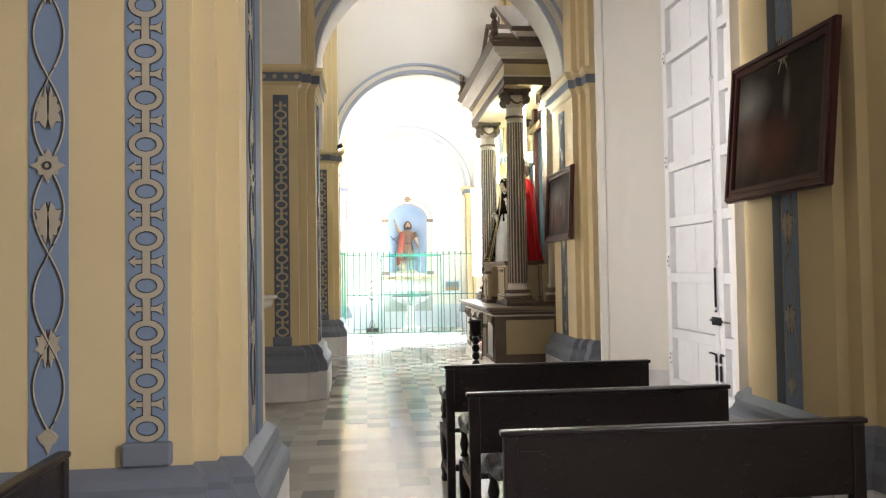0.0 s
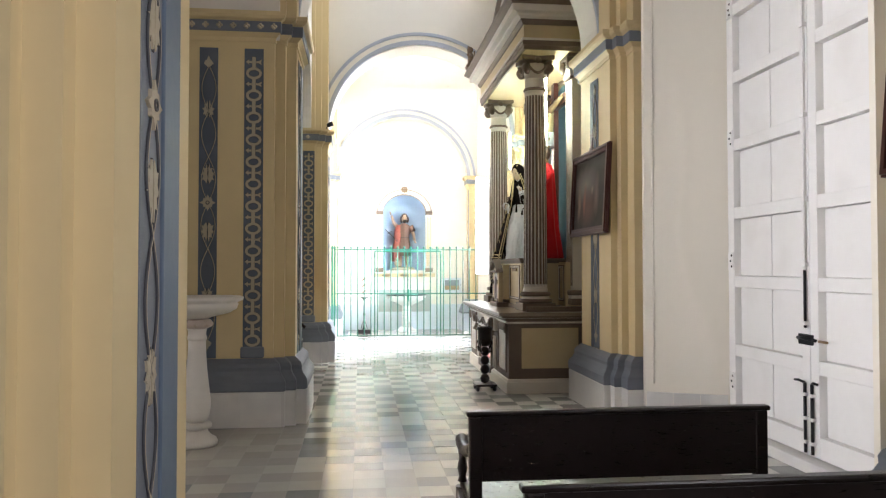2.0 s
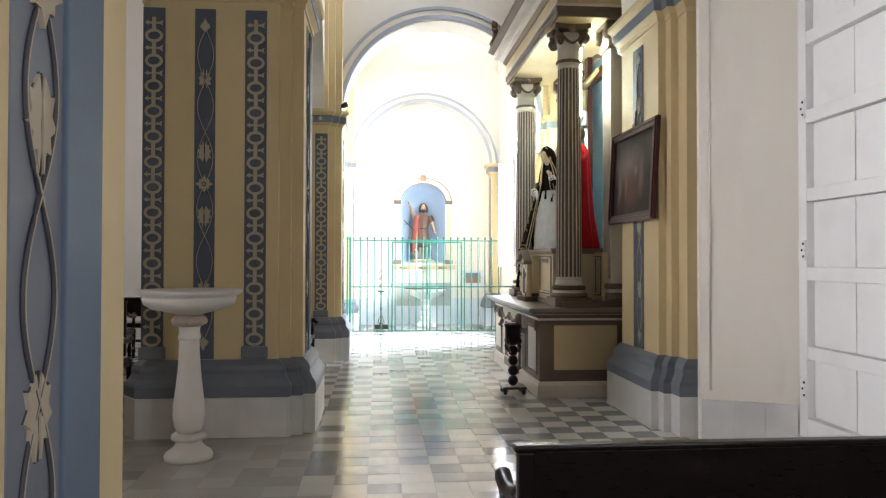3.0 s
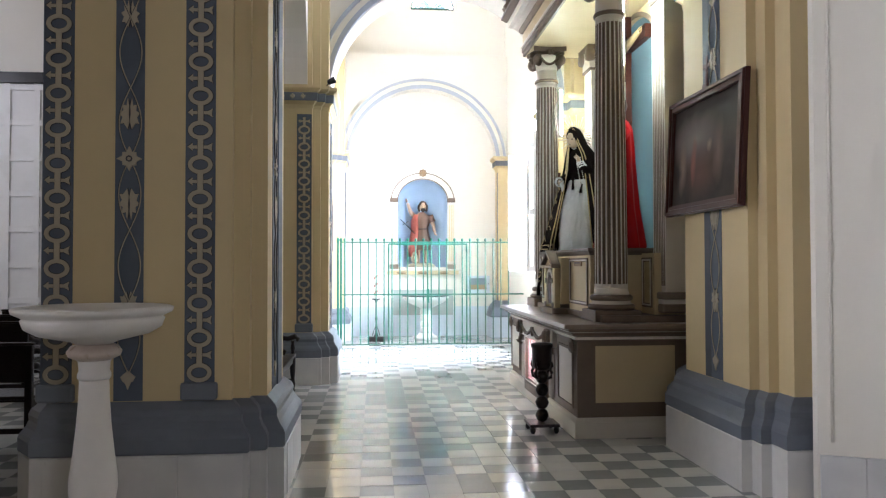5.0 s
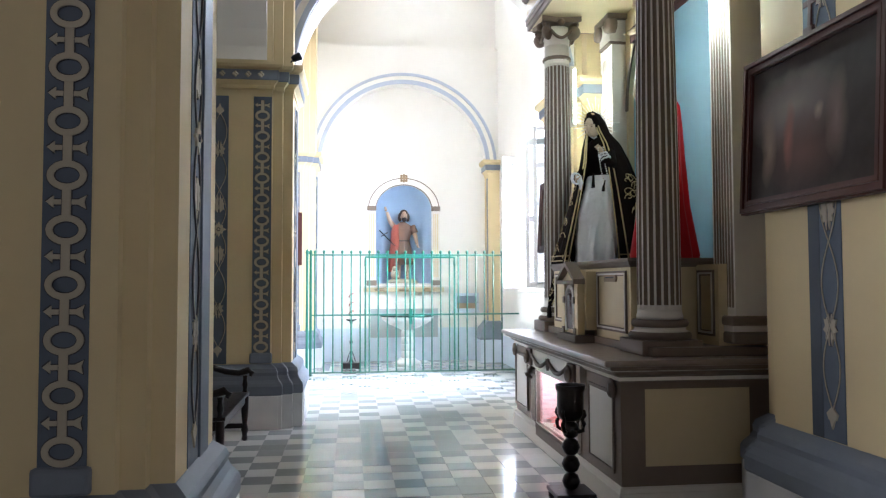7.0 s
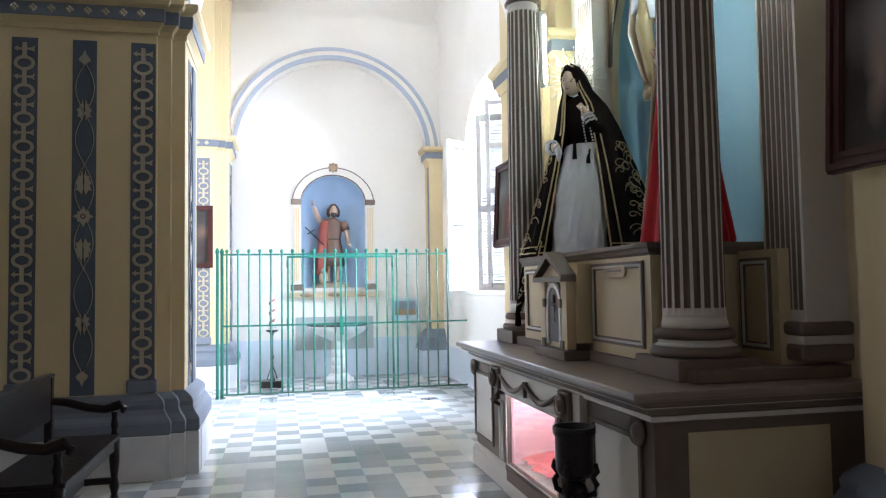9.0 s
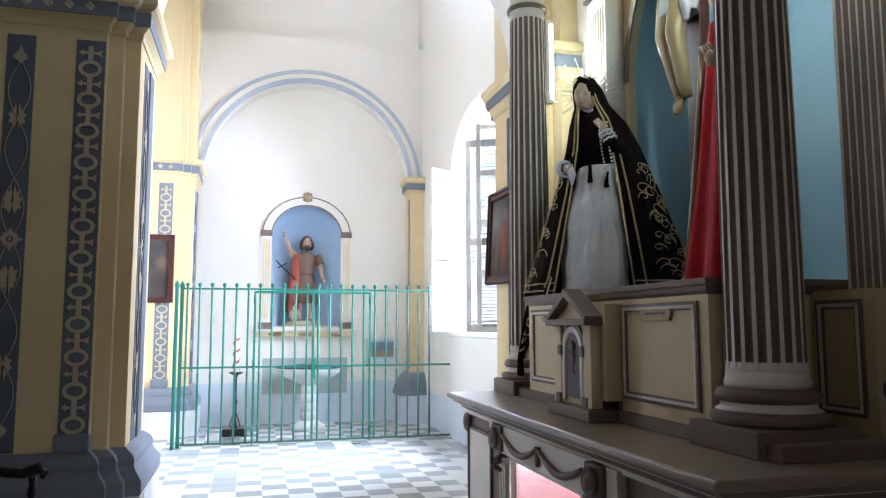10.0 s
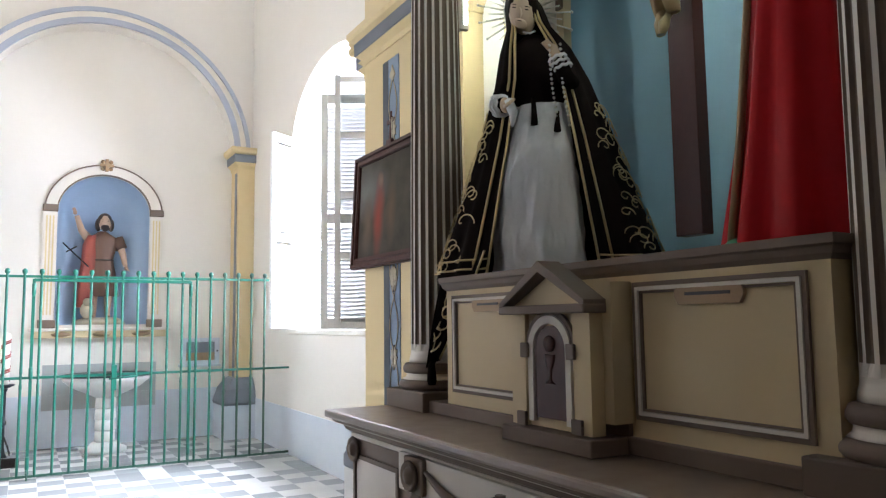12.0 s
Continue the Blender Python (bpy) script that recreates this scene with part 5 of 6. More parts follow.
def putto(x, y, z, flip):
    bm = bmesh.new()
    f = flip
    add_loft(bm, [(0.10, 0.06, 0.05, 0, 0), (0.18, 0.055, 0.05, 0, 0), (0.28, 0.065, 0.05, 0, 0), (0.32, 0.03, 0.03, 0, 0)], 16, 0, 0, 0)
    for s in (-1, 1):
        add_limb(bm, [(s * 0.035, 0, 0.16), (s * 0.05, -0.06, 0.09), (s * 0.04, -0.02, 0.0)], [0.04, 0.034, 0.02], 0)
        o = [(s * 0.02, 0.22), (s * 0.09, 0.34), (s * 0.12, 0.30), (s * 0.10, 0.20)]
        add_prism(bm, o, 0.04, 0.055, flat, 0)
    add_limb(bm, [(f * 0.06, 0, 0.28), (f * 0.10, -0.02, 0.36), (f * 0.06, -0.03, 0.46)], [0.026, 0.022, 0.014], 0)
    add_limb(bm, [(-f * 0.06, 0, 0.28), (-f * 0.12, -0.04, 0.22), (-f * 0.16, -0.08, 0.26)], [0.026, 0.022, 0.014], 0)
    add_ball(bm, (0, -0.01, 0.375), 0.052, 0, 0.95, 1, 1.05, 14)
    return statue("angel_figurine", bm, (BRONZE,), x, y, z, -90, "small dark gilt angel figurine on the cornice", "figurine")


putto(1.88, 12.74, 4.788, 1)
putto(1.87, 16.20, 4.788, -1)

# ---- baptistery ----
def end_pilaster():
    """Right respond of the blind arch."""
    ob = thing("pilaster", 2.72, 22.16, 0, "ochre end pilaster with a cut grey base", "pilaster", "wall pilasters", 0, "structure")
    x0, y0 = 2.72, 22.16
    path = [(2.70 - x0, END - y0 - 0.005), (2.70 - x0, -0.14), (WALL - x0 - 0.004, -0.14)]
    bm = bmesh.new()
    add_prism(bm, [(2.70 - x0, END - y0 - 0.005), (2.70 - x0, -0.14), (WALL - x0 - 0.004, -0.14), (WALL - x0 - 0.004, END - y0 - 0.005)], 0, SPRING - 0.03, lambda u, v, d: (u, v, d))
    bmesh.ops.recalc_face_normals(bm, faces=bm.faces)
    part("shaft", bm, YELLOW, ob)
    part("capital", sweep(path, CAPPROF), YELLOW, ob)
    part("capital_band", sweep(path, [(0.058, 3.582), (0.066, 3.586), (0.069, 3.684), (0.062, 3.688)]), GREY, ob)
    part("base_moulding", sweep(path, [(0.20, 0.42), (0.21, 0.45), (0.15, 0.62), (0.05, 0.74), (-0.01, 0.76)]), GREY, ob, "cone-shaped grey base")
    part("plinth", sweep(path, [(0.18, 0.0), (0.19, 0.0), (0.19, 0.42), (0.1, 0.425)]), LIGHTBLUE, ob)
    part("side_band", box((2.692 - x0, -0.08, 0.76), (2.704 - x0, 0.02, 3.45)), GREY, ob)
    return ob


end_pilaster()
structure("baseboard", box((SHAFT, END - 0.012, 0), (2.70, END - 0.0005, 0.62)), LIGHTBLUE, "pale blue painted dado on the end wall", "dado")
structure("baseboard", box((WALL - 0.012, 18.02, 0), (WALL - 0.0005, 22.0, 0.50)), LIGHTBLUE, "pale blue painted dado under the window", "dado")
structure("trim", box((0.50, END - 0.006, 0.62), (1.78, END - 0.0005, 0.98)), FONTGREY, "pale grey painted panel behind the font", "paint panel")
structure("trim", box((0.50, END - 0.016, 0.44), (1.78, END - 0.0125, 0.62)), FONTGREY, "pale grey painted panel behind the font", "paint panel")


def niche():
    ob = thing("niche", 1.13, END, 1.46, "blue arched wall niche with white fluted surround", "niche", "", 0, "structure")
    z0, spr = -0.04, 1.40
    bm = bmesh.new()
    rows = []
    for z in (z0, 0.5, 1.0, spr):
        rows.append([bm.verts.new((-0.528 * math.cos(math.pi * k / 20), 0.02 + 0.46 * math.sin(math.pi * k / 20), z)) for k in range(21)])
    for i in range(1, 8):
        e = math.pi / 2 * i / 7
        rows.append([bm.verts.new((-0.528 * math.cos(e) * math.cos(math.pi * k / 20), 0.02 + 0.46 * math.cos(e) * math.sin(math.pi * k / 20), spr + 0.468 * math.sin(e))) for k in range(21)])
    for p, q in zip(rows, rows[1:]):
        for k in range(20):
            bm.faces.new((p[k], p[k + 1], q[k + 1], q[k])).smooth = True
    bmesh.ops.remove_doubles(bm, verts=bm.verts, dist=1e-4)
    part("recess", bm, BLUE, ob, "sky blue painted recess")
    part("recess_floor", box((-0.53, 0.0, -0.045), (0.53, 0.5, -0.001)), ALTARWHITE, ob)
    for s in (-1, 1):
        c = s * 0.61
        part("pilaster", box((c - 0.075, -0.035, 0.06), (c + 0.075, 0, 1.38)), ALTARWHITE, ob, "white fluted pilaster")
        for k in range(3):
            part("flute", box((c - 0.045 + 0.036 * k, -0.038, 0.12), (c - 0.027 + 0.036 * k, -0.03, 1.33)), YELLOW, ob)
        part("foot", box((c - 0.095, -0.05, -0.04), (c + 0.095, 0, 0.06), 0.008), BROWN, ob)
        part("cap", box((c - 0.085, -0.06, 1.38), (c + 0.085, 0, 1.47), 0.012), BROWN, ob)

    def oval(r1, r0):
        """A flattened half ring between two radii, its rise nine tenths of its half width."""
        pts = arch_points(0, 0, r1, 30) + arch_points(0, 0, r0, 30, 0, 180)
        return [(u, 1.40 + 0.89 * v) for u, v in pts]

    part("arch", prism(oval(0.665, 0.545), -0.035, 0, flat), ALTARWHITE, ob, "white arch band")
    part("arch_edge", prism(oval(0.683, 0.665), -0.045, 0, flat), BROWN, ob)
    ring = oval(0.545, 0.530)
    part("arch_edge", prism(ring, -0.042, 0, flat), BROWN, ob)
    cross = part("cross_ornament", box((-0.02, -0.06, 1.92), (0.02, -0.036, 2.08), 0.004), PLATE, ob, "small gilt cross on the arch")
    part("cross_arm", box((-0.08, -0.058, 1.98), (0.08, -0.038, 2.02), 0.004), PLATE, cross)
    for dx, dz in ((-0.045, 1.955), (0.045, 1.955), (-0.045, 2.045), (0.045, 2.045)):
        part("cross_leaf", lathe([(0.001, -0.006), (0.026, -0.004), (0.026, 0.004), (0.001, 0.006)], 10, (0, 0, 0)), PLATE, cross).matrix_basis = pose(dx, -0.045, dz, 90)
    part("shelf", box((-0.80, -0.13, -0.075), (0.80, 0, -0.04), 0.008), ALTARWHITE, ob, "cream shelf under the niche")
    part("shelf", box((-0.76, -0.10, -0.16), (0.76, 0, -0.075), 0.008), ALTARCREAM, ob)
    for c in (-0.45, 0.0, 0.45):
        bm = lathe([(0.001, -0.008), (0.03, -0.006), (0.03, 0.004), (0.001, 0.006)], 14)
        bmesh.ops.transform(bm, matrix=Matrix.Translation((c, -0.102, -0.118)) @ Matrix.Diagonal((3.6, 1, 1, 1)) @ pose(0, 0, 0, 90), verts=bm.verts)
        part("shelf_boss", bm, PLATE, ob)
    return ob


niche()


def font():
    ob = thing("baptismal_font", 1.15, 21.75, 0, "grey-white stone baptismal font with a shallow bowl", "font")
    part("foot", lathe([(0.24, 0.0), (0.24, 0.05), (0.17, 0.08), (0.14, 0.12)], 8), MARBLE, ob)
    for k in range(4):
        part("drum", lathe([(0.105, 0.12 + 0.125 * k), (0.115, 0.13 + 0.125 * k), (0.108, 0.235 + 0.125 * k), (0.098, 0.243 + 0.125 * k)], 16), MARBLE, ob)
    part("bowl", lathe([(0.11, 0.62), (0.16, 0.65), (0.36, 0.74), (0.46, 0.82), (0.47, 0.87), (0.44, 0.87), (0.40, 0.80), (0.2, 0.74), (0.01, 0.73)], 36), MARBLE, ob, "grey marble bowl")
    part("rim", lathe([(0.44, 0.868), (0.485, 0.868), (0.49, 0.885), (0.46, 0.892), (0.44, 0.885)], 36), IRON, ob, "dark rim")
    return ob


font()


def paschal_candle():
    ob = thing("paschal_candle", 0.14, 21.30, 0, "tall white candle on a dark iron stand", "candle stand")
    part("foot", box((-0.16, -0.11, 0.0), (0.16, 0.11, 0.10), 0.012), DARKWOOD, ob)
    part("stem", lathe([(0.05, 0.10), (0.03, 0.14), (0.018, 0.2), (0.018, 0.42), (0.03, 0.44), (0.03, 0.46), (0.018, 0.48), (0.016, 0.76), (0.03, 0.79), (0.03, 0.80)], 12), IRON, ob)
    for k in range(4):
        a = math.pi / 4 + k * math.pi / 2
        part("scroll", tube([(0.02 * math.cos(a), 0.02 * math.sin(a), 0.30), (0.07 * math.cos(a), 0.07 * math.sin(a), 0.2), (0.10 * math.cos(a), 0.09 * math.sin(a), 0.12)], 0.008, 6), IRON, ob)
    part("drip_pan", lathe([(0.02, 0.80), (0.09, 0.83), (0.095, 0.845), (0.03, 0.845)], 20), IRON, ob)
    c = part("candle", lathe([(0.038, 0.845), (0.038, 1.36), (0.032, 1.37), (0.004, 1.372), (0.004, 1.39)], 16), WAX, ob)
    for k in range(9):
        bm = tube([(0.039 * math.cos(a * 0.5 + 2.1 * k), 0.039 * math.sin(a * 0.5 + 2.1 * k), 0.88 + 0.05 * k + 0.007 * a) for a in range(9)], 0.010, 6)
        part("painted_ribbon", bm, ORANGE, c, "red painted ornament")
    return ob


paschal_candle()


def wall_box():
    ob = thing("wall_box", 2.31, END, 1.10, "small grey glazed oil cupboard on the wall", "cupboard")
    part("case", box((-0.23, -0.09, -0.16), (0.23, -0.003, 0.16), 0.006), GREY, ob)
    bm = bmesh.new()
    for lo, hi in (((-0.24, -0.115, -0.17), (0.24, -0.09, -0.12)), ((-0.24, -0.115, 0.12), (0.24, -0.09, 0.17)), ((-0.24, -0.115, -0.12), (-0.18, -0.09, 0.12)), ((0.18, -0.115, -0.12), (0.24, -0.09, 0.12))):
        add_box(bm, lo, hi)
    part("door_frame", bm, LIGHTBLUE, ob)
    part("shelf_board", box((-0.18, -0.10, -0.12), (0.18, -0.091, -0.02)), PLATE, ob)
    part("sill", box((-0.26, -0.13, -0.20), (0.26, -0.003, -0.17), 0.005), LIGHTBLUE, ob)
    part("knob", lathe([(0.004, 0), (0.012, 0.01), (0.008, 0.02)], 8), IRON, ob).matrix_basis = pose(0.21, -0.115, 0, 90)
    return ob


wall_box()


# ---- iron gate ----
def gate():
    ob = thing("iron_gate", 1.15, 20.41, 0, "green painted iron railing gate with ball finials", "gate")
    bar = bmesh.new()
    add_lathe(bm := bar, [(0.0125, 0.03), (0.0125, 0.14), (0.013, 0.15), (0.013, 0.17), (0.0125, 0.18), (0.0125, 0.84), (0.014, 0.86), (0.014, 0.885), (0.010, 0.90), (0.010, 0.93), (0.014, 0.945), (0.014, 0.97), (0.010, 0.985), (0.014, 1.0), (0.014, 1.02), (0.0125, 1.04), (0.0125, 1.93), (0.012, 1.945), (0.022, 1.96), (0.024, 1.978), (0.018, 1.995), (0.003, 2.002)], 8)
    mesh = bpy.data.meshes.new("bar")
    bar.to_mesh(mesh)
    bar.free()
    mesh.materials.append(GREEN)
    dark = mesh.copy()
    dark.materials.clear()
    dark.materials.append(GREENDK)
    for k in range(24):
        x = -0.445 + 0.1457 * k
        if x > 2.74:
            continue
        b = new("bar", dark if x > 2.05 else mesh)
        b.parent = ob
        b.location = (x - 1.15, 0, 0)
    for z, mat in ((0.035, GREENDK), (0.955, GREEN), (1.925, GREEN)):
        part("rail", box((-0.50 - 1.15, -0.008, z - 0.012), (2.90 - 1.15, 0.008, z + 0.012), 0.003), mat, ob)
    for x in (-0.51, -0.56):
        part("post", lathe([(0.026, 0.0), (0.022, 0.06), (0.022, 1.93), (0.03, 1.945), (0.028, 1.98), (0.004, 2.02)], 12), GREEN, ob, "thick green corner post").location = (x - 1.15, 0.02 if x > -0.55 else -0.10, 0)
    # leaf of the gate in the middle
    for x in (0.365, 1.09, 1.82):
        part("leaf_stile", box((x - 1.15 - 0.014, -0.022, 0.05), (x - 1.15 + 0.014, -0.008, 1.90), 0.003), GREEN, ob)
    part("leaf_rail", box((0.365 - 1.15, -0.024, 1.875), (1.82 - 1.15, -0.010, 1.905), 0.003), GREEN, ob)
    part("lock", box((1.09 - 1.15 - 0.02, -0.04, 0.80), (1.09 - 1.15 + 0.03, -0.022, 1.05), 0.004), GREEN, ob, "green lock plate")
    part("bolt", tube([(1.05 - 1.15, -0.035, 0.915), (1.32 - 1.15, -0.035, 0.935)], 0.009, 8), GREEN, ob)
    for x in (0.365, 1.82):
        for z in (0.16, 1.0, 1.80):
            part("hinge", lathe([(0.012, -0.06), (0.018, -0.05), (0.018, 0.05), (0.012, 0.06)], 8), GREEN, ob).location = (x - 1.15, -0.026, z)
    part("drop_bolt", tube([(1.82 - 1.15, -0.026, 0.0), (1.82 - 1.15, -0.026, 0.10)], 0.008, 6), GREENDK, ob)
    part("drop_bolt", tube([(0.365 - 1.15, -0.026, 0.0), (0.365 - 1.15, -0.026, 0.10)], 0.008, 6), GREENDK, ob)
    return ob


gate()


# ---- window with shutters ----
def louvre_leaf(name, w, h, label):
    ob = new(name)
    tagged(ob, label, "shutter", "window shutters")
    for x in (0.0, w - 0.06):
        part("stile", box((x, -0.02, 0), (x + 0.06, 0.02, h), 0.004), DOORPAINT, ob)
    for z in (0.0, h * 0.44, h - 0.09):
        part("rail", box((0.06, -0.018, z), (w - 0.06, 0.018, z + 0.09), 0.004), DOORPAINT, ob)
    sl = box((0.058, -0.019, -0.005), (w - 0.058, 0.019, 0.005))
    bmesh.ops.transform(sl, matrix=pose(0, 0, 0, 38), verts=sl.verts)
    me = bpy.data.meshes.new("slat")
    sl.to_mesh(me)
    sl.free()
    me.materials.append(DOORPAINT)
    z = 0.115
    while z < h - 0.11:
        if not h * 0.44 - 0.02 < z < h * 0.44 + 0.11:
            s = new("slat", me)
            s.parent = ob
            s.location = (0, 0, z)
        z += 0.036
    return ob


a = louvre_leaf("window_shutter", 0.88, 2.09, "white louvred window shutter swung open into the room")
a.matrix_basis = pose(3.27, 20.34, 1.392, 0, 0, 180 + 32)
b = louvre_leaf("window_shutter", 0.76, 2.09, "white louvred window shutter folded back beside the casement")
b.matrix_basis = pose(3.22, 18.06, 1.392, 0, 0, 152)


def casement():
    ob = thing("window_casement", 3.24, 18.01, 1.392, "white casement leaf with four clear panes", "window", "", 151)
    w, h = 0.68, 2.26
    for x in (0.0, w - 0.055):
        part("stile", box((x, -0.02, 0), (x + 0.055, 0.02, h), 0.004), DOORPAINT, ob)
    zs = [0.0, 0.60, 1.14, 1.68, h - 0.07]
    for z in zs:
        part("rail", box((0.055, -0.018, z), (w - 0.055, 0.018, z + 0.055), 0.004), DOORPAINT, ob)
    for z0, z1 in zip(zs, zs[1:]):
        p = part("pane", box((0.053, -0.002, z0 + 0.053), (w - 0.053, 0.002, z1 + 0.002)), GLASS, ob)
        p.visible_shadow = False
    return ob


casement()
structure("window_1", box((WALL - 0.03, WIN0 - 0.02, WSILL - 0.06), (WALL + 0.79, WIN1 + 0.03, WSILL), 0.01), WHITEWALL, "white plastered window sill", "window")

# lunette grille over the end wall
def lunette():
    ob = thing("lunette_grille", LX, END, LZ, "dark iron fan grille in a lunette", "window grille")
    ring = arch_points(0, 0, LR, 24) + arch_points(0, 0, LR - 0.035, 24, 0, 180)
    part("frame", prism(ring, -0.02, 0.03, flat), GREENDK, ob)
    part("sill_bar", box((-LR, -0.02, 0), (LR, 0.03, 0.035)), GREENDK, ob)
    for k in range(1, 8):
        an = math.pi * k / 8
        part("spoke", tube([(0.10 * math.cos(an), 0.0, 0.03 + 0.10 * math.sin(an)), ((LR - 0.02) * math.cos(an), 0.0, 0.02 + (LR - 0.04) * math.sin(an))], 0.014, 6), GREENDK, ob)
    for k in range(8):
        c = (k + 0.5) * 2 * LR / 8 - LR
        part("zigzag", tube([(c - 0.05, 0, 0.03), (c, 0, 0.12), (c + 0.05, 0, 0.03)], 0.010, 6), GREENDK, ob)
    return ob


lunette()

# ---- pictures ----
def canvas_material(name, tone, patches):
    """Dark old oil painting: a varnished ground with soft blots of colour."""
    m = bpy.data.materials.new(name)
    m.use_nodes = True
    nt = m.node_tree
    b = nt.nodes["Principled BSDF"]
    L = nt.links.new
    tc = nt.nodes.new("ShaderNodeTexCoord")
    n = nt.nodes.new("ShaderNodeTexNoise")
    n.inputs["Scale"].default_value, n.inputs["Detail"].default_value = 5.0, 8
    L(tc.outputs["Object"], n.inputs["Vector"])
    mul = nt.nodes.new("ShaderNodeMix")
    mul.data_type = "RGBA"
    mul.inputs["A"].default_value = (*[0.45 * c for c in tone], 1)
    mul.inputs["B"].default_value = (*[1.9 * c for c in tone], 1)
    L(n.outputs[0], mul.inputs["Factor"])
    col = mul.outputs["Result"]
    for (px, pz), (rx, rz), colour in patches:
        mp = nt.nodes.new("ShaderNodeMapping")
        mp.vector_type = "TEXTURE"
        mp.inputs["Location"].default_value = (px, 0, pz)
        mp.inputs["Scale"].default_value = (rx, 10, rz)
        w = nt.nodes.new("ShaderNodeVectorMath")
        w.operation = "ADD"
        sc = nt.nodes.new("ShaderNodeVectorMath")
        sc.operation = "SCALE"
        sc.inputs["Scale"].default_value = 0.10
        L(n.outputs["Color"], sc.inputs[0])
        L(tc.outputs["Object"], w.inputs[0])
        L(sc.outputs[0], w.inputs[1])
        L(w.outputs[0], mp.inputs[0])
        g = nt.nodes.new("ShaderNodeTexGradient")
        g.gradient_type = "SPHERICAL"
        L(mp.outputs[0], g.inputs[0])
        mix = nt.nodes.new("ShaderNodeMix")
        mix.data_type = "RGBA"
        L(g.outputs[1], mix.inputs["Factor"])
        L(col, mix.inputs["A"])
        mix.inputs["B"].default_value = (*colour, 1)
        col = mix.outputs["Result"]
    L(col, b.inputs["Base Color"])
    b.inputs["Roughness"].default_value = 0.6
    b.inputs["Specular IOR Level"].default_value = 0.08
    return m


def picture(y, z, lean, patches, tone, w=1.20, h=0.90, x=AISLE):
    """Framed painting hung on a pilaster, its top leaning out; a small cross stands on the frame."""
    ob = new("framed_painting")
    ob.matrix_basis = pose(x - 0.035, y, z, 0, 0, -90) @ pose(0, 0, 0, lean)
    tagged(ob, "dark old oil painting in a mahogany frame with a cross", "painting", "pictures along the aisle")
    f = 0.085
    o = [(-w / 2, -h / 2), (w / 2, -h / 2), (w / 2, h / 2), (-w / 2, h / 2)]
    for k in range(4):
        (ax, az), (bx, bz) = o[k], o[(k + 1) % 4]
        sx = lambda v: v - math.copysign(f, v)
        for d0, d1, g0, g1 in ((-0.022, 0.015, 0.0, 1.0), (-0.038, -0.022, 0.12, 0.42), (-0.030, -0.022, 0.62, 0.92)):
            q0 = [(v - math.copysign(f * g0, v)) for v in (ax, az, bx, bz)]
            q1 = [(v - math.copysign(f * g1, v)) for v in (ax, az, bx, bz)]
            bm = prism([(q0[0], q0[1]), (q0[2], q0[3]), (q1[2], q1[3]), (q1[0], q1[1])], d0, d1, flat)
            part("frame_moulding", bm, FRAMEWOOD, ob)
    part("canvas", box((-w / 2 + f * 0.9, -0.006, -h / 2 + f * 0.9), (w / 2 - f * 0.9, 0.008, h / 2 - f * 0.9)), canvas_material("dark_oil_painting", tone, patches), ob, "darkened figure scene in oil")
    cr = part("cross", box((-0.017, -0.012, h / 2 + 0.03), (0.017, 0.012, h / 2 + 0.25), 0.004), FRAMEWOOD, ob, "small dark wooden cross")
    part("cross_arm", box((-0.065, -0.011, h / 2 + 0.155), (0.065, 0.011, h / 2 + 0.19), 0.004), FRAMEWOOD, cr)
    part("cross_foot", box((-0.045, -0.02, h / 2 - 0.02), (0.045, 0.02, h / 2 + 0.035), 0.006), FRAMEWOOD, cr)
    return ob


picture(6.73, 2.43, -5, (((-0.3, 0.22), (0.30, 0.20), (0.20, 0.19, 0.16)), ((-0.25, -0.05), (0.22, 0.25), (0.13, 0.08, 0.06)), ((0.05, -0.1), (0.30, 0.25), (0.12, 0.045, 0.035)), ((0.15, 0.20), (0.05, 0.18), (0.17, 0.15, 0.13)), ((-0.42, -0.12), (0.05, 0.16), (0.08, 0.06, 0.05))), (0.030, 0.022, 0.016), 1.15, 0.945)
picture(12.02, 2.36, -3, (((-0.1, 0.15), (0.50, 0.24), (0.20, 0.165, 0.145)), ((0.0, -0.12), (0.35, 0.25), (0.12, 0.065, 0.05)), ((0.3, 0.02), (0.10, 0.27), (0.16, 0.11, 0.09)), ((-0.32, -0.05), (0.08, 0.24), (0.20, 0.14, 0.10)), ((-0.12, -0.02), (0.06, 0.22), (0.24, 0.10, 0.07)), ((0.14, 0.08), (0.05, 0.06), (0.26, 0.19, 0.14))), (0.034, 0.026, 0.022), 1.27, 0.945)
picture(17.10, 2.30, -3, (((-0.35, 0.2), (0.45, 0.25), (0.16, 0.16, 0.15)), ((-0.10, -0.02), (0.12, 0.36), (0.26, 0.045, 0.03)), ((-0.3, -0.05), (0.10, 0.28), (0.12, 0.09, 0.06)), ((0.12, 0.0), (0.10, 0.30), (0.11, 0.08, 0.05)), ((-0.08, 0.25), (0.06, 0.08), (0.22, 0.14, 0.10))), (0.050, 0.044, 0.034))


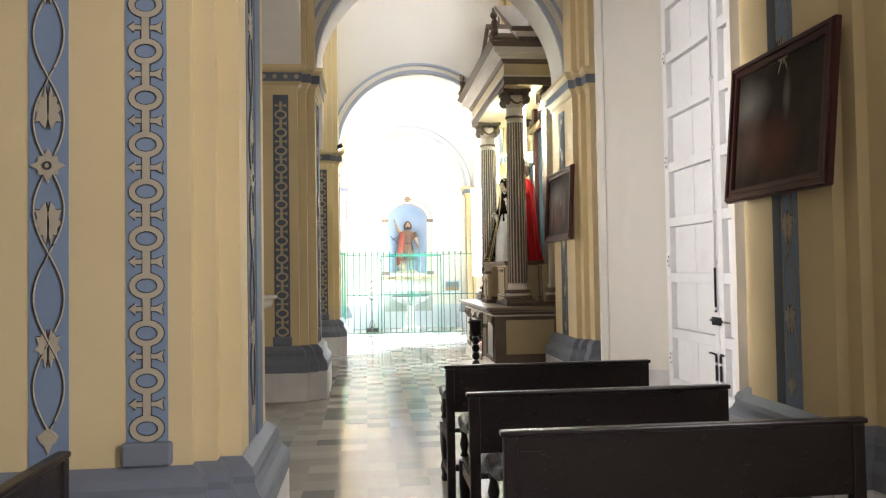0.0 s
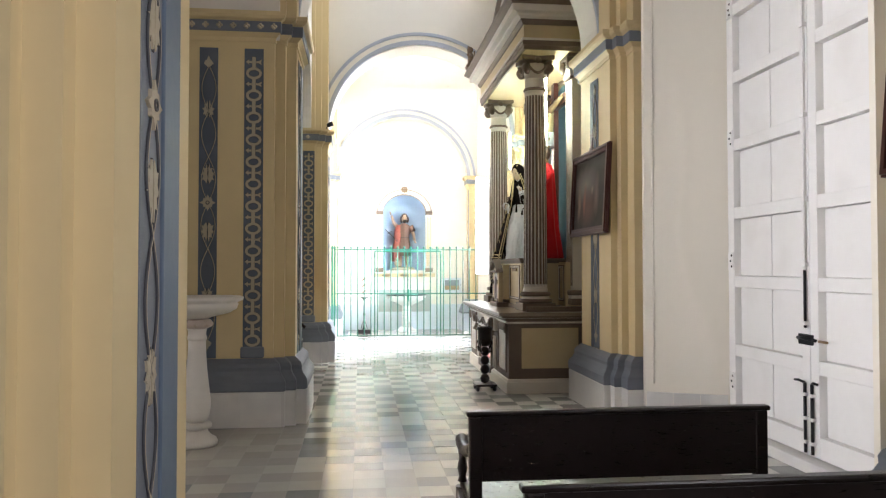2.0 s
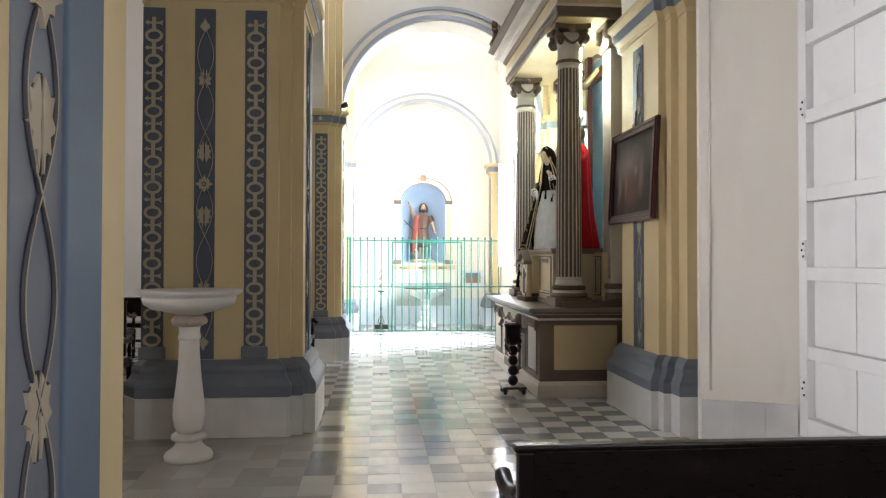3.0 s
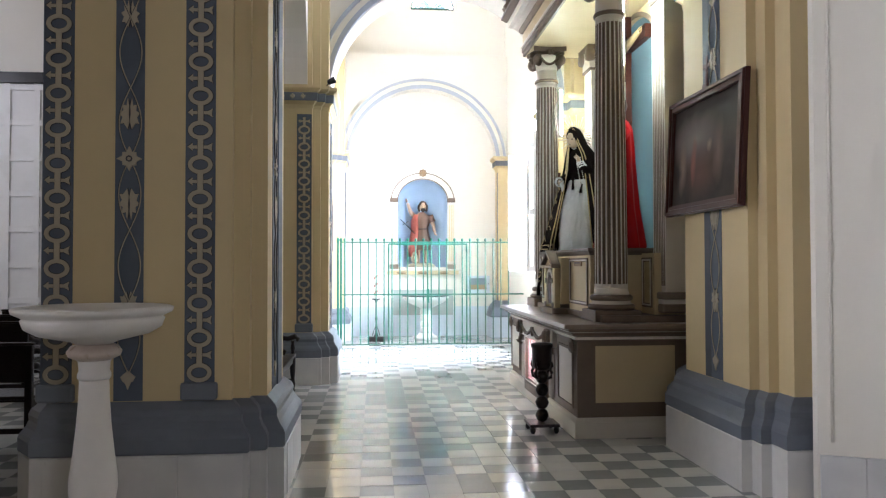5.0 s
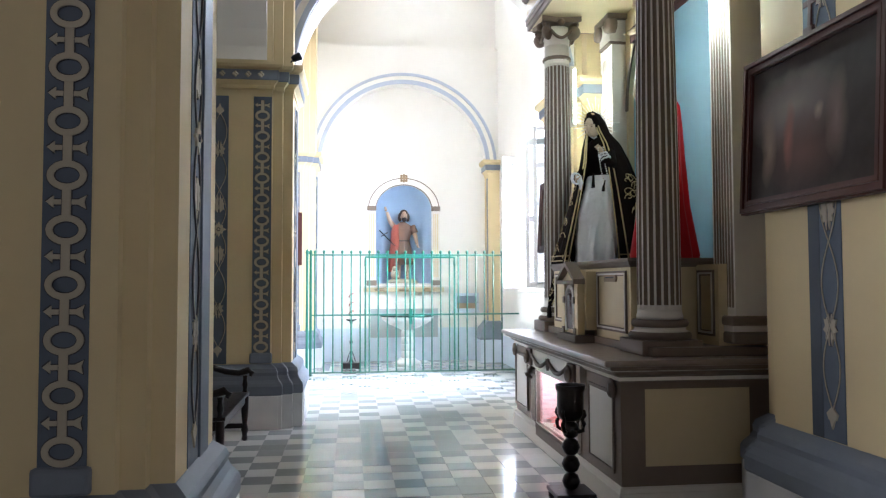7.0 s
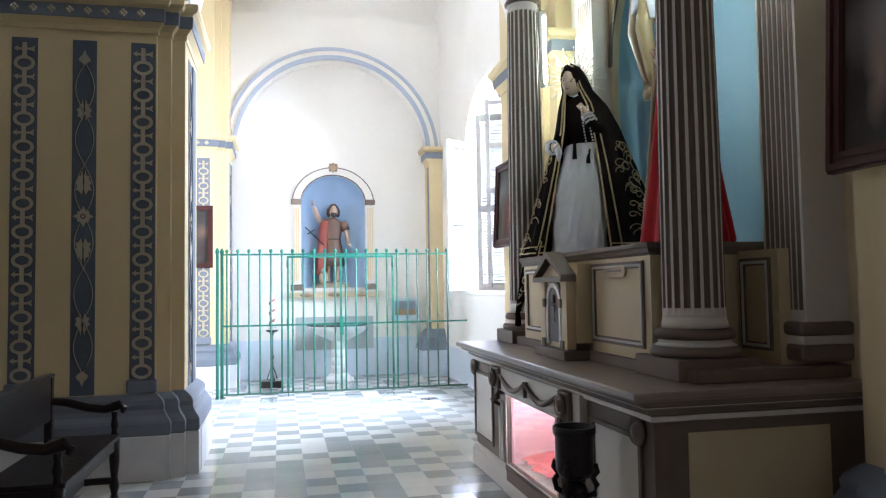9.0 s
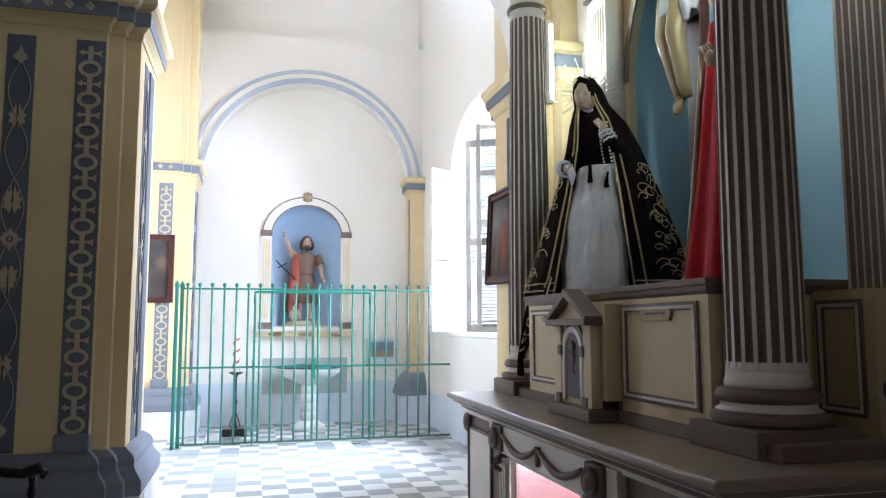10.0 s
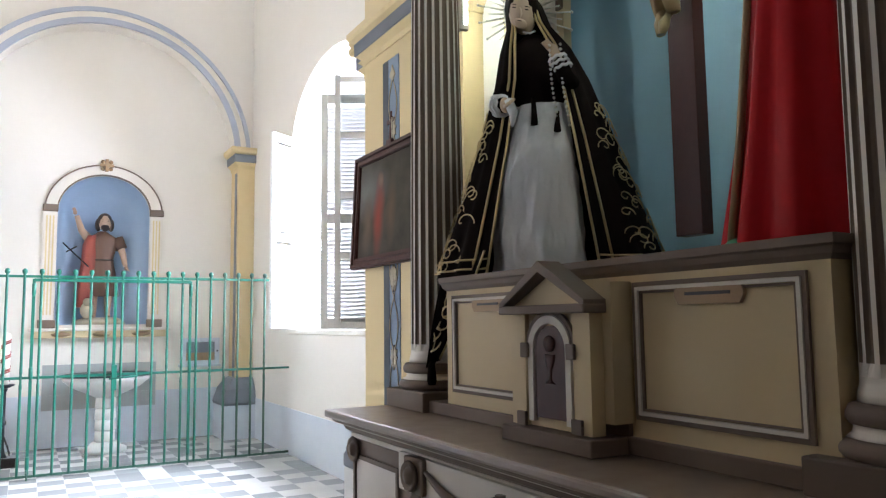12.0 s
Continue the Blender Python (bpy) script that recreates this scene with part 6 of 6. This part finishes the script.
def end_picture():
    ob = new("framed_painting")
    ob.matrix_basis = pose(-0.93, 21.42 - 0.02, 2.24)
    tagged(ob, "small dark portrait in a mahogany frame on the end pier", "painting", "pictures along the aisle")
    w, h = 0.44, 0.92
    for lo, hi in (((-w / 2, -0.04, -h / 2), (w / 2, 0.008, -h / 2 + 0.07)), ((-w / 2, -0.04, h / 2 - 0.07), (w / 2, 0.008, h / 2)), ((-w / 2, -0.04, -h / 2 + 0.07), (-w / 2 + 0.07, 0.008, h / 2 - 0.07)), ((w / 2 - 0.07, -0.04, -h / 2 + 0.07), (w / 2, 0.008, h / 2 - 0.07))):
        part("frame_moulding", box(lo, hi, 0.006), FRAMEWOOD, ob)
    part("canvas", box((-w / 2 + 0.065, -0.012, -h / 2 + 0.065), (w / 2 - 0.065, 0.0, h / 2 - 0.065)), canvas_material("dark_portrait", (0.05, 0.045, 0.04), (((0.12, 0.12), (0.12, 0.14), (0.16, 0.10, 0.07)), ((0.12, -0.12), (0.2, 0.2), (0.05, 0.035, 0.03)))), ob)


end_picture()


# ---- tall white side door with its reveals ----
DX, DY = 3.46, 9.33


def side_door():
    for y0, y1 in ((10.92, 10.60), (7.72, 8.06)):
        s = 1 if y0 > 9 else -1
        o = [(2.775, y0), (DX + 0.02, y1), (DX + 0.14, y1), (DX + 0.14, y0 + s * 0.06), (2.775, y0 + s * 0.05)]
        bm = bmesh.new()
        add_prism(bm, o, 0.0, 6.0, lambda u, v, d: (u, v, d))
        bmesh.ops.recalc_face_normals(bm, faces=bm.faces)
        structure("wall_reveal", bm, WHITEWALL, "cream white splayed reveal of the side door", "wall")
        n = Vector((y1 - y0, -(DX + 0.02 - 2.775))).normalized() * (1 if s > 0 else -1)
        d = Vector((DX + 0.02 - 2.775, y1 - y0)).normalized()
        p, q = Vector((2.775, y0)) + d * 0.01, Vector((DX + 0.02, y1)) - d * 0.03
        nn = Vector((d.y, -d.x)) if s > 0 else Vector((-d.y, d.x))
        for k in range(3):
            a, b = p.lerp(q, k / 3) + d * 0.002, p.lerp(q, (k + 1) / 3) - d * 0.002
            bm = bmesh.new()
            add_prism(bm, [tuple(a), tuple(b), tuple(b + nn * 0.03), tuple(a + nn * 0.03)], 0.0, 0.34, lambda u, v, w: (u, v, w))
            bmesh.ops.recalc_face_normals(bm, faces=bm.faces)
            structure("baseboard", bm, MARBLE, "grey-white marble skirting slab", "skirting")
        e = Vector((2.775, y0)) + d * 0.08
        bm = tube([(e.x + nn.x * 0.004, e.y + nn.y * 0.004, 0.42), (e.x + nn.x * 0.004, e.y + nn.y * 0.004, 6.0)], 0.010, 6)
        structure("trim", bm, WHITEWALL, "thin plaster bead on the reveal", "trim")
    structure("wall_lintel", box((2.93, 7.75, 5.5), (DX + 0.14, 10.93, 5.62)), WHITEWALL, "white plastered door head", "wall")
    structure("wall_outer", box((DX + 0.16, 7.6, 0), (DX + 0.24, 11.0, 6.0)), DOORPAINT, "white boards behind the side door", "wall")
    structure("threshold", box((DX - 0.12, 8.0, 0), (DX + 0.14, 10.66, 0.09), 0.01), MARBLE, "worn stone door sill", "sill")
    ob = thing("door_1", DX, DY, 0.09, "tall white panelled double door, closed", "door", "", 0, "structure")
    H = 5.4
    for s in (-1, 1):
        y0, y1 = (0.004, 1.25) if s > 0 else (-1.25, -0.004)
        leaf = part("door_leaf", box((0.075, y0, 0.01), (0.11, y1, H)), DOORPAINT, ob, "white panelled leaf")
        inner, outer = (y0, y1) if s > 0 else (y1, y0)
        for c0, c1 in ((inner, inner + s * 0.10), (outer - s * 0.11, outer)):
            part("stile", box((-0.01, min(c0, c1), 0.01), (0.075, max(c0, c1), H), 0.004), DOORPAINT, leaf)
        a, b = sorted((inner + s * 0.10, outer - s * 0.11))
        for k in range(9):
            z = 0.01 + 0.625 * k
            hh = 0.16 if k == 0 else 0.105
            part("rail", box((-0.008, a, z), (0.074, b, min(z + hh, H)), 0.004), DOORPAINT, leaf)
            if k < 8:
                for g0, g1 in ((a + 0.003, a + (b - a) * 0.496), (a + (b - a) * 0.504, b - 0.003)):
                    part("panel_board", box((0.052, g0, z + hh + 0.003), (0.076, g1, z + 0.622), 0.003), DOORPAINT, leaf)
        for z in (0.32, 1.42, 2.55, 3.75, 4.9):
            h = part("hinge", box((-0.022, outer - s * 0.075 - 0.03, z), (-0.008, outer - s * 0.075 + 0.06, z + 0.16), 0.004), DOORPAINT, leaf, "white painted strap hinge")
            for q in range(3):
                part("rivet", lathe([(0.001, 0), (0.011, 0.001), (0.009, 0.006), (0.001, 0.007)], 8), IRON, h).matrix_basis = pose(-0.022, outer - s * 0.075 - 0.01 + 0.02 * (q % 2), z + 0.03 + 0.05 * q, 0, -90)
    # ironwork
    part("rod", tube([(-0.030, 0.03, 0.98), (-0.030, 0.03, 1.42)], 0.011, 8), IRON, ob, "black iron bolt rod")
    part("rod", tube([(-0.028, 0.03, 1.42), (-0.028, 0.03, 4.6)], 0.010, 8), DOORPAINT, ob)
    for z in (1.0, 1.45, 1.95, 2.6, 3.3):
        part("rod_guide", box((-0.045, 0.005, z), (-0.010, 0.055, z + 0.03), 0.003), DOORPAINT, ob)
    part("lock_plate", box((-0.035, -0.05, 0.85), (-0.010, 0.12, 0.93), 0.006), IRON, ob, "black iron lock")
    part("lock_handle", tube([(-0.05, 0.10, 0.90), (-0.06, 0.02, 0.905), (-0.05, -0.13, 0.895)], 0.013, 8), IRON, ob)
    part("lock_key", tube([(-0.03, -0.14, 0.89), (-0.03, -0.24, 0.89)], 0.010, 6), PLATE, ob)
    for y in (0.045, -0.045):
        part("floor_bolt", tube([(-0.030, y, 0.03), (-0.030, y, 0.56)], 0.012, 8), IRON, ob, "black iron floor bolt")
        part("bolt_hook", tube([(-0.03, y, 0.56), (-0.05, y + 0.05 * (1 if y > 0 else -1), 0.575), (-0.05, y + 0.10 * (1 if y > 0 else -1), 0.57)], 0.010, 6), IRON, ob)
        for z in (0.10, 0.28, 0.46):
            part("bolt_staple", box((-0.045, y - 0.025, z), (-0.010, y + 0.025, z + 0.025), 0.003), DOORPAINT, ob)
    return ob


side_door()
tagged(part("door_notice", box((3.437, 7.98 + 0.42, 1.33), (3.4405, 7.98 + 0.54, 1.50)), material("red_notice_print", (0.55, 0.12, 0.12), 0.5, var=0.1, scale=20)), "small red and white paper notice on the door", "notice")


# ---- benches ----
def bench(length=1.40):
    """Dark wooden bench, facing +y, its back plank along x at y 0."""
    ob = new("bench")
    tagged(ob, "dark varnished wooden bench with scrolled arms", "bench", "church benches")
    lean = pose(0, 0, 0, 6)
    part("backrest", box((-length / 2, -0.018, 0.57), (length / 2, 0.018, 0.868), 0.008), DARKWOOD, ob)
    part("back_cap", box((-length / 2 - 0.012, -0.028, 0.862), (length / 2 + 0.012, 0.026, 0.886), 0.008), DARKWOOD, ob)
    part("seat", box((-length / 2 + 0.02, 0.03, 0.425), (length / 2 - 0.02, 0.46, 0.455), 0.008), DARKWOOD, ob)
    part("apron", box((-length / 2 + 0.05, 0.40, 0.345), (length / 2 - 0.05, 0.425, 0.424)), DARKWOOD, ob)
    part("stretcher", box((-length / 2 + 0.06, 0.20, 0.12), (length / 2 - 0.06, 0.235, 0.165), 0.005), DARKWOOD, ob)
    turned = [(0.022, 0.0), (0.030, 0.02), (0.022, 0.05), (0.034, 0.10), (0.022, 0.16), (0.030, 0.22), (0.034, 0.28), (0.034, 0.345), (0.036, 0.43)]
    for s in (-1, 1):
        x = s * (length / 2 - 0.03)
        part("back_post", box((x - 0.028, -0.025, 0.0), (x + 0.028, 0.025, 0.862), 0.006), DARKWOOD, ob)
        part("leg", lathe(turned, 12, (x, 0.42, 0)), DARKWOOD, ob)
        part("side_rail", box((x - 0.018, 0.025, 0.355), (x + 0.018, 0.39, 0.424), 0.004), DARKWOOD, ob)
        part("side_stretcher", box((x - 0.016, 0.025, 0.115), (x + 0.016, 0.40, 0.16), 0.004), DARKWOOD, ob)
        part("arm_post", lathe([(0.026, 0.455), (0.018, 0.48), (0.028, 0.52), (0.018, 0.57), (0.024, 0.61)], 12, (x, 0.42, 0)), DARKWOOD, ob)
        pts = [(x, 0.02, 0.70), (x, 0.12, 0.685), (x, 0.25, 0.645), (x, 0.36, 0.63), (x, 0.45, 0.655), (x, 0.485, 0.63), (x, 0.47, 0.60)]
        part("armrest", tube(pts, [0.028, 0.030, 0.030, 0.030, 0.034, 0.028, 0.018], 10), DARKWOOD, ob)
    return ob


first = bench(1.41)
first.matrix_basis = pose(1.235, 7.33, 0.0)
copy_thing(first, pose(1.235, 6.20, 0))
near_bench = bench(1.52)
near_bench.matrix_basis = pose(1.30, 5.27, 0.0)
copy_thing(first, pose(-1.10, 4.50, 0, 0, 0, 90))
copy_thing(first, pose(-1.28, 14.86, 0, 0, 0, -90))
for x, y in ((-4.4, 15.2), (-4.4, 16.4), (-4.4, 17.6), (-5.9, 15.2), (-5.9, 16.4), (-3.3, 11.6), (-4.8, 11.6), (-3.3, 12.8), (-4.8, 12.8)):
    copy_thing(first, pose(x, y, 0))


# ---- holy water stoup ----
def stoup():
    ob = thing("holy_water_stoup", -1.36, 10.66, 0, "worn white marble holy water stoup on a baluster", "stoup")
    part("foot", lathe([(0.175, 0.0), (0.18, 0.03), (0.165, 0.055), (0.13, 0.075), (0.10, 0.11), (0.095, 0.14)], 32), WHITEMARBLE, ob)
    part("foot_ring", lathe([(0.095, 0.14), (0.125, 0.15), (0.13, 0.17), (0.12, 0.19), (0.085, 0.20)], 32), WHITEMARBLE, ob)
    part("baluster", lathe([(0.085, 0.20), (0.105, 0.25), (0.118, 0.33), (0.116, 0.40), (0.10, 0.52), (0.085, 0.66), (0.075, 0.80), (0.072, 0.90)], 32), WHITEMARBLE, ob)
    part("collar", lathe([(0.075, 0.90), (0.082, 0.91), (0.082, 0.93), (0.074, 0.945), (0.078, 0.99), (0.084, 1.0)], 32), WHITEMARBLE, ob)
    part("knop", lathe([(0.082, 1.0), (0.125, 1.02), (0.135, 1.045), (0.115, 1.075), (0.085, 1.085)], 32), material("brown_veined_marble", (0.46, 0.37, 0.30), 0.3, var=0.15, scale=6, stain=(0.62, 0.56, 0.5), stain_amount=0.5), ob, "brownish marble knop")
    part("basin", lathe([(0.09, 1.085), (0.12, 1.10), (0.27, 1.135), (0.33, 1.17), (0.345, 1.215), (0.335, 1.225), (0.355, 1.235), (0.385, 1.25), (0.39, 1.272), (0.37, 1.28), (0.31, 1.275), (0.27, 1.20), (0.12, 1.15), (0.002, 1.145)], 44), WHITEMARBLE, ob, "shallow white marble basin")
    return ob


stoup()


# ---- black turned stand before the altar ----
def votive_stand():
    ob = thing("votive_stand", 1.60, 13.22, 0, "black turned wooden stand with a bucket top", "stand")
    for sx in (-1, 1):
        for sy in (-1, 1):
            part("foot", lathe([(0.014, 0.0), (0.024, 0.02), (0.024, 0.045), (0.016, 0.06)], 10, (sx * 0.105, sy * 0.105, 0)), IRON, ob)
    part("base_plate", box((-0.135, -0.135, 0.058), (0.135, 0.135, 0.085), 0.006), DARKWOOD, ob)
    z = 0.085
    for k in range(4):
        r = 0.062
        part("turned_ball", lathe([(0.022, z), (r * 0.75, z + 0.018), (r, z + 0.058), (r * 0.75, z + 0.098), (0.022, z + 0.116)], 18), DARKWOOD, ob)
        z += 0.114
    part("bucket", lathe([(0.03, z), (0.07, z + 0.015), (0.088, z + 0.05), (0.09, z + 0.20), (0.100, z + 0.215), (0.100, z + 0.245), (0.088, z + 0.245), (0.08, z + 0.10), (0.01, z + 0.09)], 24), DARKWOOD, ob, "black bucket top")
    for k in range(4):
        a = math.pi / 4 + k * math.pi / 2
        c, s = math.cos(a), math.sin(a)
        pts = [(r * c, r * s, h) for r, h in ((0.05, z - 0.07), (0.095, z - 0.05), (0.105, z - 0.01), (0.085, z + 0.02), (0.108, z + 0.05), (0.10, z + 0.085))]
        part("scroll_bracket", tube(pts, [0.012, 0.014, 0.015, 0.013, 0.014, 0.010], 8), DARKWOOD, ob)
    return ob


votive_stand()


# ---- small fittings ----
def spotlight():
    ob = thing("spotlight", -0.52, 16.22, 3.775, "small black spotlight on a pier capital", "spotlight")
    part("foot", lathe([(0.03, 0.0), (0.03, 0.012), (0.01, 0.02)], 10), IRON, ob)
    part("arm", tube([(0, 0, 0.015), (0.03, -0.02, 0.06)], 0.008, 6), IRON, ob)
    bm = lathe([(0.025, 0), (0.035, 0.02), (0.045, 0.10), (0.042, 0.105), (0.03, 0.07)], 14)
    bmesh.ops.transform(bm, matrix=Matrix.Translation((0.02, 0.0, 0.07)) @ pose(0, 0, 0, 0, 65), verts=bm.verts)
    part("head", bm, IRON, ob)


spotlight()


# ---- nave, seen between the piers ----
def nave_door():
    ob = thing("door_2", -7.3, END - 0.03, 0, "tall white panelled door at the nave's end", "door", "", 0, "structure")
    part("leaf", box((-1.2, -0.03, 0.02), (1.2, 0.025, 5.2)), DOORPAINT, ob)
    for x in (-1.2, -0.65, -0.05, 0.53, 1.08):
        part("stile", box((x, -0.07, 0.02), (x + 0.12, -0.03, 5.2), 0.004), DOORPAINT, ob)
    for k in range(8):
        part("rail", box((-1.2, -0.066, 0.02 + 0.72 * k), (1.2, -0.03, 0.14 + 0.72 * k), 0.004), DOORPAINT, ob)
    part("lintel", box((-1.5, -0.12, 5.2), (1.5, 0.025, 5.42), 0.01), DARKWOOD, ob, "dark timber lintel")


nave_door()


def wall_fan():
    ob = thing("wall_fan", -6.3, END, 2.05, "white wall fan at rest beside the nave door", "fan")
    part("bracket", box((-0.03, -0.16, -0.10), (0.03, -0.003, -0.03), 0.005), DOORPAINT, ob)
    part("motor", lathe([(0.02, 0), (0.06, 0.02), (0.06, 0.12), (0.03, 0.15)], 14), DOORPAINT, ob).matrix_basis = pose(0, -0.12, 0, 90)
    cage = part("cage", tube([(0.22 * math.cos(a), -0.27, 0.22 * math.sin(a)) for a in [2 * math.pi * k / 28 for k in range(28)]], 0.008, 6, True), DOORPAINT, ob)
    for k in range(12):
        a = 2 * math.pi * k / 12
        part("wire", tube([(0.03 * math.cos(a), -0.31, 0.03 * math.sin(a)), (0.22 * math.cos(a), -0.27, 0.22 * math.sin(a))], 0.003, 5), DOORPAINT, cage)
    for k in range(3):
        bl = box((0.03, -0.004, -0.05), (0.19, 0.004, 0.05), 0.003)
        bmesh.ops.transform(bl, matrix=Matrix.Translation((0, -0.27, 0)) @ pose(0, 0, 0, 0, 120 * k) @ pose(0, 0, 0, 25), verts=bl.verts)
        part("blade", bl, BLUE, ob)


wall_fan()

# ---- floor tiles ----
SIDE = 0.225
rng = random.Random(7)


def tile_mesh(name, mat):
    bm = bmesh.new()
    add_box(bm, (-SIDE / 2 + 0.0015, -SIDE / 2 + 0.0015, -0.012), (SIDE / 2 - 0.0015, SIDE / 2 - 0.0015, 0.0))
    me = bpy.data.meshes.new(name)
    bm.to_mesh(me)
    bm.free()
    me.materials.append(mat)
    return me


TILES = (tile_mesh("tile", TILE_L), tile_mesh("tile", TILE_D))
FLOOR = bpy.data.objects["floor"]
verts, faces, kinds = [], [], []
for i in range(-30, 16):
    for j in range(8, 102):
        x, y = SIDE * (i + 0.5), SIDE * (j + 0.5)
        dark = (i + j) % 2
        if rng.random() < 0.14:
            dark = 1 - dark
        tilt = rng.uniform(-0.0012, 0.0008)
        if x > 3.45 or y > 22.6 or y < 1.8:
            continue
        near = -0.5 < x < 2.45 and 9.7 < y < 14.6
        if near:
            ob = new("tile", TILES[dark])
            ob.parent = FLOOR
            ob.location = (x, y, tilt)
        else:
            k = len(verts)
            h = SIDE / 2 - 0.0015
            verts += [(x - h, y - h, tilt), (x + h, y - h, tilt), (x + h, y + h, tilt), (x - h, y + h, tilt)]
            faces.append((k, k + 1, k + 2, k + 3))
            # older, worn slabs of one mixed tone lie in the first bays
            worn = y < 9.2 + 0.5 * math.sin(2.1 * i) or (x < -0.55 and y < 11.6)
            kinds.append(dark if not worn else (1 if rng.random() < 0.07 else 2))
rest = bpy.data.meshes.new("floor_tiles")
rest.from_pydata(verts, [], faces)
TILE_L2 = material("white_marble_floor", (0.62, 0.61, 0.57), 0.12, var=0.05, scale=3, stain=(0.45, 0.46, 0.46), stain_amount=0.5, island=0.07, spec=0.55)
TILE_D2 = material("grey_marble_floor", (0.29, 0.30, 0.295), 0.12, var=0.10, scale=3, stain=(0.33, 0.34, 0.34), stain_amount=0.5, island=0.14, spec=0.55)
rest.materials.append(TILE_L2)
rest.materials.append(TILE_D2)
rest.materials.append(material("worn_beige_marble_floor", (0.46, 0.44, 0.40), 0.16, var=0.09, scale=2.2, stain=(0.36, 0.34, 0.31), stain_amount=0.6, island=0.13, spec=0.55))
rest.polygons.foreach_set("material_index", kinds)
_t = new("floor_tiles", rest)
_t.parent = FLOOR
tagged(_t, "white and grey marble floor tiles", "", "", "stuff")
